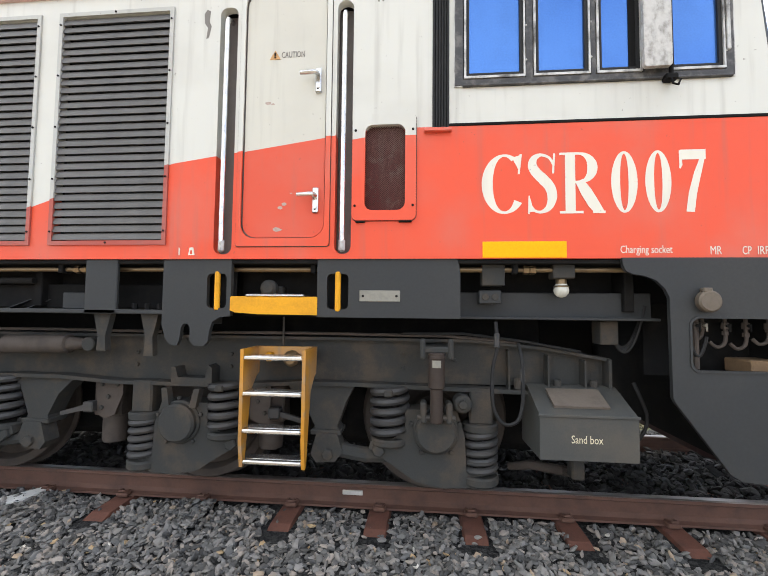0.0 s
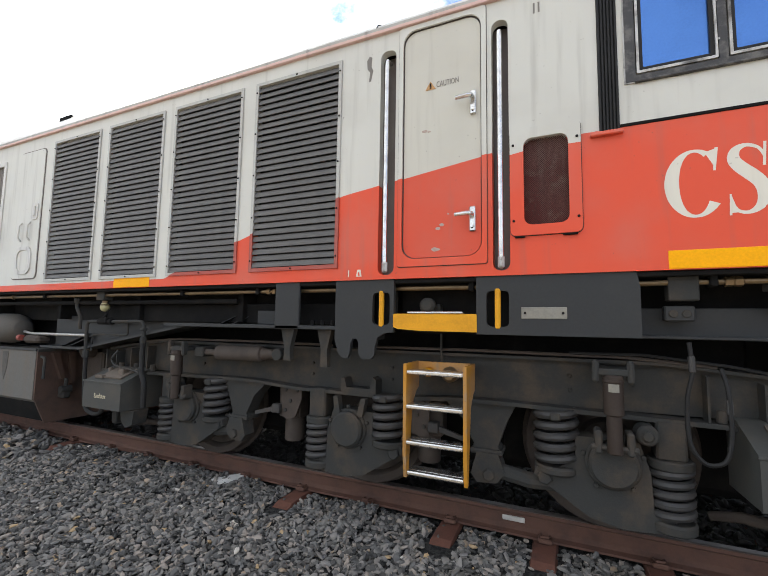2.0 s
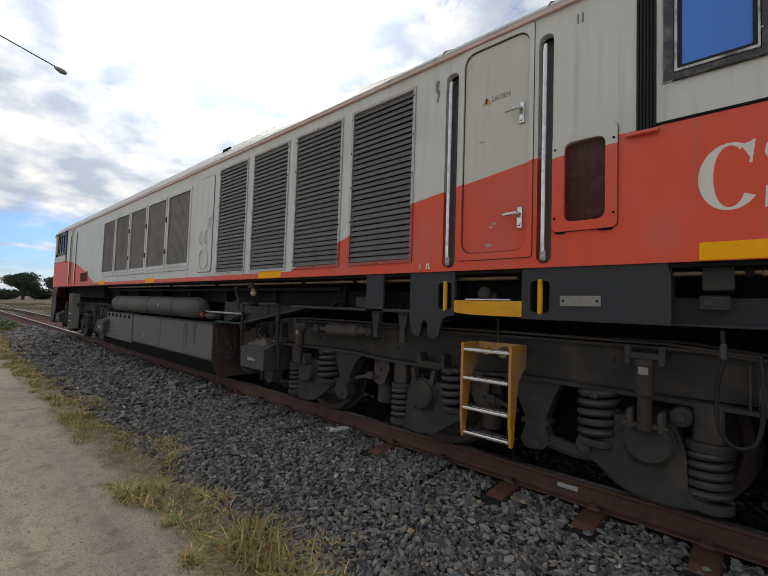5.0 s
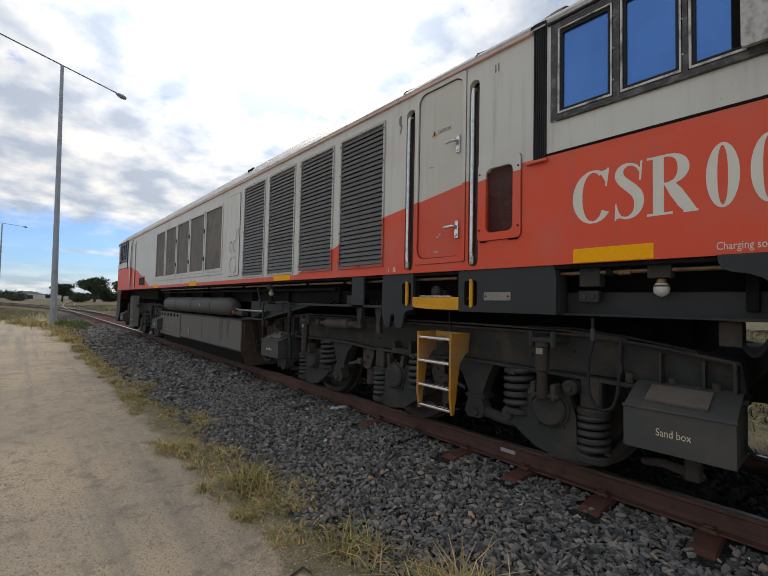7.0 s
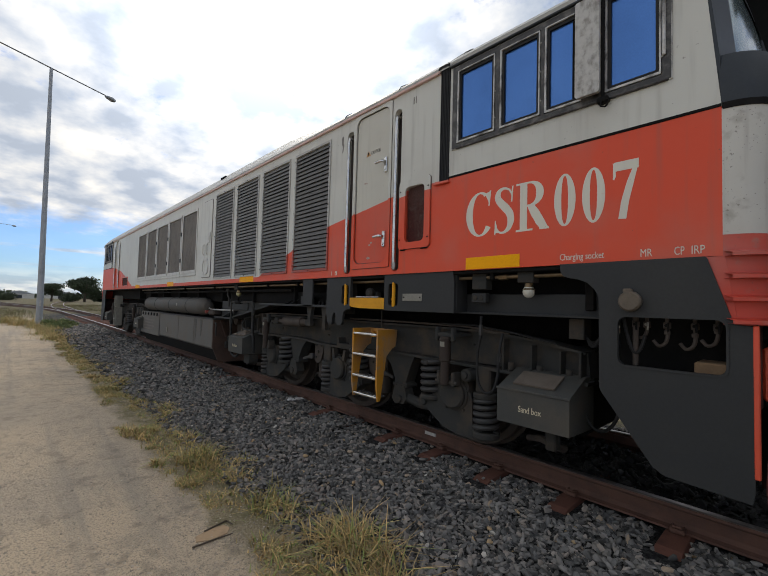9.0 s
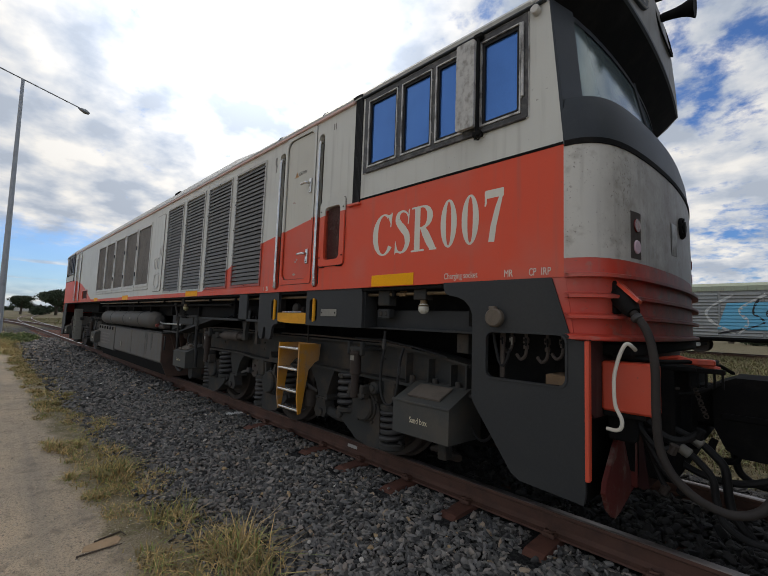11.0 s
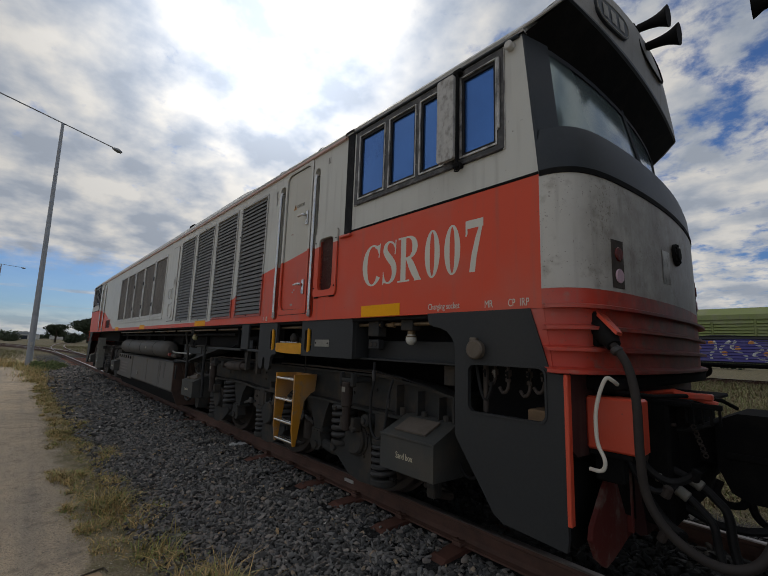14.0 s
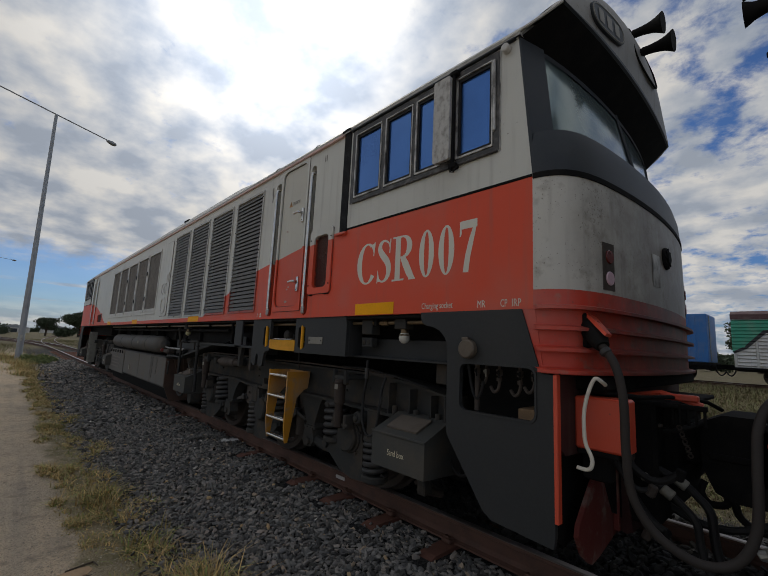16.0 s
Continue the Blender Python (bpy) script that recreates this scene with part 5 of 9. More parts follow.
def nose_fittings():
    # pocket with two small lamps
    x = nose_x(-0.714)
    for put in (both, other_side):
        us = [-0.766 + 0.089 * i / 6 for i in range(7)]
        strip = [[(nose_x(u) + d, 1.4 * u, z) for u in us] for d, z in ((-0.02, 1.715), (0.003, 1.715), (0.003, 2.01), (-0.02, 2.01))]
        sh = Shape(put).sweep(strip)
        for u in (us[0], us[-1]):
            sh.add([(nose_x(u) - 0.02, 1.4 * u, 1.715), (nose_x(u) + 0.003, 1.4 * u, 1.715), (nose_x(u) + 0.003, 1.4 * u, 2.01), (nose_x(u) - 0.02, 1.4 * u, 2.01)], [(0, 1, 2, 3)])
        lamp = part("marker_lamp", sh, BROWN, loco, "flush dark pocket with red and white marker lamps")
        for z, material, note in ((1.79, LENS, "pale pink lamp lens"), (1.925, LENSR, "dark red lamp lens")):
            part("lens", Shape(put).cyl((x - 0.01, -1.0, z), (x + 0.010, -1.003, z), 0.044, 20, 0.004), material, lamp, note)
    us = [-0.245 + 0.115 * i / 6 for i in range(7)]
    part("worn_patch", Shape().sweep([[(nose_x(u) + d, 1.4 * u, z + 0.05 * u) for u in us] for d, z in ((0.0005, 1.84), (0.003, 1.845), (0.003, 2.075), (0.0005, 2.08))]), SCRATCHED, loco, "scraped grey patch on the nose")
    k = Shape().cyl((2.35, -0.01, 2.085), (2.388, -0.01, 2.085), 0.085, 24).cyl((2.385, -0.01, 2.085), (2.402, -0.01, 2.085), 0.05, 18)
    for j in range(8):
        a = 2 * math.pi * j / 8
        k.cyl((2.384, -0.01 + 0.068 * math.cos(a), 2.085 + 0.068 * math.sin(a)), (2.396, -0.01 + 0.068 * math.cos(a), 2.085 + 0.068 * math.sin(a)), 0.012, 8, 0.002)
    part("socket_cap", k, DARK, loco, "round black bolted socket cap")
    # badge on the hood: a plain dark oval with bars
    badge, n = Shape(), 28
    c0, ax, az = Vector((2.236, -0.69, 3.76)), Vector((0.068, 0.985, 0.12)).normalized(), Vector((-0.03, -0.12, 0.985)).normalized()
    nrm = ax.cross(az).normalized()

    def oval(a, b, power=0.72):
        out = []
        for i in range(n):
            c, q = math.cos(2 * math.pi * i / n), math.sin(2 * math.pi * i / n)
            out.append((a * math.copysign(abs(c) ** power, c), b * math.copysign(abs(q) ** power, q)))
        return out

    loop = [c0 + ax * u + az * w for u, w in oval(0.275, 0.100)]
    badge.add([p + nrm * 0.012 for p in loop] + [p - nrm * 0.08 for p in loop], [tuple(range(n))] + [(i, (i + 1) % n, n + (i + 1) % n, n + i) for i in range(n)])
    bd = part("hood_badge", badge, BAND, loco, "dark oval badge with pale bars")
    rim = [c0 + ax * u + az * w for u, w in oval(0.262, 0.088)]
    part("badge_rim", Shape().tube([p + nrm * 0.012 for p in rim + rim[:2]], 0.005, 6), PLATE, bd)
    for j in (-0.135, 0.0, 0.135):
        q = [c0 + nrm * 0.016 + ax * (j + s) + az * t for s, t in ((-0.042, -0.05), (0.042, -0.05), (0.042, 0.05), (-0.042, 0.05))]
        part("badge_bar", Shape().add(q, [(0, 1, 2, 3)]), PLATE, bd)
    # twin headlight housing in the middle of the hood
    c1, ay, au = Vector((2.240, 0.22, 3.92)), Vector((0.0, 1.0, 0.0)), Vector((-0.16, 0.0, 0.987))
    nr = ay.cross(au).normalized()
    outer = [c1 + ay * u + au * w for u, w in oval(0.32, 0.14)]
    pod = part("headlight_housing", Shape().add([p + nr * 0.006 for p in outer] + [p - nr * 0.10 for p in outer], [tuple(range(n))] + [(i, (i + 1) % n, n + (i + 1) % n, n + i) for i in range(n)]), HOODM, loco, "dusty headlight housing with a dark seam")
    part("housing_seam", Shape().tube([p + nr * 0.010 for p in outer + outer[:2]], 0.008, 6), DARK, pod)
    # air horns
    for z, reach, drop in ((4.19, 2.425, 0.02), (3.98, 2.49, 0.02)):
        h = Shape()
        prof = ((0.0, 0.030), (0.15, 0.030), (0.16, 0.036), (0.30, 0.036), (0.45, 0.039), (0.60, 0.045), (0.72, 0.053), (0.84, 0.066), (0.93, 0.080), (0.98, 0.088), (1.0, 0.089))
        h.tube([(reach - 0.27 * (1 - t), 0.10, z - drop * t) for t, _ in prof], [q for _, q in prof], 24)
        h.box(reach - 0.37, reach - 0.24, 0.05, 0.15, z - 0.05, z + 0.05, 0.012)
        part("air_horn", h, DARK, loco, "black trumpet air horn on the hood")


nose_fittings()

# ---- underframe ----
FY = -1.385  # face of the underframe plates


def underframe():
    # floor closed with a black box so that no light comes through
    part("floor_frame", Shape().box(2 * XC - 1.9, 1.9, -1.05, 1.05, 1.24, 1.57, 0.01).box(2 * XC - 1.8, 1.8, -1.38, 1.38, 1.545, 1.572, 0.004), DARK, loco, "black box frame that closes the floor against light")
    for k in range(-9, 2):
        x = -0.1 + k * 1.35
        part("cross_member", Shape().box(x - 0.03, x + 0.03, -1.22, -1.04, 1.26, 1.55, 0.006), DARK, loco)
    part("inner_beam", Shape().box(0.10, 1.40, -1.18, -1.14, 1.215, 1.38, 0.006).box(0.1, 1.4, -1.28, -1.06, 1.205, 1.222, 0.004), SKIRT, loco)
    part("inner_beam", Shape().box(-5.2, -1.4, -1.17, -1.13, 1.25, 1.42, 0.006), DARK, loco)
    part("sill_flange", Shape().box(-3.55, -1.73, FY, -1.20, 1.213, 1.243, 0.005), SKIRT, loco)
    part("frame_post", Shape().box(-2.290, -2.060, FY, FY + 0.03, 1.213, 1.578, 0.006), SKIRT, loco)
    part("frame_post", Shape().box(-2.60, -2.26, FY + 0.16, FY + 0.18, 1.243, 1.36, 0.006), SKIRT, loco)
    # plates either side of the boarding step, with slots for the yellow grips
    left = [(-1.735, 1.578), (-1.735, 1.15), (-1.705, 1.05), (-1.67, 1.015), (-1.625, 1.015), (-1.61, 1.05), (-1.60, 1.13), (-1.585, 1.155), (-1.555, 1.155), (-1.54, 1.13), (-1.54, 1.05), (-1.51, 1.015), (-1.44, 1.015), (-1.415, 1.045), (-1.41, 1.10), (-1.39, 1.17), (-1.34, 1.20), (-1.27, 1.208), (-1.27, 1.578)]
    right = [(-0.703, 1.208), (0.190, 1.208), (0.190, 1.49), (0.172, 1.578), (-0.703, 1.578)]
    for loop, slot in ((left, (-1.432, -1.300)), (right, (-0.640, -0.503))):
        part("step_plate", Shape().plate(loop, FY, FY + 0.035, [rect(slot[0], slot[1], 1.258, 1.482, 0.03)]), SKIRT, loco, "blue-grey plate with a hand slot")
        # black sheet in place of the shade inside the hand slot
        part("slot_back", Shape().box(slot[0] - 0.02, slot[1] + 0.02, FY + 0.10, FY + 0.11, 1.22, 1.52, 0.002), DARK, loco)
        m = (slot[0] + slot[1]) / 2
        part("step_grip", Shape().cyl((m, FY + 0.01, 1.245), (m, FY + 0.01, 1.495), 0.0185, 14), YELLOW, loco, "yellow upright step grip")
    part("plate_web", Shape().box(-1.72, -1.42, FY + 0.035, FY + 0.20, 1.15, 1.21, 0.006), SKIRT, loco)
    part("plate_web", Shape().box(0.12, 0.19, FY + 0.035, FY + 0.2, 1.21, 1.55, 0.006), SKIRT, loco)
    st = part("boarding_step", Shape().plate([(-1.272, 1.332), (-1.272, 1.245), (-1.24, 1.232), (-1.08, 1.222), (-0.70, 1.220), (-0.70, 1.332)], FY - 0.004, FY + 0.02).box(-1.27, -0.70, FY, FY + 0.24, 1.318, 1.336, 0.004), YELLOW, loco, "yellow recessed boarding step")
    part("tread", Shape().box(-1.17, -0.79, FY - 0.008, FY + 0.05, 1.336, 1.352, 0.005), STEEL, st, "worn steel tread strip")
    # black sheet in place of the shade behind the boarding step
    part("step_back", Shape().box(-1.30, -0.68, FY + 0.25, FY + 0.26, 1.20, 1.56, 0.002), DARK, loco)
    part("round_junction", Shape().cyl((-1.06, FY + 0.16, 1.395), (-1.06, FY + 0.08, 1.395), 0.055, 18, 0.02).box(-1.08, -0.98, FY + 0.15, FY + 0.22, 1.34, 1.41, 0.01), BOGIE, loco)
    pl = part("builder_plate", Shape().box(-0.432, -0.178, FY - 0.006, FY, 1.308, 1.378, 0.003), PLATE, loco, "small pale builder's plate")
    part("plate_bolt", Shape().cyl((-0.41, FY - 0.012, 1.343), (-0.41, FY - 0.005, 1.343), 0.008, 8, 0.002), DARK, pl)
    part("plate_bolt", Shape().cyl((-0.20, FY - 0.012, 1.343), (-0.20, FY - 0.005, 1.343), 0.008, 8, 0.002), DARK, pl)
    # air pipe along the sill with unions and clamps
    pipe = part("sill_pipe", Shape().tube([(-11.5, -1.30, 1.515), (-4, -1.30, 1.515), (1.25, -1.30, 1.515)], 0.0165, 10), BRASS, loco, "bronze air pipe along the sill")
    for x in (-2.36, 0.60, -2.42, 0.64, -9.0, -6.3):
        part("pipe_union", Shape().cyl((x - 0.02, -1.30, 1.515), (x + 0.02, -1.30, 1.515), 0.028, 6, 0.004), BRASS, pipe)
    for x in (-2.52, -0.745, 0.53, -3.4, -5.6, -7.4):
        part("pipe_clamp", Shape().box(x - 0.018, x + 0.018, -1.34, -1.26, 1.488, 1.56, 0.006), DARK, pipe)
    part("cable_duct", Shape().tube([(-11.5, -1.25, 1.44), (-2.8, -1.25, 1.44)], 0.022, 8), DARK, loco)
    # inspection lamps under the sill
    for x in (0.822, -4.59):
        br = part("lamp_bracket", Shape().box(x - 0.065, x + 0.065, -1.33, -1.23, 1.462, 1.578, 0.005), BOGIE, loco, "bracket of an underframe lamp")
        part("lamp_neck", Shape().cyl((x, -1.27, 1.415), (x, -1.27, 1.465), 0.032, 16).cyl((x, -1.27, 1.402), (x, -1.27, 1.422), 0.046, 18, 0.008), BRASS, br)
        part("lamp_bulb", Shape().tube([(x, -1.27, 1.43), (x, -1.27, 1.41), (x, -1.27, 1.39), (x, -1.27, 1.37), (x, -1.27, 1.352), (x, -1.27, 1.345)], [0.035, 0.044, 0.047, 0.042, 0.026, 0.008], 18), BULB if x > 0 else OLDBULB, br, "milky white lamp bulb" if x > 0 else "yellowed lamp bulb")
    sb = part("socket_bracket", Shape().box(0.329, 0.470, -1.32, -1.22, 1.415, 1.578, 0.006), BOGIE, loco)
    sx = part("twin_socket", Shape().box(0.312, 0.452, -1.30, -1.23, 1.302, 1.388, 0.008), SKIRT, sb, "black twin socket box")
    for x in (0.352, 0.412):
        part("socket_eye", Shape().cyl((x, -1.308, 1.345), (x, -1.298, 1.345), 0.022, 14, 0.003), BOGIE, sx)
    # boxes and hoses left of the pilot skirt
    part("junction_box", Shape().box(1.13, 1.36, -1.16, -1.02, 1.225, 1.335, 0.008), SKIRT, loco)
    part("junction_box", Shape().box(1.09, 1.20, -1.18, -1.04, 1.05, 1.20, 0.006), BOGIE, loco)
    for k in range(3):
        part("cable", Shape().tube(arc_points((1.19, -1.12, 1.08), (1.36, -1.14 - 0.02 * k, 1.26 + 0.02 * k), 0.12 + 0.025 * k), 0.010, 8), RUBBER, loco)
    # hanging brackets and links between sill and bogie
    for x, z in ((-2.195, 0.965), (-1.855, 0.935)):
        part("hanger", Shape().plate([(x - 0.062, 1.215), (x + 0.062, 1.215), (x + 0.05, 1.16), (x + 0.026, 1.06), (x + 0.033, z), (x - 0.033, z), (x - 0.026, 1.06), (x - 0.05, 1.16)], FY + 0.05, FY + 0.10), BOGIE, loco)
    for x in (-1.97, -1.88, -1.79):
        part("sill_bolt", Shape().cyl((x, FY + 0.06, 1.243), (x, FY + 0.06, 1.285), 0.018, 6, 0.005), DARK, loco)


def arc_points(a, b, sag, n=14):
    a, b = Vector(a), Vector(b)
    return [a.lerp(b, k / n) - Vector((0, 0, 4 * sag * (k / n) * (1 - k / n))) for k in range(n + 1)]


underframe()


RUSTY = mat("rust_brown_plate", (0.085, 0.050, 0.036), 0.85, col2=(0.045, 0.034, 0.028), amount=0.8, scale=5, bump=0.3)
RESERVOIR = mat("dusty_reservoir_grey", (0.085, 0.083, 0.077), 0.7, spec=0.3, col2=(0.11, 0.09, 0.07), amount=0.6, scale=3, fine=60, bump=0.1)
STAIN = mat("dark_fuel_stain", (0.055, 0.050, 0.043), 0.6, amount=0.6, scale=14)


def smooth_path(pts, k=6):
    pts = [Vector(p) for p in pts]
    out = []
    for i in range(len(pts) - 1):
        p0, p1, p2, p3 = (pts[max(0, min(len(pts) - 1, j))] for j in (i - 1, i, i + 1, i + 2))
        for n in range(k):
            t = n / k
            out.append(0.5 * ((2 * p1) + (p2 - p0) * t + (2 * p0 - 5 * p1 + 4 * p2 - p3) * t * t + (3 * p1 - p0 - 3 * p2 + p3) * t ** 3))
    return out + [pts[-1]]


def tanks():
    t = part("fuel_tank", Shape().plate([(-1.26, 0.905), (-1.26, 0.33), (-1.16, 0.24), (1.16, 0.24), (1.26, 0.33), (1.26, 0.905)], -9.60, -5.805, axis="x"), TANKM, loco, "grey box-shaped fuel tank with rust stains")
    part("tank_lip", Shape().box(-9.62, -5.785, -1.275, -1.255, 0.886, 0.913, 0.004), SKIRT, t)
    for x in (-8.0, -6.9):
        part("tank_seam", Shape().box(x - 0.012, x + 0.012, -1.266, -1.256, 0.32, 0.87, 0.003), TANKM, t)
    part("tank_keel", Shape().plate([(-1.235, 0.33), (-1.12, 0.06), (1.12, 0.06), (1.235, 0.33)], -11.58, -5.82, axis="x"), DARK, t, "dark lower half of the tank, tapering in")
    end = part("tank_end", Shape().plate([(-1.255, 0.90), (-1.255, 0.34), (-1.13, 0.045), (1.13, 0.045), (1.255, 0.34), (1.255, 0.90)], -5.80, -5.775, axis="x"), RUSTY, t, "rust-brown end plate of the tank")
    part("end_flange", Shape().box(-5.78, -5.76, -1.26, -0.2, 0.875, 0.905, 0.004), BOGIE, end)
    part("end_brace", Shape().plate([(-1.13, 0.86), (-1.06, 0.86), (-0.98, 0.56), (-1.02, 0.54)], -5.775, -5.72, axis="x"), RUSTY, end)
    part("end_brace", Shape().plate([(-0.95, 0.86), (-0.88, 0.86), (-0.86, 0.50), (-0.90, 0.48)], -5.775, -5.73, axis="x"), RUSTY, end)
    part("drain_valve", Shape().cyl((-5.70, -1.04, 0.42), (-5.70, -0.92, 0.42), 0.045, 12).box(-5.78, -5.66, -1.02, -0.94, 0.32, 0.40, 0.01).cyl((-5.70, -0.98, 0.40), (-5.70, -0.98, 0.55), 0.02, 8), BOGIE, end, "grey drain valve")
    part("filler_pipe", Shape().tube(smooth_path([(-5.77, -1.22, 0.82), (-5.66, -1.24, 0.80), (-5.64, -1.25, 0.70), (-5.64, -1.25, 0.58)]), 0.016, 8), BOGIE, end)
    part("stain", Shape().plate([(-6.86, 0.86), (-6.72, 0.86), (-6.74, 0.60), (-6.78, 0.40), (-6.81, 0.52)], -1.2635, -1.2612), STAIN, t, "dark run of spilt fuel")
    part("stain", Shape().plate([(-6.52, 0.86), (-6.38, 0.86), (-6.40, 0.66), (-6.45, 0.52), (-6.49, 0.60)], -1.2635, -1.2612), STAIN, t)
    part("sight_glass", Shape().plate(rect(-8.95, -8.87, 0.44, 0.56, 0.03), -1.272, -1.258), PLATE, t)
    b = part("battery_box", Shape().box(-11.60, -9.66, -1.27, -0.4, 0.27, 0.90, 0.012), TANKM, loco, "grey battery box")
    for k in range(6):
        x = -11.40 + k * 0.31
        part("box_catch", Shape().box(x - 0.03, x + 0.03, -1.29, -1.26, 0.80, 0.88, 0.006), DARK, b)
    for k in range(4):
        part("stencil_bar", Shape().box(-11.2, -10.1 - 0.15 * (k % 2), -1.2735, -1.2695, 0.66 - 0.085 * k, 0.695 - 0.085 * k, 0.0015), SHADETRIM, b)
    # unseen black block added to stop daylight passing above the tank
    part("centre_bay", Shape().box(-11.4, -4.7, -0.85, 0.85, 0.85, 1.30, 0.02), DARK, loco, "plain black block above the tank")
    r = part("air_reservoir", Shape().tube([(-11.15, -1.16, 1.135), (-11.10, -1.16, 1.135), (-11.0, -1.16, 1.135), (-6.55, -1.16, 1.135), (-6.42, -1.16, 1.135), (-6.33, -1.16, 1.135), (-6.30, -1.16, 1.135)], [0.06, 0.14, 0.185, 0.185, 0.16, 0.10, 0.03], 28), RESERVOIR, loco, "long grey air reservoir")
    for x in (-9.9, -8.6, -7.3):
        part("strap", Shape().cyl((x - 0.02, -1.16, 1.135), (x + 0.02, -1.16, 1.135), 0.190, 28, 0.004), SKIRT, r)
    part("reservoir_plate", Shape().box(-7.95, -7.87, -1.352, -1.342, 1.12, 1.18, 0.002), PLATE, r)
    part("drain_pipe", Shape().tube([(-6.3, -1.16, 1.10), (-6.15, -1.16, 1.08), (-5.05, -1.16, 1.085)], 0.017, 8), ALU, r)
    part("drain_cock", Shape().cyl((-6.24, -1.24, 1.03), (-6.18, -1.24, 1.03), 0.036, 12), REDDARK, r, "dull red drain cock")
    part("cock_body", Shape().box(-6.17, -5.85, -1.24, -1.08, 0.97, 1.06, 0.03), BROWN, r)
    part("end_equipment", Shape().box(-5.60, -5.25, -0.85, 0.6, 0.45, 1.0, 0.02).cyl((-5.45, -0.95, 0.9), (-5.45, -0.6, 0.9), 0.10, 16), BROWN, loco, "rusty brown equipment behind the tank")
    # bolster web that slopes down behind the bogie, with its flange and gussets
    web = part("bolster_web", Shape().plate([(-5.75, 1.30), (-5.75, 0.95), (-4.99, 0.955), (-3.45, 1.225), (-1.75, 1.225), (-1.75, 1.30)], -1.10, -1.07), SKIRT, loco, "dark sloping web of the underframe")
    part("flange", Shape().plate([(-5.72, 0.935), (-4.985, 0.935), (-3.44, 1.205), (-3.44, 1.228), (-4.99, 0.960), (-5.72, 0.958)], -1.27, -1.00), SKIRT, web)
    for x, z in ((-5.35, 0.96), (-5.22, 0.96), (-3.05, 1.225), (-2.90, 1.225)):
        part("gusset", Shape().add([(x, -1.26, z), (x + 0.02, -1.26, z), (x + 0.30, -1.08, z + 0.17), (x + 0.28, -1.08, z + 0.17), (x, -1.08, z), (x + 0.02, -1.08, z)], [(0, 1, 2, 3), (0, 3, 4), (1, 5, 2), (4, 3, 2, 5), (0, 4, 5, 1)]), SKIRT, web)
    # air pipes in a frame round the sand box
    left = smooth_path([(-4.50, -1.27, 0.37), (-4.54, -1.28, 0.315), (-4.62, -1.29, 0.30), (-4.72, -1.30, 0.34), (-4.77, -1.30, 0.44), (-4.79, -1.30, 0.62), (-4.80, -1.30, 0.80), (-4.81, -1.30, 0.90)], 5)
    part("brake_hose", Shape().tube(left, 0.021, 10), RUBBER, loco, "black hose looped under the sand box")
    part("brake_pipe", Shape().tube(smooth_path([(-4.81, -1.30, 0.88), (-4.82, -1.30, 1.02), (-4.82, -1.30, 1.19), (-4.80, -1.30, 1.228), (-4.76, -1.30, 1.243), (-4.40, -1.30, 1.243), (-4.02, -1.30, 1.25), (-3.95, -1.30, 1.235), (-3.925, -1.30, 1.18), (-3.925, -1.30, 1.05)], 4), 0.017, 8), BOGIE, loco)
    part("brake_pipe", Shape().tube(smooth_path([(-3.925, -1.30, 1.06), (-3.925, -1.30, 0.90), (-3.90, -1.31, 0.75), (-3.86, -1.31, 0.66), (-3.85, -1.31, 0.44)], 4), [0.024] * 17, 10), RUBBER, loco)
    for p, q in (((-4.81, -1.30, 0.86), (-4.81, -1.30, 0.94)), ((-3.925, -1.30, 1.04), (-3.925, -1.30, 1.10)), ((-3.925, -1.30, 1.16), (-3.925, -1.30, 1.19))):
        part("pipe_union", Shape().cyl(p, q, 0.030, 8, 0.006), BOGIE, loco)
    part("pipe_valve", Shape().cyl((-4.62, -1.30, 1.243), (-4.40, -1.30, 1.243), 0.032, 10).box(-4.55, -4.45, -1.34, -1.26, 1.225, 1.285, 0.01).cyl((-4.50, -1.33, 1.27), (-4.50, -1.30, 1.33), 0.014, 8), DARK, loco)
    part("brake_pipe", Shape().tube(smooth_path([(-4.79, -1.26, 0.93), (-4.78, -1.26, 1.06), (-4.74, -1.26, 1.10), (-4.45, -1.26, 1.11), (-4.25, -1.26, 1.11), (-4.22, -1.26, 1.14), (-4.22, -1.26, 1.23)], 4), 0.010, 8), BOGIE, loco)
    part("brake_pipe", Shape().tube(smooth_path([(-4.40, -1.22, 0.95), (-4.46, -1.24, 0.88), (-4.46, -1.24, 0.84), (-4.36, -1.26, 0.80), (-4.05, -1.27, 0.765), (-3.93, -1.29, 0.75)], 4), 0.010, 8), BOGIE, loco)
    part("riser_pipe", Shape().tube(smooth_path([(-5.06, -1.28, 1.46), (-5.06, -1.28, 1.40), (-5.02, -1.28, 1.34), (-4.98, -1.28, 1.28), (-4.98, -1.28, 1.16)], 4), 0.018, 8).cyl((-5.06, -1.28, 1.44), (-5.06, -1.28, 1.49), 0.032, 8), BOGIE, loco)


tanks()


# ---- bogie ----
AXLES = (-1.667, 0.05, 1.82)  # from the bogie's middle
AXLE_Z = 0.465


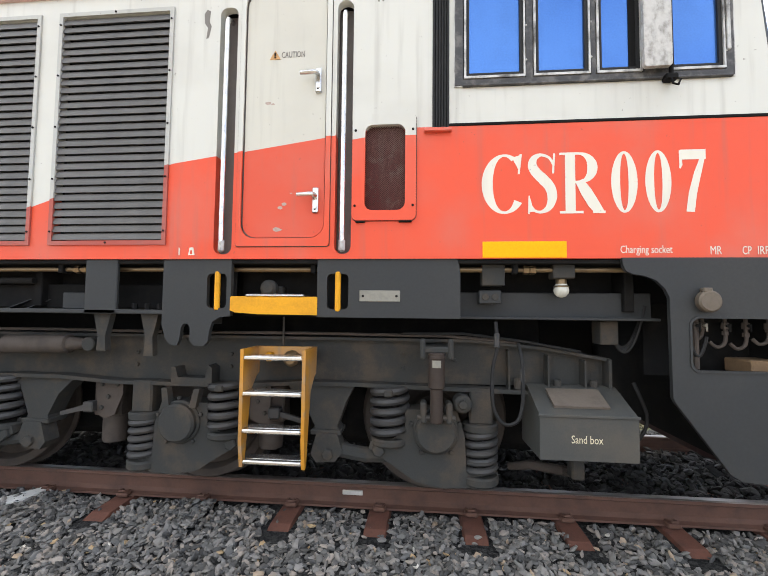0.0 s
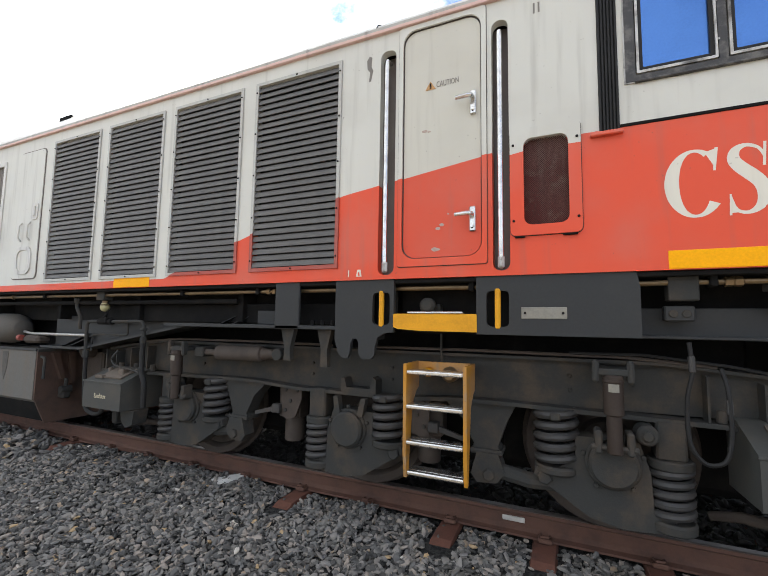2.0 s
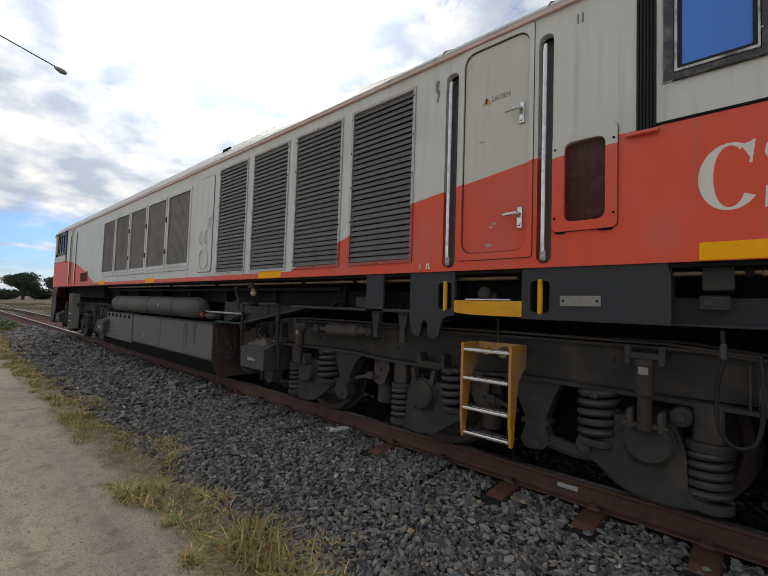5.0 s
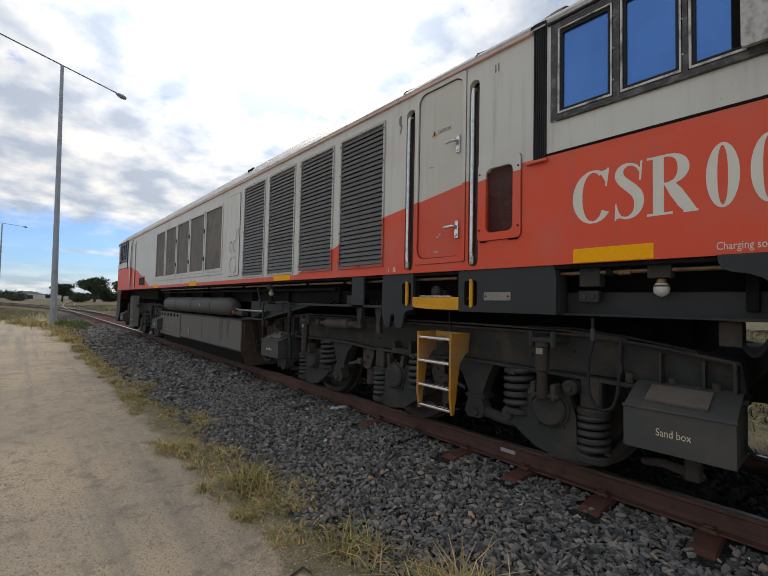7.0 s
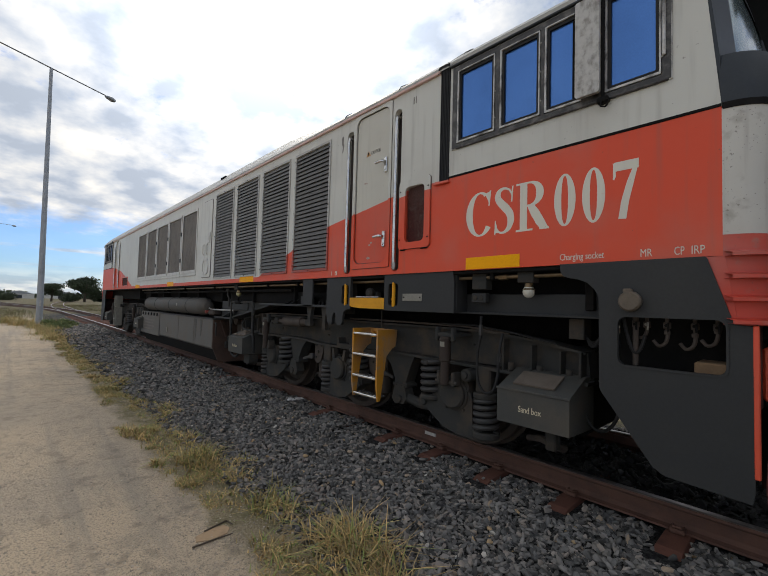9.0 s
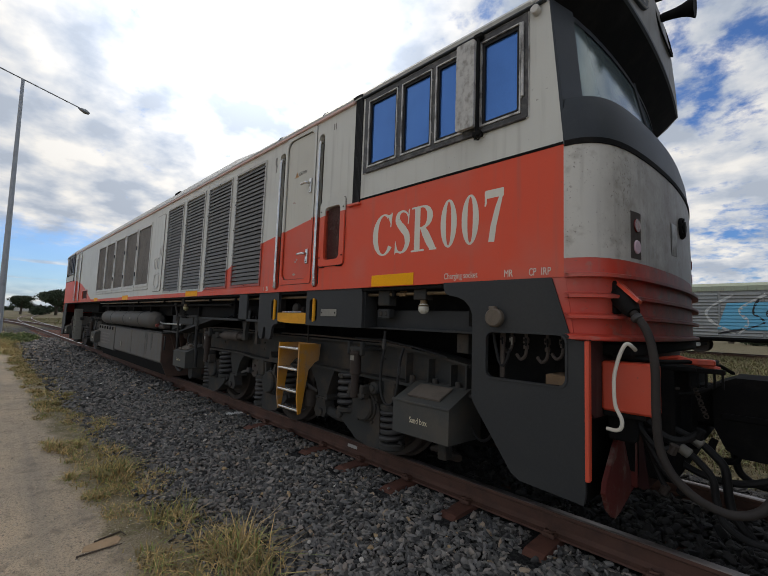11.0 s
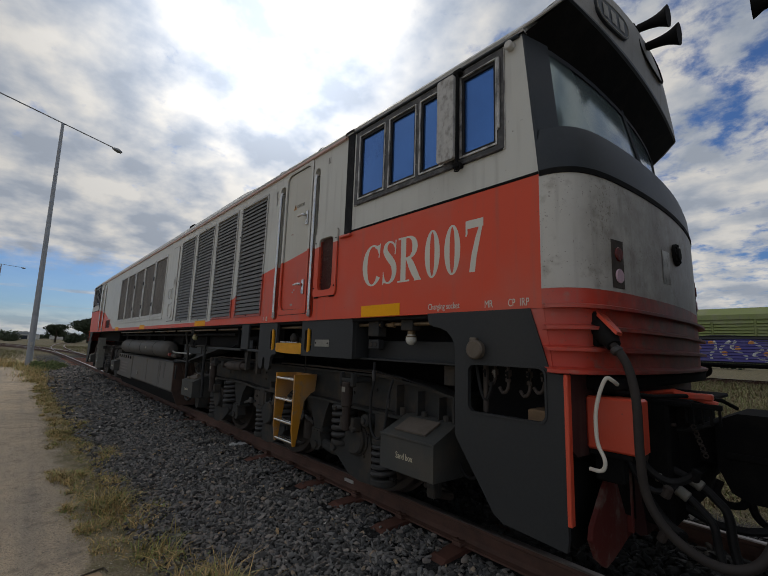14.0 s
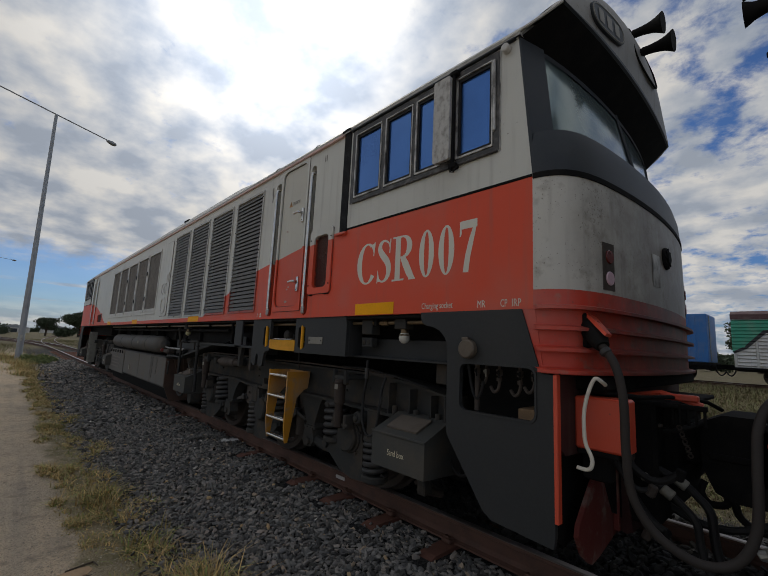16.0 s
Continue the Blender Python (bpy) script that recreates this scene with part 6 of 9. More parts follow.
def make_bogie(cx):
    half = [(0.0, 1.055), (2.10, 1.055), (2.55, 1.01), (2.95, 0.945), (2.97, 0.76), (1.30, 0.755), (0.85, 0.735), (0.42, 0.70), (0.0, 0.70)]
    loop = half + [(-x, z) for x, z in half[-2:0:-1]]
    bog = part("bogie", Shape().plate(loop, -1.05, -0.90), BOGIE, loco, "grey three-axle bogie, dusty")
    part("side_frame", Shape().plate(loop, 0.90, 1.05), BOGIE, bog)
    for x in (-2.9, -1.0, 0.75, 2.7):
        part("cross_beam", Shape().box(x, x + 0.22, -0.93, 0.93, 0.70, 0.96, 0.02), BOGIE, bog)
    bog.matrix_basis = pose(cx, 0, 0)
    fl = [(0.0, 0.735), (0.45, 0.735), (0.90, 0.765), (1.25, 0.765), (2.30, 0.745), (2.99, 0.742)]
    fl = [(-x, z) for x, z in fl[:0:-1]] + fl
    t = Shape()
    t.sweep([[(x, -1.155, z) for x, z in fl], [(x, -0.87, z) for x, z in fl], [(x, -0.87, z - 0.026) for x, z in fl], [(x, -1.155, z - 0.026) for x, z in fl], [(x, -1.155, z) for x, z in fl]])
    part("lower_flange", t, BOGIE, bog)
    tp = [(-2.95, 0.955), (-2.55, 1.02), (-2.10, 1.065), (2.10, 1.065), (2.55, 1.02), (2.95, 0.955)]
    t = Shape().sweep([[(x, -1.115, z) for x, z in tp], [(x, -0.88, z) for x, z in tp], [(x, -0.88, z - 0.02) for x, z in tp], [(x, -1.115, z - 0.02) for x, z in tp], [(x, -1.115, z) for x, z in tp]])
    part("upper_flange", t, BOGIE, bog)
    for sg in (-1, 1):
        for x in (2.30, 2.55, 2.78):
            part("rib", Shape().plate([(sg * x - 0.006, 0.745), (sg * x + 0.006, 0.745), (sg * x + 0.006, 1.0 - 0.12 * (x - 2.3)), (sg * x - 0.006, 1.0 - 0.12 * (x - 2.3))], -1.14, -1.05), BOGIE, bog)
            part("boss", Shape().cyl((sg * x + 0.06, -1.115, 0.745), (sg * x + 0.06, -1.115, 0.815), 0.025, 10, 0.005), BOGIE, bog)
        part("end_rib", Shape().box(sg * 2.93 - 0.01, sg * 2.93 + 0.01, -1.15, -0.88, 0.74, 0.955, 0.004), BOGIE, bog)
        # trapezoid hanger between the wheels, with its foot link
        g = [(0.80, 0.735), (1.27, 0.735), (1.215, 0.63), (1.155, 0.46), (1.17, 0.44), (1.17, 0.405), (0.99, 0.405), (0.99, 0.44), (1.0, 0.46), (0.92, 0.62)]
        h = part("pedestal", Shape().plate([(sg * x, z) for x, z in g], -1.12, -0.98), BOGIE, bog)
        part("pedestal_lip", Shape().box(sg * 0.975, sg * 1.185, -1.14, -0.97, 0.405, 0.44, 0.006), BOGIE, h)
        part("foot_link", Shape().plate([(sg * 1.02, 0.42), (sg * 1.16, 0.42), (sg * 1.20, 0.30), (sg * 1.15, 0.235), (sg * 1.02, 0.225), (sg * 0.98, 0.28)], -1.15, -1.03), BOGIE, h)
        part("link_pin", Shape().cyl((sg * 1.10, -1.175, 0.285), (sg * 1.10, -1.14, 0.285), 0.04, 6, 0.006), BOGIE, h)
        part("traction_rod", Shape().tube([(sg * 1.16, -1.09, 0.30), (sg * 1.35, -1.09, 0.27), (sg * 1.55, -1.09, 0.28)], 0.05, 10), BOGIE, h)
        part("brake_cylinder", Shape().cyl((sg * 0.62, -0.92, 0.24), (sg * 0.62, -0.92, 0.46), 0.085, 16).box(sg * 0.52, sg * 0.74, -1.0, -0.86, 0.44, 0.70, 0.01), BROWN, bog, "brown brake cylinder")
        part("slack_adjuster", Shape().plate([(sg * 0.93, 0.455), (sg * 0.93, 0.485), (sg * 0.72, 0.545), (sg * 0.72, 0.505)], -1.09, -1.065).box(sg * 0.66, sg * 0.74, -1.11, -1.04, 0.49, 0.565, 0.008), SPRING, bog)
        part("hanger_plate", Shape().plate([(sg * 0.46, 0.735), (sg * 0.66, 0.735), (sg * 0.66, 0.47), (sg * 0.60, 0.44), (sg * 0.52, 0.47), (sg * 0.46, 0.62)], -1.065, -1.04), BROWN, bog)
        for x, z in ((0.50, 0.69), (0.62, 0.69), (0.62, 0.52), (0.57, 0.60)):
            part("plate_bolt", Shape().cyl((sg * x, -1.08, z), (sg * x, -1.063, z), 0.016, 6, 0.003), BOGIE, bog)
        for x, z in ((0.36, 0.93), (0.36, 0.84), (1.60, 0.95), (1.60, 0.86), (1.95, 0.92)):
            part("frame_bolt", Shape().cyl((sg * x, -1.065, z), (sg * x, -1.048, z), 0.014, 6, 0.003), BOGIE, bog)
        part("frame_pipe", Shape().tube([(sg * 0.15, -1.10, 1.085), (sg * 1.0, -1.11, 1.09), (sg * 1.9, -1.11, 1.085), (sg * 2.35, -1.12, 1.05)], 0.011, 6), BROWN, bog)
    for i, ax in enumerate(AXLES):
        low = -1 if i < 2 else 1  # side of the low outer spring
        hi = -low
        # swing arm with axle box
        arm = [(low * 0.36, 0.125), (low * 0.05, 0.10), (hi * 0.13, 0.135), (hi * 0.34, 0.27), (hi * 0.44, 0.335), (hi * 0.43, 0.385), (hi * 0.30, 0.40), (hi * 0.20, 0.45), (hi * 0.20, 0.60), (low * 0.14, 0.60), (low * 0.19, 0.44), (low * 0.20, 0.22), (low * 0.36, 0.17)]
        box_ = part("axle_box", Shape().plate([(ax + x, z) for x, z in arm], -1.16, -1.00), BOGIE, bog, "cast axle box with round cover")
        part("cover", Shape().cyl((ax, -1.225, AXLE_Z), (ax, -1.15, AXLE_Z), 0.132, 30, 0.016), BOGIE, box_)
        part("cover_rim", Shape().cyl((ax, -1.18, AXLE_Z), (ax, -1.14, AXLE_Z), 0.150, 30, 0.008), BOGIE, box_)
        for k in range(5):
            a = radians(20 + 72 * k)
            part("cover_bolt", Shape().cyl((ax + 0.165 * math.cos(a), -1.18, AXLE_Z + 0.165 * math.sin(a)), (ax + 0.165 * math.cos(a), -1.155, AXLE_Z + 0.165 * math.sin(a)), 0.014, 6, 0.003), BOGIE, box_)
        part("arm_pin", Shape().cyl((ax + hi * 0.375, -1.185, 0.33), (ax + hi * 0.375, -1.15, 0.33), 0.045, 6, 0.008), BOGIE, box_)
        # coil springs: low outer, high inner
        xl, xh = ax + low * 0.295, ax + hi * 0.308
        part("coil_spring", Shape().coil(xl, -1.09, 0.185, 0.475, 0.095, 0.024, 5.2), SPRING, bog, "heavy grey coil spring")
        part("spring_cap", Shape().cyl((xl, -1.09, 0.465), (xl, -1.09, 0.52), 0.118, 20, 0.01).box(xl - 0.075, xl + 0.075, -1.16, -1.0, 0.515, 0.74, 0.012), BOGIE, bog)
        part("spring_seat", Shape().cyl((xl, -1.09, 0.125), (xl, -1.09, 0.185), 0.120, 20, 0.012), BOGIE, bog)
        part("coil_spring", Shape().coil(xh, -1.09, 0.405, 0.735, 0.112, 0.026, 5.0), SPRING, bog, "heavy grey coil spring")
        part("spring_seat", Shape().cyl((xh, -1.09, 0.355), (xh, -1.09, 0.405), 0.130, 20, 0.012), BOGIE, bog)
        part("spring_lug", Shape().box(xh - 0.03, xh + 0.03, -1.235, -1.19, 0.69, 0.735, 0.008), BOGIE, bog)
        # wheelset
        w = Shape()
        for y0, sg in ((-0.70, -1), (0.70, 1)):
            prof = ((-0.03, 0.10), (-0.032, 0.50), (-0.03, 0.542), (-0.008, 0.547), (0.005, 0.530), (0.012, AXLE_Z - RAIL_Z + 0.004), (0.110, AXLE_Z - RAIL_Z), (0.118, 0.508), (0.118, 0.455), (0.105, 0.440), (0.060, 0.425), (0.050, 0.30), (0.070, 0.19), (0.118, 0.165), (0.125, 0.10))
            w.lathe(ax, AXLE_Z, [(y0 + sg * d, r) for d, r in prof])
        w.cyl((ax, -1.1, AXLE_Z), (ax, 1.1, AXLE_Z), 0.09, 16)
        part("wheelset", w, BROWN, bog, "rust-brown wheels and axle")
        if i == 1:
            for dx in (-0.09, 0.10):
                part("stop_lug", Shape().plate([(ax + dx - 0.02, 0.57), (ax + dx + 0.03, 0.57), (ax + dx * 1.25 + 0.03, 0.70), (ax + dx * 1.25 - 0.01, 0.70)], -1.20, -1.14), BOGIE, bog)
            br = Shape().plate([(ax - 0.08, 0.735), (ax + 0.22, 0.735), (ax + 0.22, 0.84), (ax + 0.19, 0.86), (ax + 0.17, 0.77), (ax - 0.03, 0.77), (ax - 0.05, 0.84), (ax - 0.08, 0.84)], -1.16, -1.05)
            part("frame_bracket", br, BOGIE, bog)
        else:
            dm = part("vertical_damper", Shape().cyl((ax, -1.31, 0.77), (ax, -1.31, 0.995), 0.052, 20, 0.008).cyl((ax, -1.31, 0.56), (ax, -1.31, 0.775), 0.040, 18, 0.006).cyl((ax, -1.31, 0.955), (ax, -1.31, 0.975), 0.056, 20, 0.004), DAMPER, bog, "dark brown upright damper with a pale label")
            part("damper_label", Shape().add([(ax + 0.053 * math.sin(a), -1.31 - 0.0535 * math.cos(a), z) for z in (0.905, 0.95) for a in (-0.55, -0.3, 0.0, 0.3, 0.5)], [(k, k + 1, k + 6, k + 5) for k in range(4)]), PLATE, dm)
            part("damper_bracket", Shape().box(ax - 0.10, ax + 0.10, -1.33, -1.04, 0.99, 1.03, 0.008).box(ax - 0.105, ax - 0.07, -1.34, -1.28, 0.95, 1.08, 0.012).box(ax + 0.07, ax + 0.105, -1.34, -1.28, 0.95, 1.08, 0.012), BOGIE, dm)
            part("damper_fork", Shape().box(ax - 0.10, ax - 0.06, -1.31, -1.20, 0.55, 0.68, 0.010).box(ax + 0.06, ax + 0.10, -1.31, -1.20, 0.55, 0.68, 0.010).cyl((ax - 0.12, -1.29, 0.585), (ax + 0.12, -1.29, 0.585), 0.018, 8), BOGIE, dm)
            part("speed_pickup", Shape().cyl((ax + low * 0.17, -1.24, 0.66), (ax + low * 0.17, -1.10, 0.66), 0.058, 14, 0.012).cyl((ax + low * 0.17, -1.26, 0.66), (ax + low * 0.17, -1.23, 0.66), 0.03, 8), BOGIE, bog)
    # side damper lying along the frame
    d = part("yaw_damper", Shape().tube([(-1.42, -1.22, 0.985), (-1.26, -1.22, 0.985), (-1.25, -1.22, 0.985), (-0.76, -1.22, 0.995), (-0.75, -1.22, 0.995), (-0.60, -1.22, 1.0)], [0.028, 0.028, 0.066, 0.066, 0.05, 0.03], 18), BROWN, bog, "brown horizontal damper")
    part("damper_eye", Shape().cyl((-0.58, -1.27, 1.0), (-0.58, -1.16, 1.0), 0.05, 14), BOGIE, d)
    part("damper_foot", Shape().box(-1.50, -1.40, -1.27, -1.12, 0.94, 1.03, 0.012), BOGIE, d)
    # black blocks added inside the bogie to shut out light from behind
    part("bolster", Shape().box(-2.65, 2.65, -0.62, 0.62, 0.62, 1.235, 0.02), DARK, bog, "unseen black filler block inside the bogie")
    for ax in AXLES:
        part("traction_motor", Shape().box(ax - 0.75, ax + 0.95, -0.60, 0.60, 0.17, 0.80, 0.06), DARK, bog, "plain black motor block that closes the gaps between wheels")
    # gear on the side away from the track edge: simplified, blocks light leaking through
    for i, ax in enumerate(AXLES):
        low = -1 if i < 2 else 1
        part("axle_box", Shape().plate([(ax - 0.36, 0.125), (ax + 0.36, 0.125), (ax + 0.44, 0.40), (ax + 0.2, 0.60), (ax - 0.2, 0.60), (ax - 0.44, 0.40)], 1.0, 1.16), BOGIE, bog)
        part("coil_spring", Shape().cyl((ax + low * 0.285, 1.09, 0.18), (ax + low * 0.285, 1.09, 0.74), 0.11, 14), SPRING, bog)
        part("coil_spring", Shape().cyl((ax - low * 0.335, 1.09, 0.40), (ax - low * 0.335, 1.09, 0.74), 0.125, 14), SPRING, bog)
    for sg in (-1, 1):
        part("pedestal", Shape().plate([(sg * 0.80, 0.735), (sg * 1.27, 0.735), (sg * 1.16, 0.30), (sg * 0.98, 0.30)], 0.98, 1.12), BOGIE, bog)
        part("sand_box", Shape().box(sg * 2.415, sg * 2.965, 0.98, 1.41, 0.39, 0.72, 0.01), SANDB, bog)
    # sand boxes at both ends
    for sg in (-1, 1):
        x0, x1 = (2.415, 2.965) if sg > 0 else (2.27, 2.84)
        sec = [(-1.41, 0.655), (-1.41, 0.400), (-0.98, 0.385), (-0.98, 0.775), (-1.13, 0.775)]
        b = part("sand_box", Shape().plate(sec, sg * x0, sg * x1, axis="x"), SANDB, bog, "grey sand box with a dusty lid")
        ld = Shape()
        ld.add([(sg * (x0 + a), y, z) for a, y, z in ((0.10, -1.35, 0.684), (0.42, -1.35, 0.684), (0.42, -1.19, 0.753), (0.10, -1.19, 0.753), (0.10, -1.355, 0.698), (0.42, -1.355, 0.698), (0.42, -1.185, 0.770), (0.10, -1.185, 0.770))],
               [(0, 1, 2, 3), (4, 5, 6, 7), (0, 1, 5, 4), (1, 2, 6, 5), (2, 3, 7, 6), (3, 0, 4, 7)])
        part("lid", ld, BROWNLID, b, "dusty brown lid")
        part("box_rim", Shape().box(sg * (x0 - 0.008), sg * (x1 + 0.008), -1.418, -1.408, 0.645, 0.662, 0.003), SANDB, b)
        text("Sand box", 2.592 if sg > 0 else -2.66, 0.500, 0.045, SANDTXT, b, 0.175, -1.41)
        part("sand_pipe", Shape().tube([(sg * 2.72, -1.12, 0.39), (sg * 2.72, -1.10, 0.22), (sg * 2.72, -0.92, 0.16), (sg * 2.50, -0.86, 0.17), (sg * 2.36, -0.80, 0.13)], [0.045, 0.04, 0.035, 0.032, 0.026], 10), BROWN, bog)
        part("pipe_bracket", Shape().box(sg * 2.68, sg * 2.76, -1.16, -1.06, 0.19, 0.39, 0.01), BOGIE, bog)
        if sg < 0:
            part("lid_catch", Shape().box(-2.74, -2.62, -1.37, -1.30, 0.680, 0.712, 0.006), BROWNLID, b)
            part("lid_hinge", Shape().box(-2.50, -2.42, -1.30, -1.20, 0.70, 0.775, 0.008), BROWNLID, b)
            part("lid_knob", Shape().cyl((-2.70, -1.24, 0.73), (-2.70, -1.24, 0.775), 0.022, 8), BROWNLID, b)
            part("box_bracket", Shape().plate([(-2.42, 0.39), (-2.22, 0.39), (-2.24, 0.26), (-2.33, 0.22), (-2.40, 0.28)], -1.30, -1.15), BOGIE, bog)
            continue
        part("air_hose", Shape().tube(smooth_path([(sg * 2.185, -1.30, 1.19), (sg * 2.19, -1.31, 1.10), (sg * 2.19, -1.31, 1.02), (sg * 2.165, -1.31, 0.90), (sg * 2.16, -1.31, 0.74), (sg * 2.175, -1.31, 0.64), (sg * 2.22, -1.31, 0.575), (sg * 2.27, -1.31, 0.565), (sg * 2.32, -1.31, 0.60), (sg * 2.345, -1.30, 0.70), (sg * 2.35, -1.29, 0.82), (sg * 2.35, -1.27, 0.95), (sg * 2.34, -1.22, 1.05)], 4), 0.0115, 8), RUBBER, bog, "black rubber air hose")
        part("hose_union", Shape().cyl((sg * 2.19, -1.31, 1.03), (sg * 2.19, -1.31, 1.12), 0.017, 8), SPRING, bog)
        part("hose_union", Shape().cyl((sg * 2.35, -1.285, 0.82), (sg * 2.35, -1.275, 0.90), 0.016, 8), SPRING, bog)
    part("drain_hose", Shape().tube(smooth_path([(2.90, -1.10, 0.66), (2.955, -1.10, 0.50), (3.01, -1.10, 0.42), (3.08, -1.10, 0.415), (3.14, -1.10, 0.48), (3.17, -1.10, 0.57), (3.15, -1.10, 0.66), (3.10, -1.08, 0.80)], 4), 0.012, 8), RUBBER, bog, "black drain hose hanging in a loop")
    part("frame_cable", Shape().tube([(1.6, -1.13, 1.10), (2.0, -1.14, 1.105), (2.4, -1.14, 1.06), (2.75, -1.14, 1.00)], 0.009, 6), RUBBER, bog)
    return bog


DAMPER = mat("dark_brown_damper", (0.034, 0.024, 0.019), 0.6, spec=0.3, col2=(0.055, 0.042, 0.033), amount=0.5, scale=9)
SANDB = mat("sand_box_grey", (0.056, 0.057, 0.053), 0.65, spec=0.3, col2=(0.13, 0.105, 0.075), amount=0.35, scale=3, fine=90, bump=0.1)
BROWNLID = mat("dusty_lid", (0.12, 0.097, 0.076), 0.85, col2=(0.07, 0.056, 0.044), amount=0.5, scale=9)
SANDTXT = mat("cream_small_print", (0.62, 0.56, 0.40), 0.6, amount=0.3, scale=30)
bogie = make_bogie(-1.77)
copy_thing(bogie, pose(2 * XC + 1.77, 0, 0))


def ladder():
    x0, x1 = -1.165, -0.785
    lad = part("step_ladder", Shape().plate([(-1.40, 1.0), (-1.40, 0.42), (-1.375, 0.26), (-1.345, 0.265), (-1.30, 0.55), (-1.27, 0.72), (-1.19, 0.80), (-1.14, 0.82), (-1.12, 1.0)], x1, x1 + 0.022, axis="x")
               .plate([(-1.40, 1.0), (-1.40, 0.42), (-1.375, 0.26), (-1.345, 0.265), (-1.30, 0.55), (-1.27, 0.72), (-1.19, 0.80), (-1.14, 0.82), (-1.12, 1.0)], x0 - 0.022, x0, axis="x")
               .box(x0 - 0.02, x1 + 0.02, -1.15, -1.13, 0.93, 1.0, 0.004), LADDER, loco, "sooty yellow access ladder with steel treads")
    for z, y in ((0.945, -1.395), (0.722, -1.40), (0.490, -1.395), (0.292, -1.372)):
        part("tread", Shape().box(x0, x1, y - 0.014, y + 0.03, z - 0.012, z + 0.013, 0.007).box(x0, x1, y + 0.03, y + 0.12, z + 0.004, z + 0.013, 0.003), STEEL, lad, "worn bright steel tread")
    part("ladder_arm", Shape().box(-1.10, -1.06, -1.2, -1.03, 0.90, 0.96, 0.006), YELLOW, lad)
    part("ladder_rod", Shape().tube([(-1.0, -1.13, 0.96), (-1.0, -1.14, 1.20)], 0.008, 8), BOGIE, lad)
    part("ladder_valve", Shape().cyl((-0.93, -1.20, 0.92), (-0.93, -1.06, 0.92), 0.055, 14, 0.02), BRASS, lad)


ladder()


# ---- pilot and coupling end ----
PY = -1.412  # face of the pilot skirt


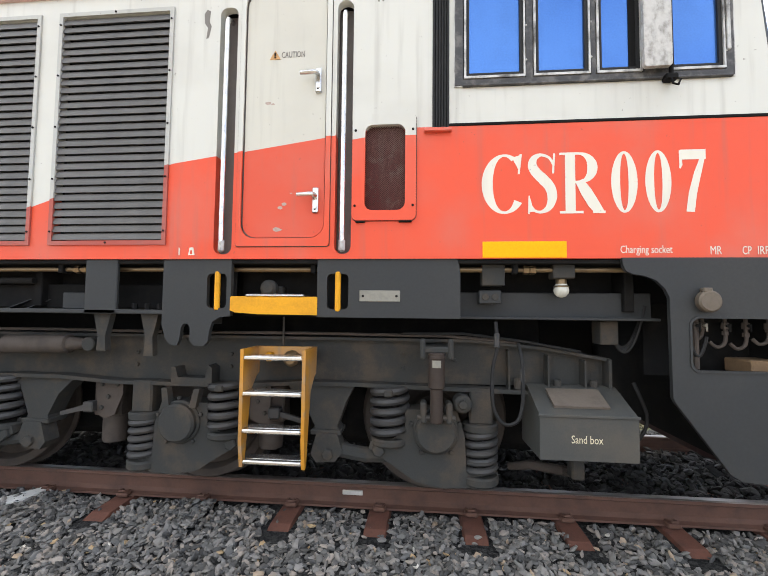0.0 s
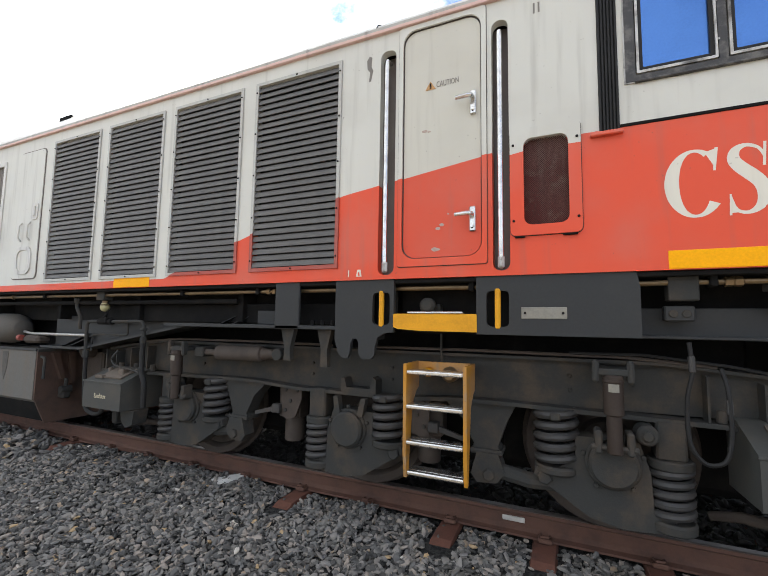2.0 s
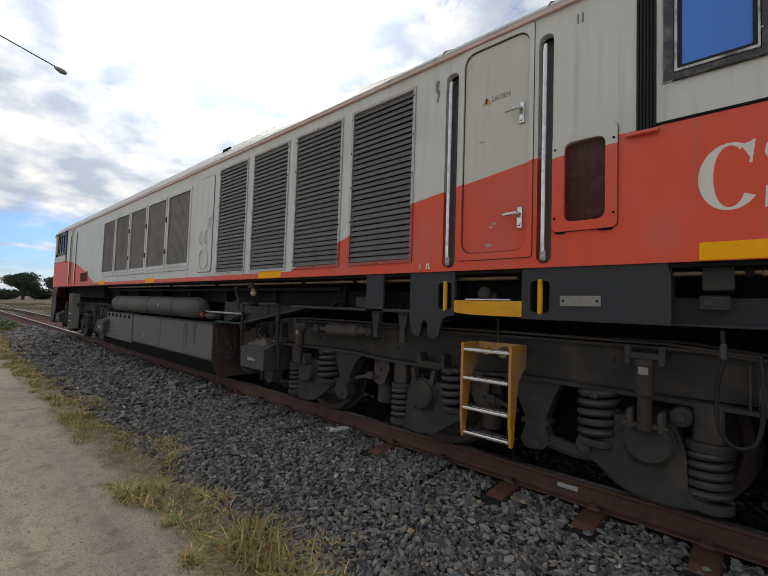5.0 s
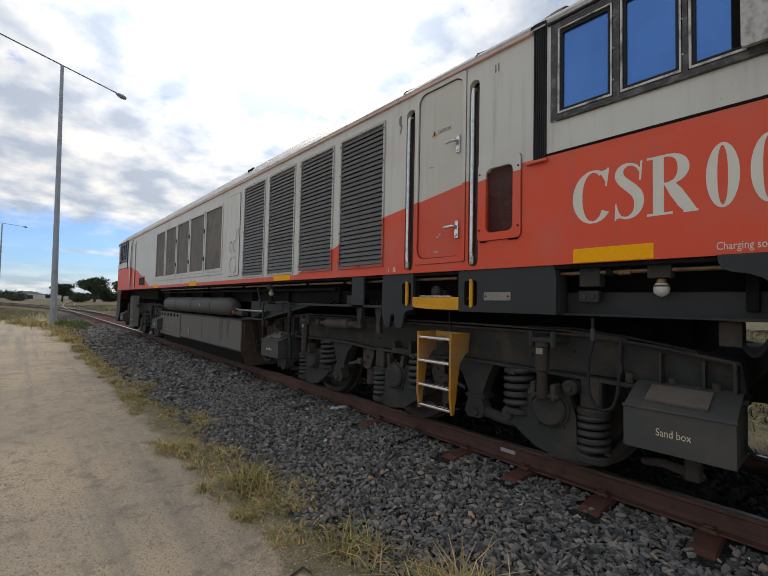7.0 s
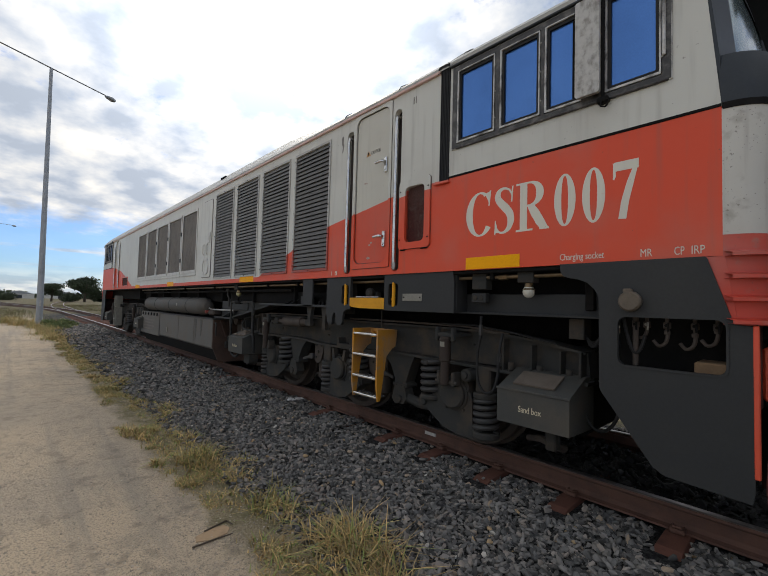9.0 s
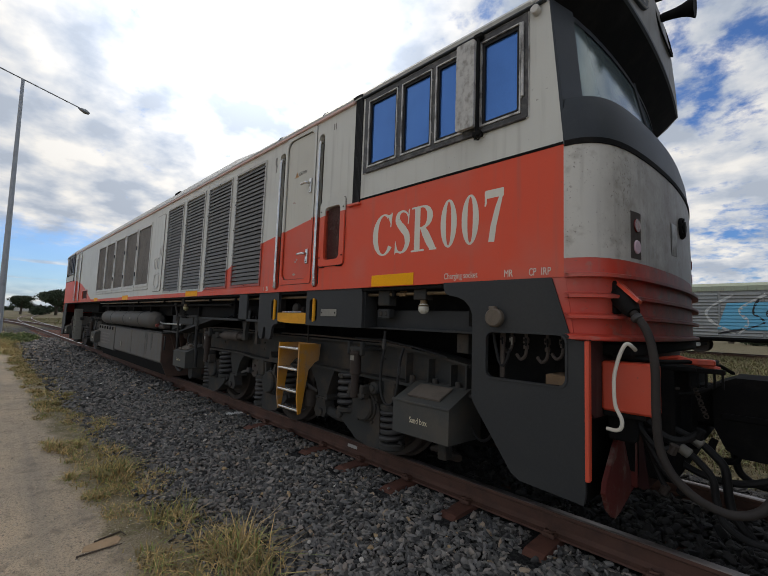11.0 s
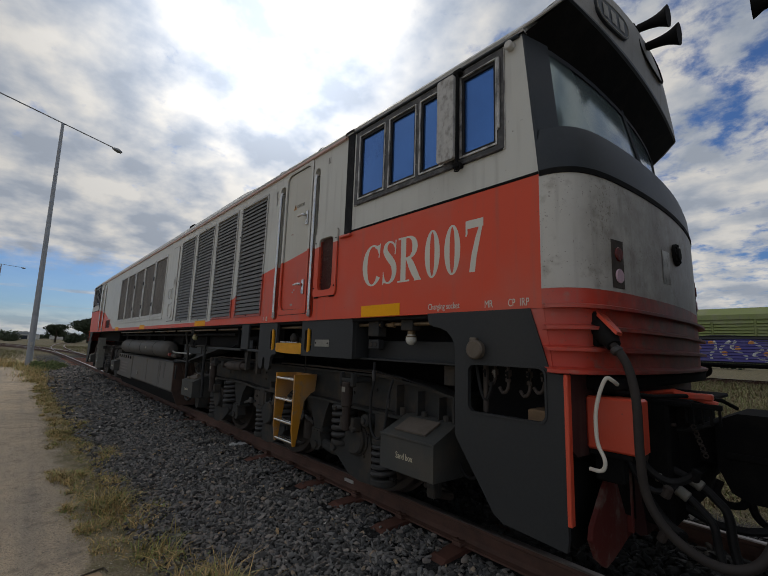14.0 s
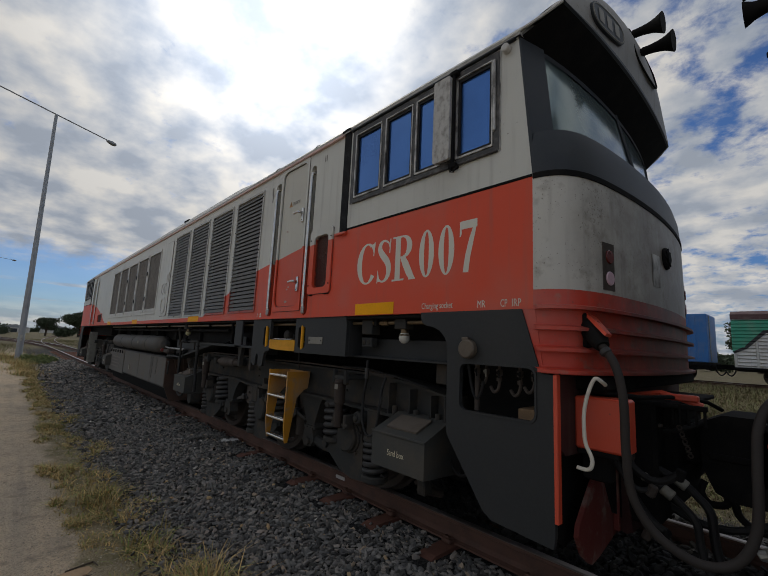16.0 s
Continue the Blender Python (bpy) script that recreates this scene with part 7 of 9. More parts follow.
def pilot():
    outer = [(1.122, 1.578), (1.125, 1.535), (1.142, 1.50), (1.177, 1.482), (1.247, 1.470), (1.307, 1.445), (1.352, 1.40), (1.377, 1.345), (1.382, 0.775), (1.395, 0.745), (1.675, 0.36), (1.735, 0.325), (2.11, 0.30), (2.12, 0.36), (2.12, 1.20), (2.045, 1.208), (1.932, 1.572), (1.925, 1.578)]
    sk = part("pilot_skirt", Shape().plate(outer, PY, PY + 0.03, [rect(1.490, 2.012, 0.932, 1.228, 0.045)]), SKIRT, loco, "dark blue-grey pilot skirt with a valve opening")
    part("pilot_skirt", Shape(other_side).plate(outer, PY, PY + 0.03), SKIRT, loco)
    part("hole_rim", Shape().plate(rect(1.478, 2.024, 0.920, 1.240, 0.05), PY - 0.006, PY + 0.001, [rect(1.490, 2.012, 0.932, 1.228, 0.045)]), SKIRT, sk)
    # black sheet in place of the deep shade inside the valve opening
    part("valve_bay", Shape().box(1.40, 2.10, PY + 0.34, PY + 0.36, 0.85, 1.32, 0.004), DARK, sk)
    part("bay_shelf", Shape().box(1.86, 2.05, PY + 0.08, PY + 0.30, 0.90, 0.985, 0.008), TANSHELF, sk, "tan timber packing in the valve bay")
    d = part("charging_socket", Shape().cyl((1.566, PY - 0.055, 1.325), (1.566, PY, 1.325), 0.062, 28, 0.010).box(1.53, 1.58, PY - 0.05, PY - 0.01, 1.375, 1.402, 0.006), BRASSDULL, sk, "round bronze socket cover")
    for k, x in enumerate((1.565, 1.62, 1.73, 1.86, 1.965)):
        y = PY + 0.09 + 0.025 * (k % 2)
        low = (0.93, 1.10, 1.06, 1.05, 1.08)[k]
        v = part("valve", Shape().tube(smooth_path([(x, y, 1.29), (x, y, 1.20), (x + 0.002, y, low + 0.06), (x - 0.012, y, low + 0.015), (x - 0.045, y + 0.01, low), (x - 0.075, y + 0.02, low + 0.03)] if k else [(x, y, 1.29), (x, y, 1.1), (x, y, low)], 4), 0.017 if k == 0 else 0.0105, 10).cyl((x, y, 1.165), (x, y, 1.205), 0.021, 8, 0.004).cyl((x, y, low + 0.07), (x, y, low + 0.095), 0.018, 6, 0.003), BROWN, sk, "air cock with bent pipe")
        part("valve_handle", Shape().box(x + 0.004, x + 0.016, y - 0.030, y - 0.022, 1.15, 1.20, 0.003).cyl((x, y - 0.03, 1.185), (x, y, 1.185), 0.009, 8, 0.002), PLATE if k == 1 else DARK, v)
    part("bay_hose", Shape().tube(arc_points((1.50, PY + 0.08, 1.22), (1.62, PY + 0.08, 1.12), 0.16), 0.011, 8), RUBBER, sk)
    # red edge of the skirt and the front plate behind it, its red darkened for shade
    part("skirt_edge", Shape().box(2.118, 2.142, PY - 0.004, PY + 0.04, 0.43, 1.205, 0.004), REDP, loco, "red painted skirt edge")
    part("pilot_front", Shape().plate([(-1.36, 1.21), (-1.36, 0.80), (-1.30, 0.76), (-0.82, 0.74), (-0.82, 0.22), (-0.55, 0.17), (0.55, 0.17), (0.82, 0.22), (0.82, 0.74), (1.30, 0.76), (1.36, 0.80), (1.36, 1.21)], 2.10, 2.135, axis="x"), SHADERED, loco, "grimy dark red pilot plate, darkened for shade")
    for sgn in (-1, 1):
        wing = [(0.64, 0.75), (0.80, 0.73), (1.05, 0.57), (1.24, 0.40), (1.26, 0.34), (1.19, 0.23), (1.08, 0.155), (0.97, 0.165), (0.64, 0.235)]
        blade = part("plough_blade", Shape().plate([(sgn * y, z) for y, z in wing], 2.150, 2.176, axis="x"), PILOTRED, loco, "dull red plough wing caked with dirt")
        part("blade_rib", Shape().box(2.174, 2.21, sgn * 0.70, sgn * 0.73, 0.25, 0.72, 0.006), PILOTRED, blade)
    part("plough_centre", Shape().plate([(2.14, 0.75), (2.20, 0.74), (2.26, 0.24), (2.22, 0.22), (2.14, 0.26)], -0.64, 0.64), SHADERED, loco, "middle of the plough, red blackened for shade")
    part("mu_box", Shape().box(2.135, 2.41, -1.18, -1.03, 0.795, 1.085, 0.012), REDP, loco, "red jumper box on the pilot")
    part("cut_lever", Shape().tube(smooth_path([(2.335, -1.26, 1.165), (2.328, -1.30, 1.185), (2.305, -1.32, 1.197), (2.275, -1.32, 1.14), (2.248, -1.32, 1.04), (2.242, -1.32, 0.956), (2.248, -1.32, 0.857), (2.278, -1.32, 0.785), (2.275, -1.32, 0.74), (2.251, -1.32, 0.721), (2.202, -1.32, 0.723)]), 0.0105, 12), LETTER, loco, "white uncoupling lever")
    # black sheet added behind the pilot plate for the shade inside
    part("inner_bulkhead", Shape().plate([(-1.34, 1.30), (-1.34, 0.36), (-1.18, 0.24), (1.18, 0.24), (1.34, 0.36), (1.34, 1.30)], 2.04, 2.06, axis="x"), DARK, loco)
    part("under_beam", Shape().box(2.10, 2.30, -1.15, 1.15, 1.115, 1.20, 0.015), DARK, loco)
    # drawgear, with a black block added as the dark mass behind the hoses
    part("draft_pocket", Shape().box(2.12, 2.40, -0.62, 0.62, 0.30, 1.04, 0.02).box(2.40, 2.46, -0.34, 0.34, 0.52, 1.02, 0.015), DARK, loco, "plain black block behind the drawgear")
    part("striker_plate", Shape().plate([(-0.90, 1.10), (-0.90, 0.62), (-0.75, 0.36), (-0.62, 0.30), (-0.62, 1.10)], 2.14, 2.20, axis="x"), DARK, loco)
    c = part("coupler", Shape().box(2.1, 2.60, -0.17, 0.17, 0.62, 0.90, 0.03), DARK, loco, "black knuckle coupler")
    part("coupler_head", Shape().plate([(2.56, 0.64), (2.62, 0.50), (2.70, 0.46), (2.86, 0.46), (2.90, 0.55), (2.90, 0.90), (2.84, 0.98), (2.68, 0.98), (2.56, 0.92)], -0.25, 0.22), DARK, c)
    part("knuckle", Shape().cyl((2.90, 0.10, 0.52), (2.90, 0.10, 0.96), 0.10, 16, 0.02), DARK, c)
    part("guard_arm", Shape().box(2.80, 3.06, -0.25, -0.09, 0.55, 0.95, 0.04), DARK, c)
    part("head_rib", Shape().box(2.60, 2.86, -0.265, -0.245, 0.70, 0.74, 0.006), DARK, c)
    part("coupler_carrier", Shape().box(2.38, 2.50, -0.42, 0.42, 0.50, 0.62, 0.02).box(2.12, 2.46, -0.42, -0.30, 0.52, 1.02, 0.02).box(2.12, 2.46, 0.30, 0.42, 0.52, 1.02, 0.02), DARK, c)
    part("lock_lifter", Shape().tube(smooth_path([(2.56, -0.20, 0.55), (2.54, -0.22, 0.48), (2.58, -0.22, 0.42), (2.66, -0.22, 0.43), (2.68, -0.20, 0.48)]), 0.022, 8), DARK, c)
    part("buffer_step", Shape().box(2.14, 2.52, -0.62, 0.62, 1.02, 1.05, 0.008), DARK, loco)
    for k, (y, reach, drop) in enumerate(((-0.66, 0.0, 0.0), (-0.56, 0.05, 0.05), (0.56, 0.0, 0.0))):
        pts = [(2.14, y, 0.66 + drop), (2.30 + 0.5 * reach, y, 0.61 + drop), (2.46 + reach, y, 0.536 + drop), (2.54 + reach, y, 0.47 + drop), (2.59 + reach, y, 0.40 + drop), (2.605 + reach, y, 0.28), (2.64 + reach, y, 0.16), (2.76 + reach, y + 0.03, 0.09 - 0.04 * (k % 2)), (2.92 + reach, y + 0.06, 0.13), (3.06, y + 0.08, 0.30), (3.25, y + 0.10, 0.52)]
        part("brake_hose", Shape().tube(smooth_path(pts), 0.021 + 0.003 * (k % 3), 10), RUBBER, loco, "black brake hose")
        part("hose_coupling", Shape().cyl((2.43 + reach, y, 0.553 + drop), (2.485 + reach, y, 0.517 + drop), 0.032, 14), PLATE if k < 2 else DARK, loco, "steel hose coupling")
        part("hose_clamp", Shape().cyl((2.33 + 0.6 * reach, y, 0.600 + drop), (2.35 + 0.6 * reach, y, 0.590 + drop), 0.028, 12), PLATE if k < 2 else DARK, loco, "steel hose clamp")
    # slack cables and dirt-caked rods in front of the plough
    for k, (y0, z0, x1, z1, sag) in enumerate(((-0.92, 0.98, 2.44, 0.60, 0.16), (-0.78, 0.90, 2.46, 0.34, 0.12), (-0.74, 1.02, 2.36, 0.30, 0.10), (-0.84, 1.00, 2.56, 0.70, 0.20))):
        part("slack_cable", Shape().tube(arc_points((2.16, y0, z0), (x1, y0 + 0.04, z1), sag), 0.017 + 0.004 * (k % 2), 8), RUBBER, loco, "black slack cable")
        part("cable_end", Shape().cyl((x1 - 0.02, y0 + 0.04, z1 - 0.05), (x1 + 0.005, y0 + 0.04, z1 + 0.01), 0.026, 10), DARK if k % 2 else BROWN, loco)
    part("pocket_rim", Shape().box(2.14, 2.36, -1.17, -1.03, 0.765, 0.795, 0.006).box(2.15, 2.30, -1.12, -1.04, 0.62, 0.77, 0.012), DARK, loco)
    part("red_tap", Shape().tube([(2.20, -0.45, 1.06), (2.40, -0.45, 1.10), (2.62, -0.45, 1.04)], 0.018, 8).box(2.40, 2.60, -0.48, -0.42, 1.06, 1.10, 0.008), REDP, loco, "red cock lever")
    # angle cocks, chains and levers crowded about the drawgear
    part("angle_cock", Shape().cyl((2.16, -0.52, 0.78), (2.36, -0.54, 0.82), 0.032, 12).cyl((2.33, -0.54, 0.77), (2.33, -0.54, 0.90), 0.024, 10).box(2.30, 2.42, -0.56, -0.52, 0.89, 0.91, 0.005), BROWN, loco, "brown angle cock")
    part("angle_cock", Shape().cyl((2.16, -0.70, 0.70), (2.30, -0.72, 0.72), 0.032, 12).cyl((2.28, -0.72, 0.66), (2.28, -0.72, 0.80), 0.024, 10), BROWN, loco, "brown angle cock")
    part("uncoupling_rod", Shape().tube([(2.19, -1.16, 1.12), (2.40, -0.9, 1.09), (2.46, -0.5, 1.08), (2.60, -0.2, 1.05), (2.66, -0.1, 1.0)], 0.013, 8), DARK, loco)
    for k in range(9):
        a = k / 8
        link_ = Shape().tube([(2.50 + 0.012 * math.cos(w) + 0.05 * a, -0.50 + (0.010 * math.sin(w) if k % 2 else 0.0), 0.90 - 0.16 * a + (0.0 if k % 2 else 0.012 * math.sin(w))) for w in (2 * math.pi * q / 10 for q in range(11))], 0.0042, 6)
        part("chain_link", link_, BROWN, loco)
    part("gland_bracket", Shape().box(2.14, 2.36, -0.50, -0.42, 0.92, 1.00, 0.01).box(2.14, 2.22, -0.72, -0.46, 0.84, 0.98, 0.01), DARK, loco)
    part("jumper_lead", Shape().tube(arc_points((2.14, -0.60, 0.98), (2.60, -0.30, 0.94), 0.10), 0.018, 8), RUBBER, loco)
    part("jumper_lead", Shape().tube(arc_points((2.14, -0.35, 0.60), (3.1, -0.30, 0.62), 0.30), 0.024, 8), RUBBER, loco)
    grid = part("front_step_grid", Shape().box(2.46, 2.66, -0.60, -0.56, 1.02, 1.05, 0.004), DARK, loco)
    for k in range(5):
        part("grid_bar", Shape().box(2.48 + 0.04 * k, 2.492 + 0.04 * k, -0.60, -0.57, 0.93, 1.03, 0.003), DARK, grid)
    # jumper cable from the nose socket
    plug = part("jumper_plug", Shape().tube([(2.20, -1.16, 1.49), (2.26, -1.22, 1.46), (2.31, -1.26, 1.40), (2.335, -1.28, 1.37)], [0.075, 0.062, 0.05, 0.036], 14).box(2.19, 2.25, -1.25, -1.07, 1.36, 1.56, 0.012), DARK, loco, "black jumper plug in the nose socket")
    part("plug_lid", Shape().add([(2.23, -1.12, 1.545), (2.23, -1.24, 1.545), (2.36, -1.32, 1.425), (2.36, -1.24, 1.42), (2.24, -1.12, 1.56), (2.24, -1.24, 1.56), (2.37, -1.32, 1.44), (2.37, -1.24, 1.435)], [(0, 1, 2, 3), (4, 5, 6, 7), (0, 1, 5, 4), (1, 2, 6, 5), (2, 3, 7, 6), (3, 0, 4, 7)]), REDP, plug, "red hinged plug lid")
    cable = smooth_path([(2.33, -1.28, 1.375), (2.40, -1.30, 1.27), (2.435, -1.31, 1.10), (2.435, -1.30, 0.85), (2.445, -1.28, 0.66), (2.50, -1.26, 0.53), (2.60, -1.24, 0.44), (2.72, -1.20, 0.40), (2.83, -1.17, 0.45), (2.895, -1.15, 0.60), (2.91, -1.13, 0.85), (2.92, -1.10, 1.02), (2.96, -1.02, 1.13), (3.05, -0.92, 1.20), (3.22, -0.82, 1.23), (3.36, -0.75, 1.23)])
    part("jumper_cable", Shape().tube(cable, 0.0215, 12), DUSTYRUBBER, loco, "thick black jumper cable hanging in a loop")
    part("cable_clamp", Shape().cyl((2.34, -1.285, 1.355), (2.36, -1.29, 1.33), 0.030, 12), SPRING, loco)


TANSHELF = mat("tan_packing", (0.20, 0.125, 0.065), 0.8, amount=0.5, scale=10)
BRASSDULL = mat("dull_bronze", (0.13, 0.105, 0.078), 0.6, metal=0.3, amount=0.5, scale=14)
pilot()


def far_pilot():
    put = far_end
    part("pilot_skirt", Shape(put).plate([(1.115, 1.578), (1.37, 1.345), (1.372, 0.775), (1.665, 0.36), (2.11, 0.30), (2.12, 1.20), (1.93, 1.578)], FY, FY + 0.03), SKIRT, loco)
    part("pilot_front", Shape(put).box(2.10, 2.13, -1.36, 1.36, 0.3, 1.21, 0.01), SHADERED, loco)
    lad = part("step_ladder", Shape(put).box(-1.165, -1.143, -1.40, -1.2, 0.27, 1.35, 0.004).box(-0.80, -0.778, -1.40, -1.2, 0.27, 1.35, 0.004), PLATE, loco, "grey access ladder at the far cab")
    for z in (0.30, 0.50, 0.72, 0.95):
        part("tread", Shape(put).box(-1.145, -0.79, -1.40, -1.30, z - 0.014, z + 0.014, 0.005), STEEL, lad)


far_pilot()

# ---- stones, grass and yard ----
GRIT = mat("dirt_track_grit", (0.40, 0.34, 0.262), 0.9, col2=(0.30, 0.26, 0.21), amount=0.6, scale=12, island=0.4)
ICO = np.array([(-1, 1.618, 0), (1, 1.618, 0), (-1, -1.618, 0), (1, -1.618, 0), (0, -1, 1.618), (0, 1, 1.618), (0, -1, -1.618), (0, 1, -1.618), (1.618, 0, -1), (1.618, 0, 1), (-1.618, 0, -1), (-1.618, 0, 1)]) / 1.902
ICO_F = np.array([(0, 11, 5), (0, 5, 1), (0, 1, 7), (0, 7, 10), (0, 10, 11), (1, 5, 9), (5, 11, 4), (11, 10, 2), (10, 7, 6), (7, 1, 8), (3, 9, 4), (3, 4, 2), (3, 2, 6), (3, 6, 8), (3, 8, 9), (4, 9, 5), (2, 4, 11), (6, 2, 10), (8, 6, 7), (9, 8, 1)])


def spins(n, rng, tilt=None):
    """Random turns; with tilt, all headings but only leaning so far."""
    q = rng.normal(size=(n, 4))
    if tilt:
        a, b, c = rng.uniform(0, math.pi, n), rng.uniform(0, 2 * math.pi, n), rng.normal(0, tilt, n) / 2
        q = np.stack([np.cos(a) * np.cos(c), np.sin(c) * np.cos(b), np.sin(c) * np.sin(b), np.sin(a) * np.cos(c)], 1)
    q /= np.linalg.norm(q, axis=1)[:, None]
    w, x, y, z = q.T
    return np.stack([np.stack([1 - 2 * (y * y + z * z), 2 * (x * y - w * z), 2 * (x * z + w * y)], 1), np.stack([2 * (x * y + w * z), 1 - 2 * (x * x + z * z), 2 * (y * z - w * x)], 1), np.stack([2 * (x * z - w * y), 2 * (y * z + w * x), 1 - 2 * (x * x + y * y)], 1)], 1)


def stones(rng, boxes, lift=0.0):
    """Broken stones strewn over parts of the plan: x0, x1, y0, y1, count per square metre, radius."""
    P, R, B = [], [], []
    for x0, x1, y0, y1, dens, r in boxes:
        n = int((x1 - x0) * (y1 - y0) * dens)
        p = np.stack([rng.uniform(x0, x1, n), rng.uniform(y0, y1, n)], 1)
        edge = rng.uniform(0, 1, n) < np.clip((p[:, 1] + 2.75) / 0.35, 0.0, 1)
        on_rail = np.abs(np.abs(p[:, 1]) - RAIL_Y) < 0.085
        gap = (p[:, 0] - SLEEPER_X) / SLEEPER_PITCH
        gap = np.abs(gap - np.round(gap)) * SLEEPER_PITCH
        bury = (np.round((p[:, 0] - SLEEPER_X) / SLEEPER_PITCH) * 7 % 5 < np.where(p[:, 0] < -1.6, 4, 0)) & (gap < 0.2) & (p[:, 1] > -1.4) & (p[:, 1] < -0.85)
        bare = ~bury & (gap < 0.115) & (p[:, 1] > -1.27) & (p[:, 1] < -0.62) & (rng.random(n) < 0.96)
        k = edge & ~on_rail & ~bare
        P.append(p[k]), R.append(r * rng.uniform(0.55, 1.25, k.sum())), B.append(bury[k])
    p, r = np.concatenate(P), np.concatenate(R)
    n = len(p)
    a = np.abs(p[:, 1])
    z = RAIL_Z + np.where(a < 1.25, -0.20, -0.20 - 0.115 * np.clip((a - 1.25) / 1.05, 0, 1)) + r * rng.uniform(-1.1, 1.15, n) + 0.035 * np.concatenate(B) + lift
    shape = ICO[None] * (1 + rng.uniform(-0.26, 0.24, (n, 12, 1))) * np.stack([rng.uniform(1.05, 1.85, n), rng.uniform(0.72, 1.15, n), rng.uniform(0.36, 0.62, n)], 1)[:, None]
    v = np.einsum("nij,nkj->nki", spins(n, rng, 0.8), shape) * r[:, None, None]
    v += np.concatenate([p, z[:, None]], 1)[:, None]
    f = ICO_F[None] + 12 * np.arange(n)[:, None, None]
    return v.reshape(-1, 3), f.reshape(-1, 3)


def stone_material():
    island_tint(STONE, ((0.0, (0.98, 0.99, 1.0)), (0.55, (1.02, 1.0, 0.98)), (0.86, (1.12, 1.02, 0.94)), (0.975, (1.3, 1.05, 0.80)), (0.988, (1.55, 1.16, 0.70)), (0.9955, (2.0, 1.95, 1.85))))
    return STONE


rng = np.random.default_rng(4)
v, f = stones(rng, [(-5.5, 4.2, -2.75, -0.66, 3300, 0.0200), (-13, -5.5, -2.75, -0.66, 1200, 0.031), (-24, -13, -2.7, -0.66, 420, 0.046), (4.2, 9.5, -2.75, -0.66, 700, 0.034)])
tagged(new("ballast", fast_mesh("ballast", v, f, stone_material())), "loose blue-grey crushed stone ballast", "gravel", kind="stuff")

# stones under the locomotive carry part of its shade as dark colour
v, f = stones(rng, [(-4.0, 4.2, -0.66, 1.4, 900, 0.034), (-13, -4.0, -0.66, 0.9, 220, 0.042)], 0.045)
tagged(new("oily_ballast", fast_mesh("oily_ballast", v, f, OILSHADESTONE)), "oily stone ballast between the rails, darkened further for shade", "gravel", kind="stuff")


def blades(rng, spots):
    """Grass blades as bent strips; spots: x, y, spread, count, length."""
    V, F, n0 = [], [], 0
    for x, y, spread, count, length in spots:
        p = np.stack([rng.normal(x, spread, count), rng.normal(y, spread * 0.6, count)], 1)
        h = length * rng.uniform(0.4, 1.15, count)
        a = rng.uniform(0, 2 * np.pi, count)
        lean = rng.uniform(0.3, 1.7, count)
        d = np.stack([np.cos(a), np.sin(a)], 1)
        side = np.stack([-d[:, 1], d[:, 0]], 1) * ((0.0048 if abs(y) < 3.3 else 0.011) * (1 + 0.6 * rng.random(count)))[:, None]
        z0 = np.full(count, ground_height(x, y) - 0.015 if y > 15 else -0.325 + RAIL_Z + rise(y))
        pts = []
        for t in (0.0, 0.55, 1.0):
            c = p + d * (h * lean * t * t)[:, None]
            z = z0 + h * (t - 0.38 * lean * t * t)
            w = side * (1 - 0.85 * t)
            pts += [np.concatenate([c - w, z[:, None]], 1), np.concatenate([c + w, z[:, None]], 1)]
        v = np.stack(pts, 1)
        base = n0 + 6 * np.arange(count)[:, None]
        F.append(np.concatenate([base + np.array([[0, 1, 3, 2]]), base + np.array([[2, 3, 5, 4]])], 0))
        V.append(v.reshape(-1, 3))
        n0 += 6 * count
    return np.concatenate(V), np.concatenate(F)


spots = []
for x in np.arange(-26, 9.0, 0.13):
    thick = 0.5 if x > 3.5 else 1.0 if x > -7 else 0.8
    k = max(0.12, 0.80 + 0.9 * noise.noise((x * 0.9, 3.3, 0.0)))
    edge = 0.30 * noise.noise((x * 0.8, 9.1, 0.0)) + 0.14 * noise.noise((x * 2.7, 4.1, 0.0))
    for _ in range(3):
        y = -2.72 + random.uniform(-0.34, 0.30) + edge
        tuft = max(0.0, noise.noise((x * 2.3, y * 2.3, 5.0)) + 0.55)
        spots.append((x + random.uniform(-0.06, 0.06), y, random.uniform(0.035, 0.10), int(250 * k * tuft * thick), random.uniform(0.035, 0.085) * (0.7 + 0.8 * tuft)))
for x, y, n, h in ((0.30, -2.46, 260, 0.30), (0.12, -2.56, 240, 0.20), (0.6, -2.58, 200, 0.24), (-0.6, -2.60, 240, 0.16), (-1.9, -2.75, 350, 0.22), (-25.7, -2.6, 700, 0.55), (-24.6, -3.1, 600, 0.45), (-24.9, -2.2, 700, 0.6), (-20.0, -3.0, 500, 0.4), (-17.5, -2.9, 500, 0.35), (-22.5, -2.8, 600, 0.4), (-27.5, -3.6, 700, 0.5), (-30, -4.2, 900, 0.5)):
    spots.append((x, y, 0.14 if x > -10 else 0.45, n, h))
v, f = blades(rng, [q for q in spots if not (-0.95 < q[0] < -0.15 and q[1] < -2.80)])
tagged(new("verge_grass", fast_mesh("verge_grass", v, f, GRASS)), "dry yellow and green grass along the track edge", "grass", kind="stuff")
spots = [(rng.uniform(-95, -30), rng.uniform(-9, 9), 1.6, 260, rng.uniform(0.25, 0.5)) for _ in range(120)]
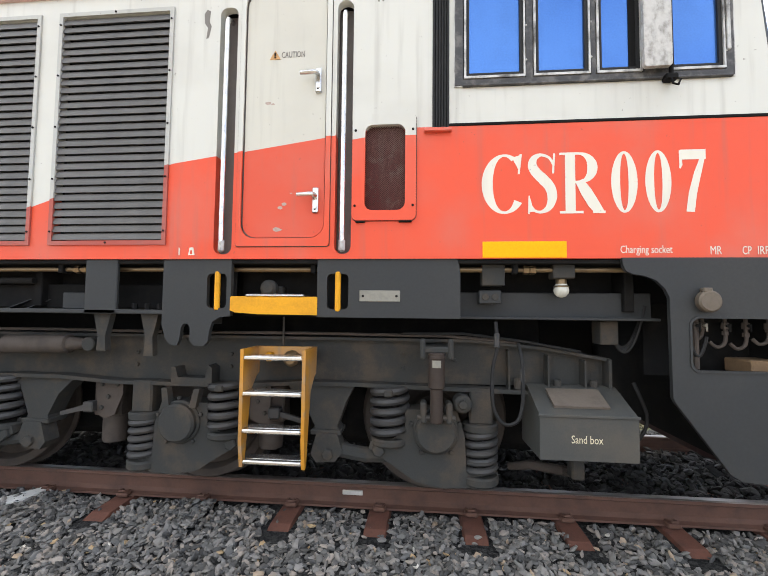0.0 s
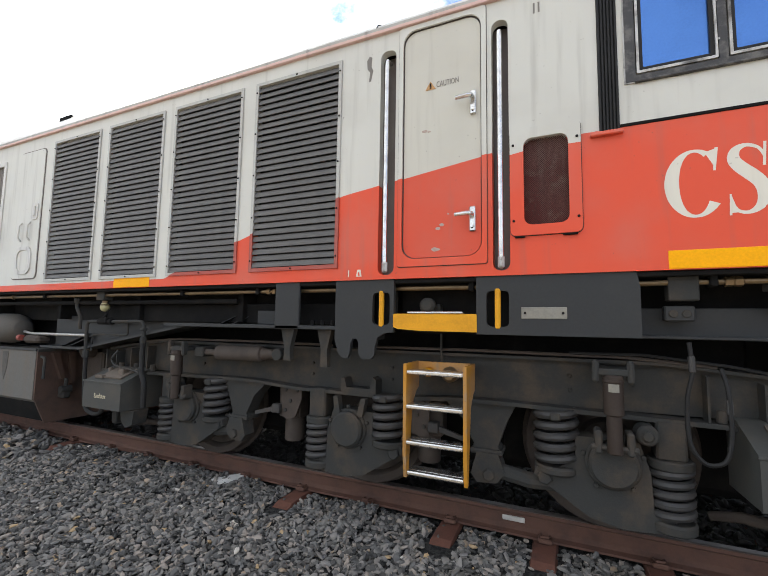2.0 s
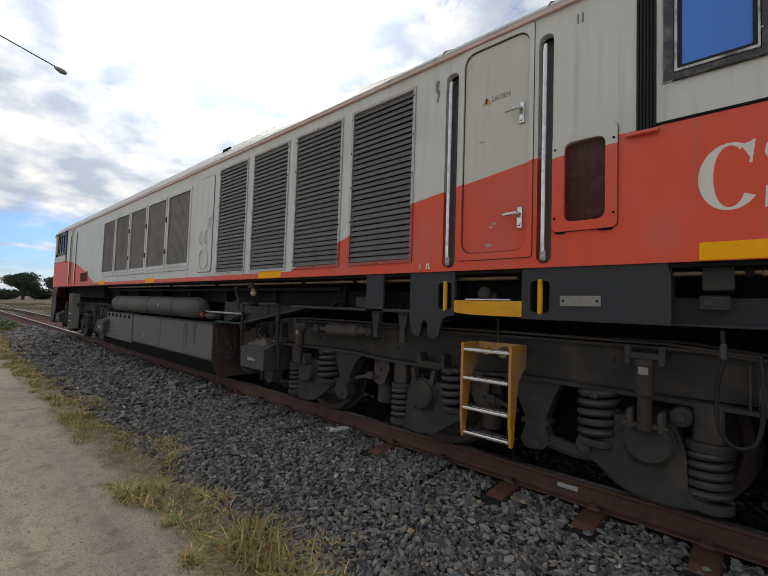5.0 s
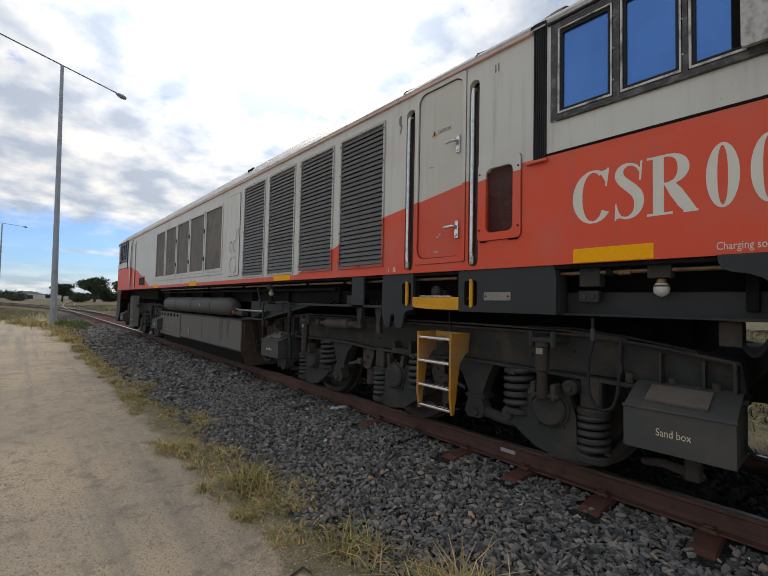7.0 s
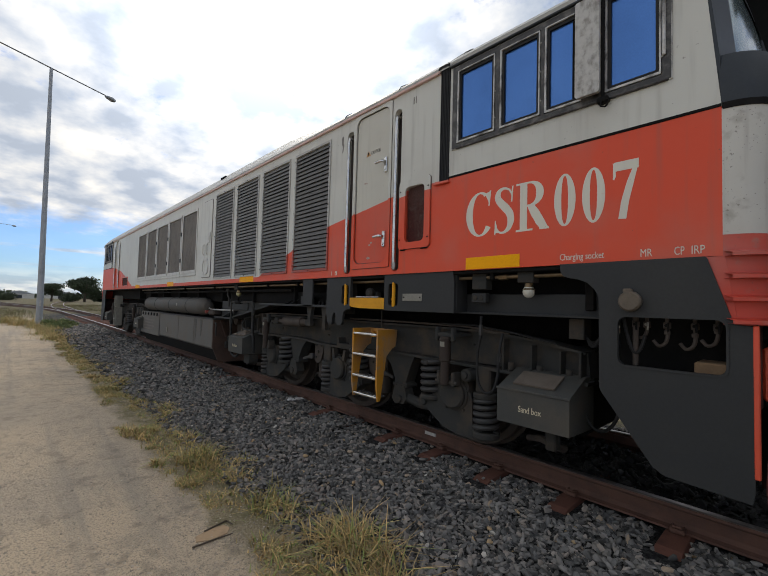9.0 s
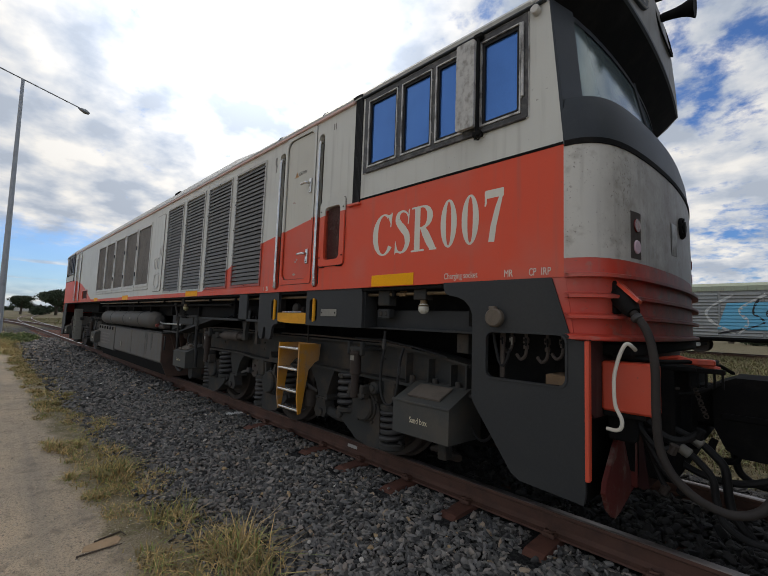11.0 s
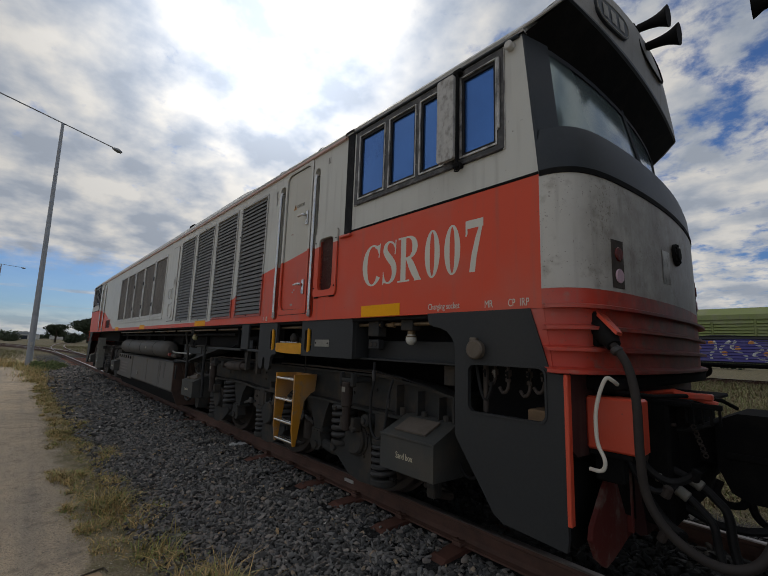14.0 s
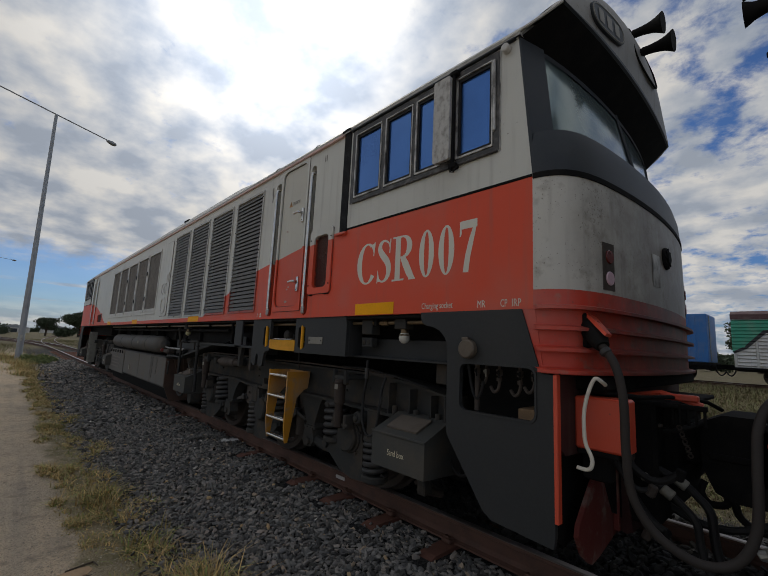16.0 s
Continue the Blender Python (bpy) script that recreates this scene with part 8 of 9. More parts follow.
spots += [(rng.uniform(-14, 9), rng.uniform(4, 21.9), 0.7, 170, rng.uniform(0.15, 0.40)) for _ in range(520)]
spots += [(rng.uniform(1.5, 9), rng.uniform(1.9, 4.2), 0.35, 160, rng.uniform(0.08, 0.2)) for _ in range(90)]
v, f = blades(rng, [s for s in spots if not (abs(s[1] - track_shift(s[0])) < 2.6 and s[0] < -5)])
tagged(new("field_grass", fast_mesh("field_grass", v, f, FIELDGRASS)), "dry grass of the open field", "grass", kind="stuff")



def pebbles(rng, n, box_):
    x0, x1, y0, y1 = box_
    p = np.stack([x1 - (x1 - x0) * rng.random(n) ** 1.5, rng.uniform(y0, y1, n)], 1)
    r = 0.0028 + 0.008 * rng.random(n) ** 5
    octa = np.array([(1, 0, 0), (0, 1, 0), (-1, 0, 0), (0, -1, 0), (0, 0, 1), (0, 0, -1)], float)
    octa_f = np.array([(0, 1, 4), (1, 2, 4), (2, 3, 4), (3, 0, 4), (1, 0, 5), (2, 1, 5), (3, 2, 5), (0, 3, 5)])
    shape = octa[None] * (1 + rng.uniform(-0.4, 0.4, (n, 6, 1)))
    v = np.einsum("nij,nkj->nki", spins(n, rng), shape) * r[:, None, None]
    v[:, :, 2] *= 0.7
    ground = [ground_height(x, y) for x, y in p]
    v += np.concatenate([p, np.array(ground)[:, None] + 0.001], 1)[:, None]
    return v.reshape(-1, 3), (octa_f[None] + 6 * np.arange(n)[:, None, None]).reshape(-1, 3)


v, f = pebbles(rng, 46000, (-9, 2.0, -5.6, -2.6))
tagged(new("path_grit", fast_mesh("path_grit", v, f, GRIT)), "small pale and grey grit on the dirt track", "gravel", kind="stuff")

# loose bits
flat_stone = Shape().plate([(-3.20, -1.06), (-3.06, -0.83), (-2.99, -0.85), (-3.0, -1.0), (-3.08, -1.10)], -0.152 + RAIL_Z, -0.135 + RAIL_Z, axis="z")
tagged(part("concrete_flake", flat_stone, mat("pale_concrete", (0.66, 0.65, 0.62), 0.8)), "pale flat flake of concrete on the ballast", "rubble")
tagged(part("rail_tag", Shape().box(-0.638, -0.482, -0.777, -0.762, -0.146, -0.112, 0.004), mat("pale_paint_mark", (0.50, 0.48, 0.44), 0.7)), "pale paint mark on the rail web", "paint mark")
for pts in ([(-0.587, -3.137), (-0.612, -3.05), (-0.635, -2.967), (-0.559, -2.951)], [(-0.446, -3.261), (-0.448, -3.12), (-0.441, -2.998)]):
    path = [(x, y, ground_height(x, y) + 0.008) for x, y in pts]
    tagged(part("twig", Shape().tube(path, [0.006] * (len(path) - 1) + [0.0035], 6), BARK), "dry dark twig lying on the dirt track", "twig", "twigs on the track")
scrap = [(-0.565, -3.205), (-0.60, -3.10), (-0.592, -3.00), (-0.53, -2.985), (-0.475, -3.02), (-0.468, -3.14), (-0.50, -3.22)]
tagged(part("bark_scrap", Shape().plate(scrap, -0.318 + RAIL_Z, -0.306 + RAIL_Z, axis="z"), mat("tan_bark_scrap", (0.38, 0.26, 0.15), 0.9, col2=(0.25, 0.18, 0.11), amount=0.7, scale=14, bump=0.4)), "thin tan scrap of bark between two twigs", "bark scrap")

def leaf_cloud(rng, blobs, n, size):
    """Small leaf clumps scattered through uneven masses; blobs: x, y, z, rx, rz."""
    V, F, k0 = [], [], 0
    tot = sum(b[3] ** 2 * b[4] for b in blobs)
    for x, y, z, rx, rz in blobs:
        m = int(n * rx * rx * rz / tot)
        d = rng.normal(size=(m, 3))
        d /= np.linalg.norm(d, axis=1)[:, None]
        d *= (rng.uniform(0.25, 1, m) ** 0.45)[:, None] * (1 + 0.25 * np.sin(5 * d[:, :1] + 3 * d[:, 1:2]))
        c = np.array([x, y, z]) + d * np.array([rx, rx, rz])
        t = np.array([(-1, -0.6, 0), (1, -0.6, 0), (0, 1, 0.3), (0, 0.1, -0.6)])[None] * (size * rng.uniform(0.5, 1.3, m))[:, None, None]
        v = np.einsum("nij,nkj->nki", spins(m, rng), t) + c[:, None]
        V.append(v.reshape(-1, 3))
        F.append((np.array([(0, 1, 2), (0, 3, 1), (1, 3, 2)])[None] + k0 + 4 * np.arange(m)[:, None, None]).reshape(-1, 3))
        k0 += 4 * m
    return np.concatenate(V), np.concatenate(F)


weed_rng = np.random.default_rng(8)
for x, y, h, w in ((-24.2, -2.35, 0.55, 1.5), (-23.2, -2.2, 0.40, 1.1)):
    blobs = [(weed_rng.uniform(-0.4, 0.4) * w, weed_rng.uniform(-0.4, 0.4) * w, h * weed_rng.uniform(0.2, 0.6), w * 0.2, h * 0.3) for _ in range(9)]
    v, f = leaf_cloud(weed_rng, blobs, 2600, 0.035)
    weed = new("weed", fast_mesh("weed", v, f, WEED))
    weed.matrix_basis = pose(x, y, -0.36)
    tagged(weed, "pale green weed clump at the foot of the mast", "weed", "weeds by the mast")

# ---- lighting masts ----


def mast(at):
    m = thing("lighting_mast", "tall grey steel lighting mast with a double arm", "lamp post", "lighting masts", at=at)
    part("pole", Shape().tube([(0, 0, 0), (0, 0, 0.5), (0, 0, 7), (0, 0, 13.9)], [0.16, 0.15, 0.115, 0.075], 14), GALV, m)
    part("base_plate", Shape().box(-0.25, 0.25, -0.25, 0.25, -0.02, 0.03, 0.01), GALV, m)
    part("door_plate", Shape().box(0.135, 0.150, -0.05, 0.05, 1.1, 1.4, 0.004), ALU, m)
    d = Vector((-1.62, 2.95, 0)).normalized()
    part("arm", Shape().tube([Vector((0, 0, 13.9)) - d * 3.6, Vector((0, 0, 13.9)), Vector((0, 0, 13.9)) + d * 3.0], 0.035, 8), GALV, m)
    for s, far in ((1, 3.35),):
        c = Vector((0, 0, 13.85)) + d * s * far
        lamp = Shape()
        pts = [c - d * s * 0.38, c - d * s * 0.25, c, c + d * s * 0.22, c + d * s * 0.30]
        lamp.tube(pts, [0.03, 0.10, 0.15, 0.11, 0.03], 12)
        part("lamp_head", lamp, GALV, m)
    return m


mast(pose(-25.6, -3.05, -0.37, 0.7))
mast(pose(-92.5, -7.3, -0.37))


# ---- trees, sheds and distance ----
def tree(x, y, h, w, label, seed):
    r = np.random.default_rng(seed)
    t = thing("tree", label, "tree", "trees beyond the yard", at=pose(x, y, -0.36 + rise(y)))
    tr = Shape().tube([(0, 0, -0.1), (0.05 * h, 0, 0.15 * h), (0.03 * h, 0.02 * h, 0.38 * h)], [0.05 * h, 0.04 * h, 0.03 * h], 10)
    for k in range(6):
        a = 2.1 * k
        tr.tube([(0.04 * h, 0.01 * h, 0.22 * h + 0.02 * h * k), (w * 0.25 * math.cos(a), w * 0.25 * math.sin(a), 0.48 * h), (w * 0.42 * math.cos(a), w * 0.42 * math.sin(a), 0.66 * h)], [0.02 * h, 0.013 * h, 0.005 * h], 6)
    part("trunk", tr, BARK, t)
    blobs = [(r.uniform(-0.36, 0.36) * w, r.uniform(-0.3, 0.3) * w, h * r.uniform(0.34, 0.84), w * r.uniform(0.13, 0.24), h * r.uniform(0.10, 0.18)) for _ in range(20)]
    v, f = leaf_cloud(r, blobs, 5200, 0.026 * h)
    c = new("crown", fast_mesh("crown", v, f, LEAF))
    c.parent = t
    return t


def bush(x, y, h, w, seed):
    r = np.random.default_rng(seed)
    blobs = [(r.uniform(-0.4, 0.4) * w, r.uniform(-0.3, 0.3) * w, h * r.uniform(0.25, 0.7), w * r.uniform(0.12, 0.25), h * r.uniform(0.2, 0.35)) for _ in range(10)]
    v, f = leaf_cloud(r, blobs, 2200, 0.05 * h + 0.03)
    b = new("bush", fast_mesh("bush", v, f, LEAF))
    b.matrix_basis = pose(x, y, -0.40 + rise(y))
    return tagged(b, "dense dark green bush at the edge of the field", "bush", "bushes beyond the yard")


tree(-147.0, 12.0, 8.0, 9.4, "broad dark gum tree beyond the field", 1)
tree(-150.0, 20.5, 7.5, 9.0, "dark rounded tree beyond the field", 2)
tree(-160.0, 5.1, 6.6, 6.5, "slender gum tree beyond the field", 3)
tree(-3.0, 74.0, 7.5, 7.0, "dark gum tree behind the siding", 4)
tree(4.0, 80.0, 7.0, 7.5, "dark gum tree behind the siding", 5)
bush(-146.0, 9.0, 3.2, 6.0, 11), bush(-149.0, 16.0, 3.0, 7.0, 12), bush(-170.0, -6.0, 2.6, 9.0, 13), bush(-175.0, -14.0, 2.6, 10.0, 14), bush(-178.0, -24.0, 3.0, 12.0, 15)
for i, x in enumerate((-14, -8.5, 0.5, 7.5, 13)):
    bush(x, 66 + 2 * (i % 2), 2.6 + 0.5 * (i % 3), 6.0, 20 + i)


def shed(x, y, w, d, h):
    s = thing("shed", "low pale metal shed on the horizon", "shed", "sheds on the horizon", at=pose(x, y, -0.38 + rise(y)))
    part("wall", Shape().box(-d / 2, d / 2, -w / 2, w / 2, 0, h, 0.02), FRAMEW, s)
    part("roof", Shape().plate([(-w / 2 - 0.3, h), (w / 2 + 0.3, h), (0, h + 0.14 * w)], -d / 2 - 0.2, d / 2 + 0.2, axis="x"), GALV, s)
    part("door", Shape().box(d / 2, d / 2 + 0.05, -w * 0.1, w * 0.1, 0, h * 0.8, 0.01), BAND, s)


shed(-300, -1.0, 13, 8, 2.6), shed(-310, 18.0, 15, 8, 2.6), shed(-320, 42.0, 13, 8, 2.4)


def far_woods():
    r = np.random.default_rng(9)
    blobs = []
    for k in range(90):
        blobs.append((-420 + r.uniform(-25, 25), -330 + 8.0 * k + r.uniform(-4, 4), r.uniform(0.5, 2.4), r.uniform(5, 9), r.uniform(1.4, 3.4)))
    for k in range(50):
        blobs.append((-150 + 8.0 * k, 210 + r.uniform(-8, 8), r.uniform(0.8, 2.6), r.uniform(5, 9), r.uniform(1.6, 3.8)))
    v, f = leaf_cloud(r, blobs, 30000, 0.9)
    tagged(new("far_woods", fast_mesh("far_woods", v, f, LEAF)), "low dark line of trees on the horizon", "woods", kind="stuff")


far_woods()

# ---- neighbouring locomotive, coupled nose to nose ----
mate = thing("coupled_locomotive", "dark locomotive end coupled nose to nose, with horns and jumper socket", "locomotive")
shell = [(3.58, 1.12), (3.55, 1.30), (3.55, 2.30), (3.60, 2.42), (3.72, 2.52), (3.98, 3.40), (3.86, 3.56), (3.90, 3.72), (4.20, 3.86), (9.0, 3.86), (9.0, 1.12)]
part("body_shell", Shape().plate(shell, -1.38, 1.38), BAND, mate)
part("roof", Shape().plate([(-1.30, 3.84), (-0.7, 3.98), (0.7, 3.98), (1.30, 3.84)], 4.25, 9.0, axis="x"), BAND, mate)
for y in (-0.62, 0.62):
    part("windscreen", Shape().add([(3.755, y - 0.5, 2.66), (3.755, y + 0.5, 2.66), (3.945, y + 0.5, 3.30), (3.945, y - 0.5, 3.30)], [(0, 1, 2, 3)]), SCREEN, mate)
part("side_window", Shape().plate(rect(4.35, 5.6, 2.70, 3.35, 0.02), -1.386, -1.376), WINDOW, mate)
part("cab_door", Shape().plate(rect(5.9, 6.5, 1.70, 3.36, 0.08), -1.388, -1.376), BAND, mate)
for x in (7.0, 7.95):
    part("louvre_panel", Shape().plate(rect(x, x + 0.8, 1.70, 3.25), -1.39, -1.376), SLAT, mate)
part("pilot", Shape().box(3.60, 3.70, -1.36, 1.36, 0.18, 1.15, 0.03), DARK, mate)
part("underframe", Shape().box(3.7, 9.0, -1.2, 1.2, 0.9, 1.15, 0.02), DARK, mate)
part("wheel", Shape().cyl((5.6, -0.82, 0.43), (5.6, -0.70, 0.43), 0.48, 32, 0.02), BROWN, mate)
part("wheel", Shape().cyl((5.6, 0.70, 0.43), (5.6, 0.82, 0.43), 0.48, 32, 0.02), BROWN, mate)
part("coupler", Shape().box(3.02, 3.65, -0.18, 0.18, 0.64, 0.94, 0.03).box(2.95, 3.2, 0.02, 0.24, 0.60, 0.98, 0.04), DARK, mate, "black knuckle coupler")
for z in (3.84, 3.64):
    part("air_horn", Shape().tube([(3.60, -0.30, z), (3.40, -0.30, z), (3.20, -0.30, z), (3.08, -0.30, z), (3.0, -0.30, z), (2.965, -0.30, z), (2.95, -0.30, z)], [0.026, 0.024, 0.03, 0.040, 0.060, 0.08, 0.086], 16), DARK, mate, "black trumpet air horn")
part("horn_post", Shape().box(3.065, 3.135, -0.34, -0.26, 3.10, 3.90, 0.012).cyl((3.09, -0.30, 3.04), (3.09, -0.30, 3.12), 0.045, 14).cyl((3.06, -0.30, 3.27), (3.06, -0.30, 3.31), 0.02, 10).box(3.10, 3.98, -0.34, -0.26, 3.74, 3.80, 0.01), DARK, mate)
part("jumper_socket", Shape().box(3.36, 3.60, -0.86, -0.66, 1.10, 1.36, 0.02), DARK, mate)
part("socket_lid", Shape().tube([(3.06, -0.98, 1.22), (3.02, -1.02, 1.13), (3.06, -1.02, 1.06), (3.12, -1.0, 1.10)], 0.018, 8), REDP, mate, "red lid and chain of the socket")

for pts in ([(2.96, -0.82, 1.24), (3.00, -0.84, 1.18), (2.95, -0.84, 1.13), (2.93, -0.82, 1.09), (2.99, -0.82, 1.06), (3.04, -0.82, 1.02)], [(2.99, -0.78, 0.99), (2.95, -0.78, 0.95), (2.94, -0.78, 0.89), (3.0, -0.78, 0.86)]):
    part("red_tap", Shape().tube(smooth_path(pts), 0.016, 8), REDP, mate, "red cock handle")
for y, z in ((-0.62, 0.34), (-0.50, 0.30), (-0.70, 0.22)):
    part("hose_coupling", Shape().cyl((2.88, y, z), (2.98, y, z + 0.05), 0.034, 12).cyl((2.84, y, z - 0.02), (2.89, y, z + 0.005), 0.026, 10), ALU, mate, "bright hose coupling")
    part("brake_hose", Shape().tube(smooth_path([(2.97, y, z + 0.045), (3.10, y, z + 0.12), (3.30, y, z + 0.25), (3.62, y, z + 0.36)]), 0.024, 10), RUBBER, mate, "black brake hose")

# ---- goods train on the siding ----
GREENP = painted("faded_green_paint", (0.22, 0.26, 0.08), 0.6, 0.5)
TEALP = painted("teal_paint", (0.03, 0.30, 0.19), 0.5, 0.35)
VIOLET = painted("violet_paint", (0.055, 0.045, 0.23), 0.5, 0.35)
BLACKP = mat("black_spray", (0.02, 0.02, 0.022), 0.6)
WHITEP = painted("dirty_white_paint", (0.60, 0.60, 0.58), 0.55, 0.5)
MAROON = painted("maroon_roof_paint", (0.085, 0.035, 0.035), 0.6, 0.4)
PALEROOF = painted("pale_green_roof", (0.34, 0.37, 0.26), 0.7, 0.6)
BLUEP = painted("container_blue", (0.03, 0.16, 0.45), 0.5, 0.35)
ORANGE = painted("orange_spray", (0.62, 0.25, 0.05), 0.5, 0.2)
PINK = painted("pink_spray", (0.60, 0.18, 0.25), 0.5, 0.2)
CYANP = painted("cyan_spray", (0.12, 0.42, 0.62), 0.5, 0.2)
GREYP = painted("grey_van_paint", (0.30, 0.31, 0.30), 0.6, 0.4)
NEAR = TRAIN_Y - 1.38
WAGON_L = 17.8
SPEED = 11.9
wheelsets = []


def wagon_gear(w):
    part("underframe", Shape().box(0.1, WAGON_L - 0.1, NEAR + 0.15, NEAR + 2.6, 0.62, 0.80, 0.02).box(7.0, 10.8, NEAR + 0.3, NEAR + 2.4, 0.42, 0.64, 0.02), DARK, w)
    part("brake_wheel", Shape().tube([(11.6 + 0.22 * math.cos(a), NEAR + 0.02, 0.62 + 0.22 * math.sin(a)) for a in (2 * math.pi * k / 18 for k in range(19))], 0.022, 6).tube([(11.38, NEAR + 0.02, 0.62), (11.82, NEAR + 0.02, 0.62)], 0.014, 6).tube([(11.6, NEAR + 0.02, 0.40), (11.6, NEAR + 0.02, 0.84)], 0.014, 6), ALU, w)
    part("door_rail", Shape().box(8.0, 8.9, NEAR - 0.02, NEAR + 0.05, 0.58, 0.66, 0.01), WHITEP, w)
    for x in (0.0, WAGON_L):
        s = -1 if x == 0 else 1
        part("coupler", Shape().box(x, x + s * 0.44, TRAIN_Y - 0.14, TRAIN_Y + 0.14, 0.66, 0.90, 0.02), DARK, w)
        part("air_hose", Shape().tube(arc_points((x, TRAIN_Y - 0.5, 0.66), (x + s * 0.42, TRAIN_Y - 0.4, 0.62), 0.28), 0.03, 8), RUBBER, w)
    for cx in (2.3, WAGON_L - 2.3):
        b = part("bogie", Shape().plate([(-1.25, 0.40), (-1.25, 0.52), (-0.55, 0.60), (0.55, 0.60), (1.25, 0.52), (1.25, 0.40), (0.45, 0.26), (-0.45, 0.26)], NEAR + 0.28, NEAR + 0.42).box(-0.3, 0.3, NEAR + 0.3, NEAR + 2.4, 0.30, 0.62, 0.02), DARK, w)
        b.matrix_basis = pose(cx, 0, 0)
        for ax in (-0.9, 0.9):
            s = Shape()
            for y0 in (TRAIN_Y - 0.80, TRAIN_Y + 0.68):
                s.cyl((0, y0, 0), (0, y0 + 0.12, 0), 0.42, 28, 0.02)
            s.cyl((0, TRAIN_Y - 1.05, 0), (0, TRAIN_Y + 1.05, 0), 0.085, 12)
            for k in range(5):
                a = 2 * math.pi * k / 5
                s.cyl((0.24 * math.cos(a), TRAIN_Y - 0.84, 0.24 * math.sin(a)), (0.24 * math.cos(a), TRAIN_Y - 0.80, 0.24 * math.sin(a)), 0.07, 10, 0.006)
            wh = part("wheelset", s, BROWN, b)
            wh.matrix_basis = pose(ax, 0, 0.42)
            wheelsets.append((wh, ax))
            part("journal", Shape().cyl((ax, NEAR + 0.20, 0.42), (ax, NEAR + 0.34, 0.42), 0.11, 16), ALU, b)


PITCH = {}


def van(label, side, roof, eave=3.12, top=3.58):
    """A louvred goods van: body, arched roof, posts and rows of louvres on the near side."""
    w = thing("goods_van", label, "goods wagon", "wagons of the passing train")
    b = part("body", Shape().box(0.05, WAGON_L - 0.05, NEAR + 0.03, NEAR + 2.73, 0.78, eave, 0.01), side, w)
    prof = [(NEAR - 0.03, eave - 0.02), (NEAR, eave + 0.22), (NEAR + 0.35, top - 0.07), (NEAR + 1.38, top), (NEAR + 2.41, top - 0.07), (NEAR + 2.76, eave + 0.22), (NEAR + 2.79, eave - 0.02)]
    part("roof", Shape().plate(prof, 0.0, WAGON_L, axis="x"), roof, w)
    posts = [0.12] + [0.9 + k * (WAGON_L - 1.8) / 10 for k in range(11)] + [WAGON_L - 0.12]
    for x in posts:
        part("side_post", Shape().box(x - 0.05, x + 0.05, NEAR - 0.004, NEAR + 0.04, 0.78, eave, 0.01), side, w)
    for x0, x1 in zip(posts[:-1], posts[1:]):
        l = Shape()
        for k in range(13):
            z = 0.88 + k * (eave - 0.98) / 13
            l.add([(x0 + 0.06, NEAR + 0.03, z), (x1 - 0.06, NEAR + 0.03, z), (x1 - 0.06, NEAR - 0.034, z + 0.035), (x0 + 0.06, NEAR - 0.034, z + 0.035), (x0 + 0.06, NEAR + 0.03, z + 0.155), (x1 - 0.06, NEAR + 0.03, z + 0.155)], [(0, 1, 2, 3), (3, 2, 5, 4)])
        part("louvre_bay", l, side, w, smooth=False, fix=False)
    part("sill", Shape().box(0.02, WAGON_L - 0.02, NEAR - 0.03, NEAR + 0.05, 0.72, 0.82, 0.01), DARK, w)
    wagon_gear(w)
    PITCH[w.name] = (eave - 0.98) / 13
    return w


def tag_shape(w, loops, material, lift):
    """Spray paint that follows the louvres: each shape is cut at their edges and laid on their slopes."""
    pitch = PITCH[w.name]
    cuts = sorted([0.88 + k * pitch + d for k in range(-1, 14) for d in (0.0, 0.035)])

    def depth(z):
        k = math.floor((z - 0.88) / pitch + 1e-6)
        d = z - 0.88 - k * pitch
        y = NEAR + 0.03 - 0.064 * d / 0.035 if d < 0.035 else NEAR - 0.034 + 0.064 * (d - 0.035) / (pitch - 0.035)
        return min(y, NEAR - 0.004) - 0.005 - lift

    def half(poly, z, keep):
        out = []
        for p, q in zip(poly, poly[1:] + poly[:1]):
            a, b = keep * (p[1] - z), keep * (q[1] - z)
            if a >= 0:
                out.append(p)
            if a * b < 0:
                t = a / (a - b)
                out.append((p[0] + t * (q[0] - p[0]), z))
        return out

    for lp in loops:
        s = Shape()
        for tri in tessellate_polygon([[Vector((*p, 0)) for p in lp]]):
            for z0, z1 in zip(cuts[:-1], cuts[1:]):
                poly = half(half([tuple(lp[i]) for i in tri], z0, 1), z1, -1) if z1 > min(lp[i][1] for i in tri) and z0 < max(lp[i][1] for i in tri) else []
                if len(poly) > 2:
                    s.add([(x, depth(min(max(z, z0 + 1e-5), z1 - 1e-5)), z) for x, z in poly], [tuple(range(len(poly)))])
        part("spray_paint", s, material, w, smooth=False, fix=False)


def scribble(rng, x0, x1, z0, z1, n, width):
    """Bold winding strokes, no letters."""
    out = []
    for k in range(n):
        cx = x0 + (x1 - x0) * (k + 0.5) / n
        span = (x1 - x0) / n
        pts = [(cx + rng.uniform(-0.55, 0.55) * span, z0 + (z1 - z0) * t) for t in (0.0, 0.3, 0.62, 1.0)]
        if rng.random() < 0.5:
            pts = pts[::-1]
        rows = stroke([tuple(p) for p in smooth2(pts)], [width * (0.6 + 0.8 * abs(math.sin(2.3 * i + k))) for i in range(3 * 5 + 1)])
        out.append([tuple(p[0]) for p in rows] + [tuple(p[1]) for p in rows[::-1]])
    return out


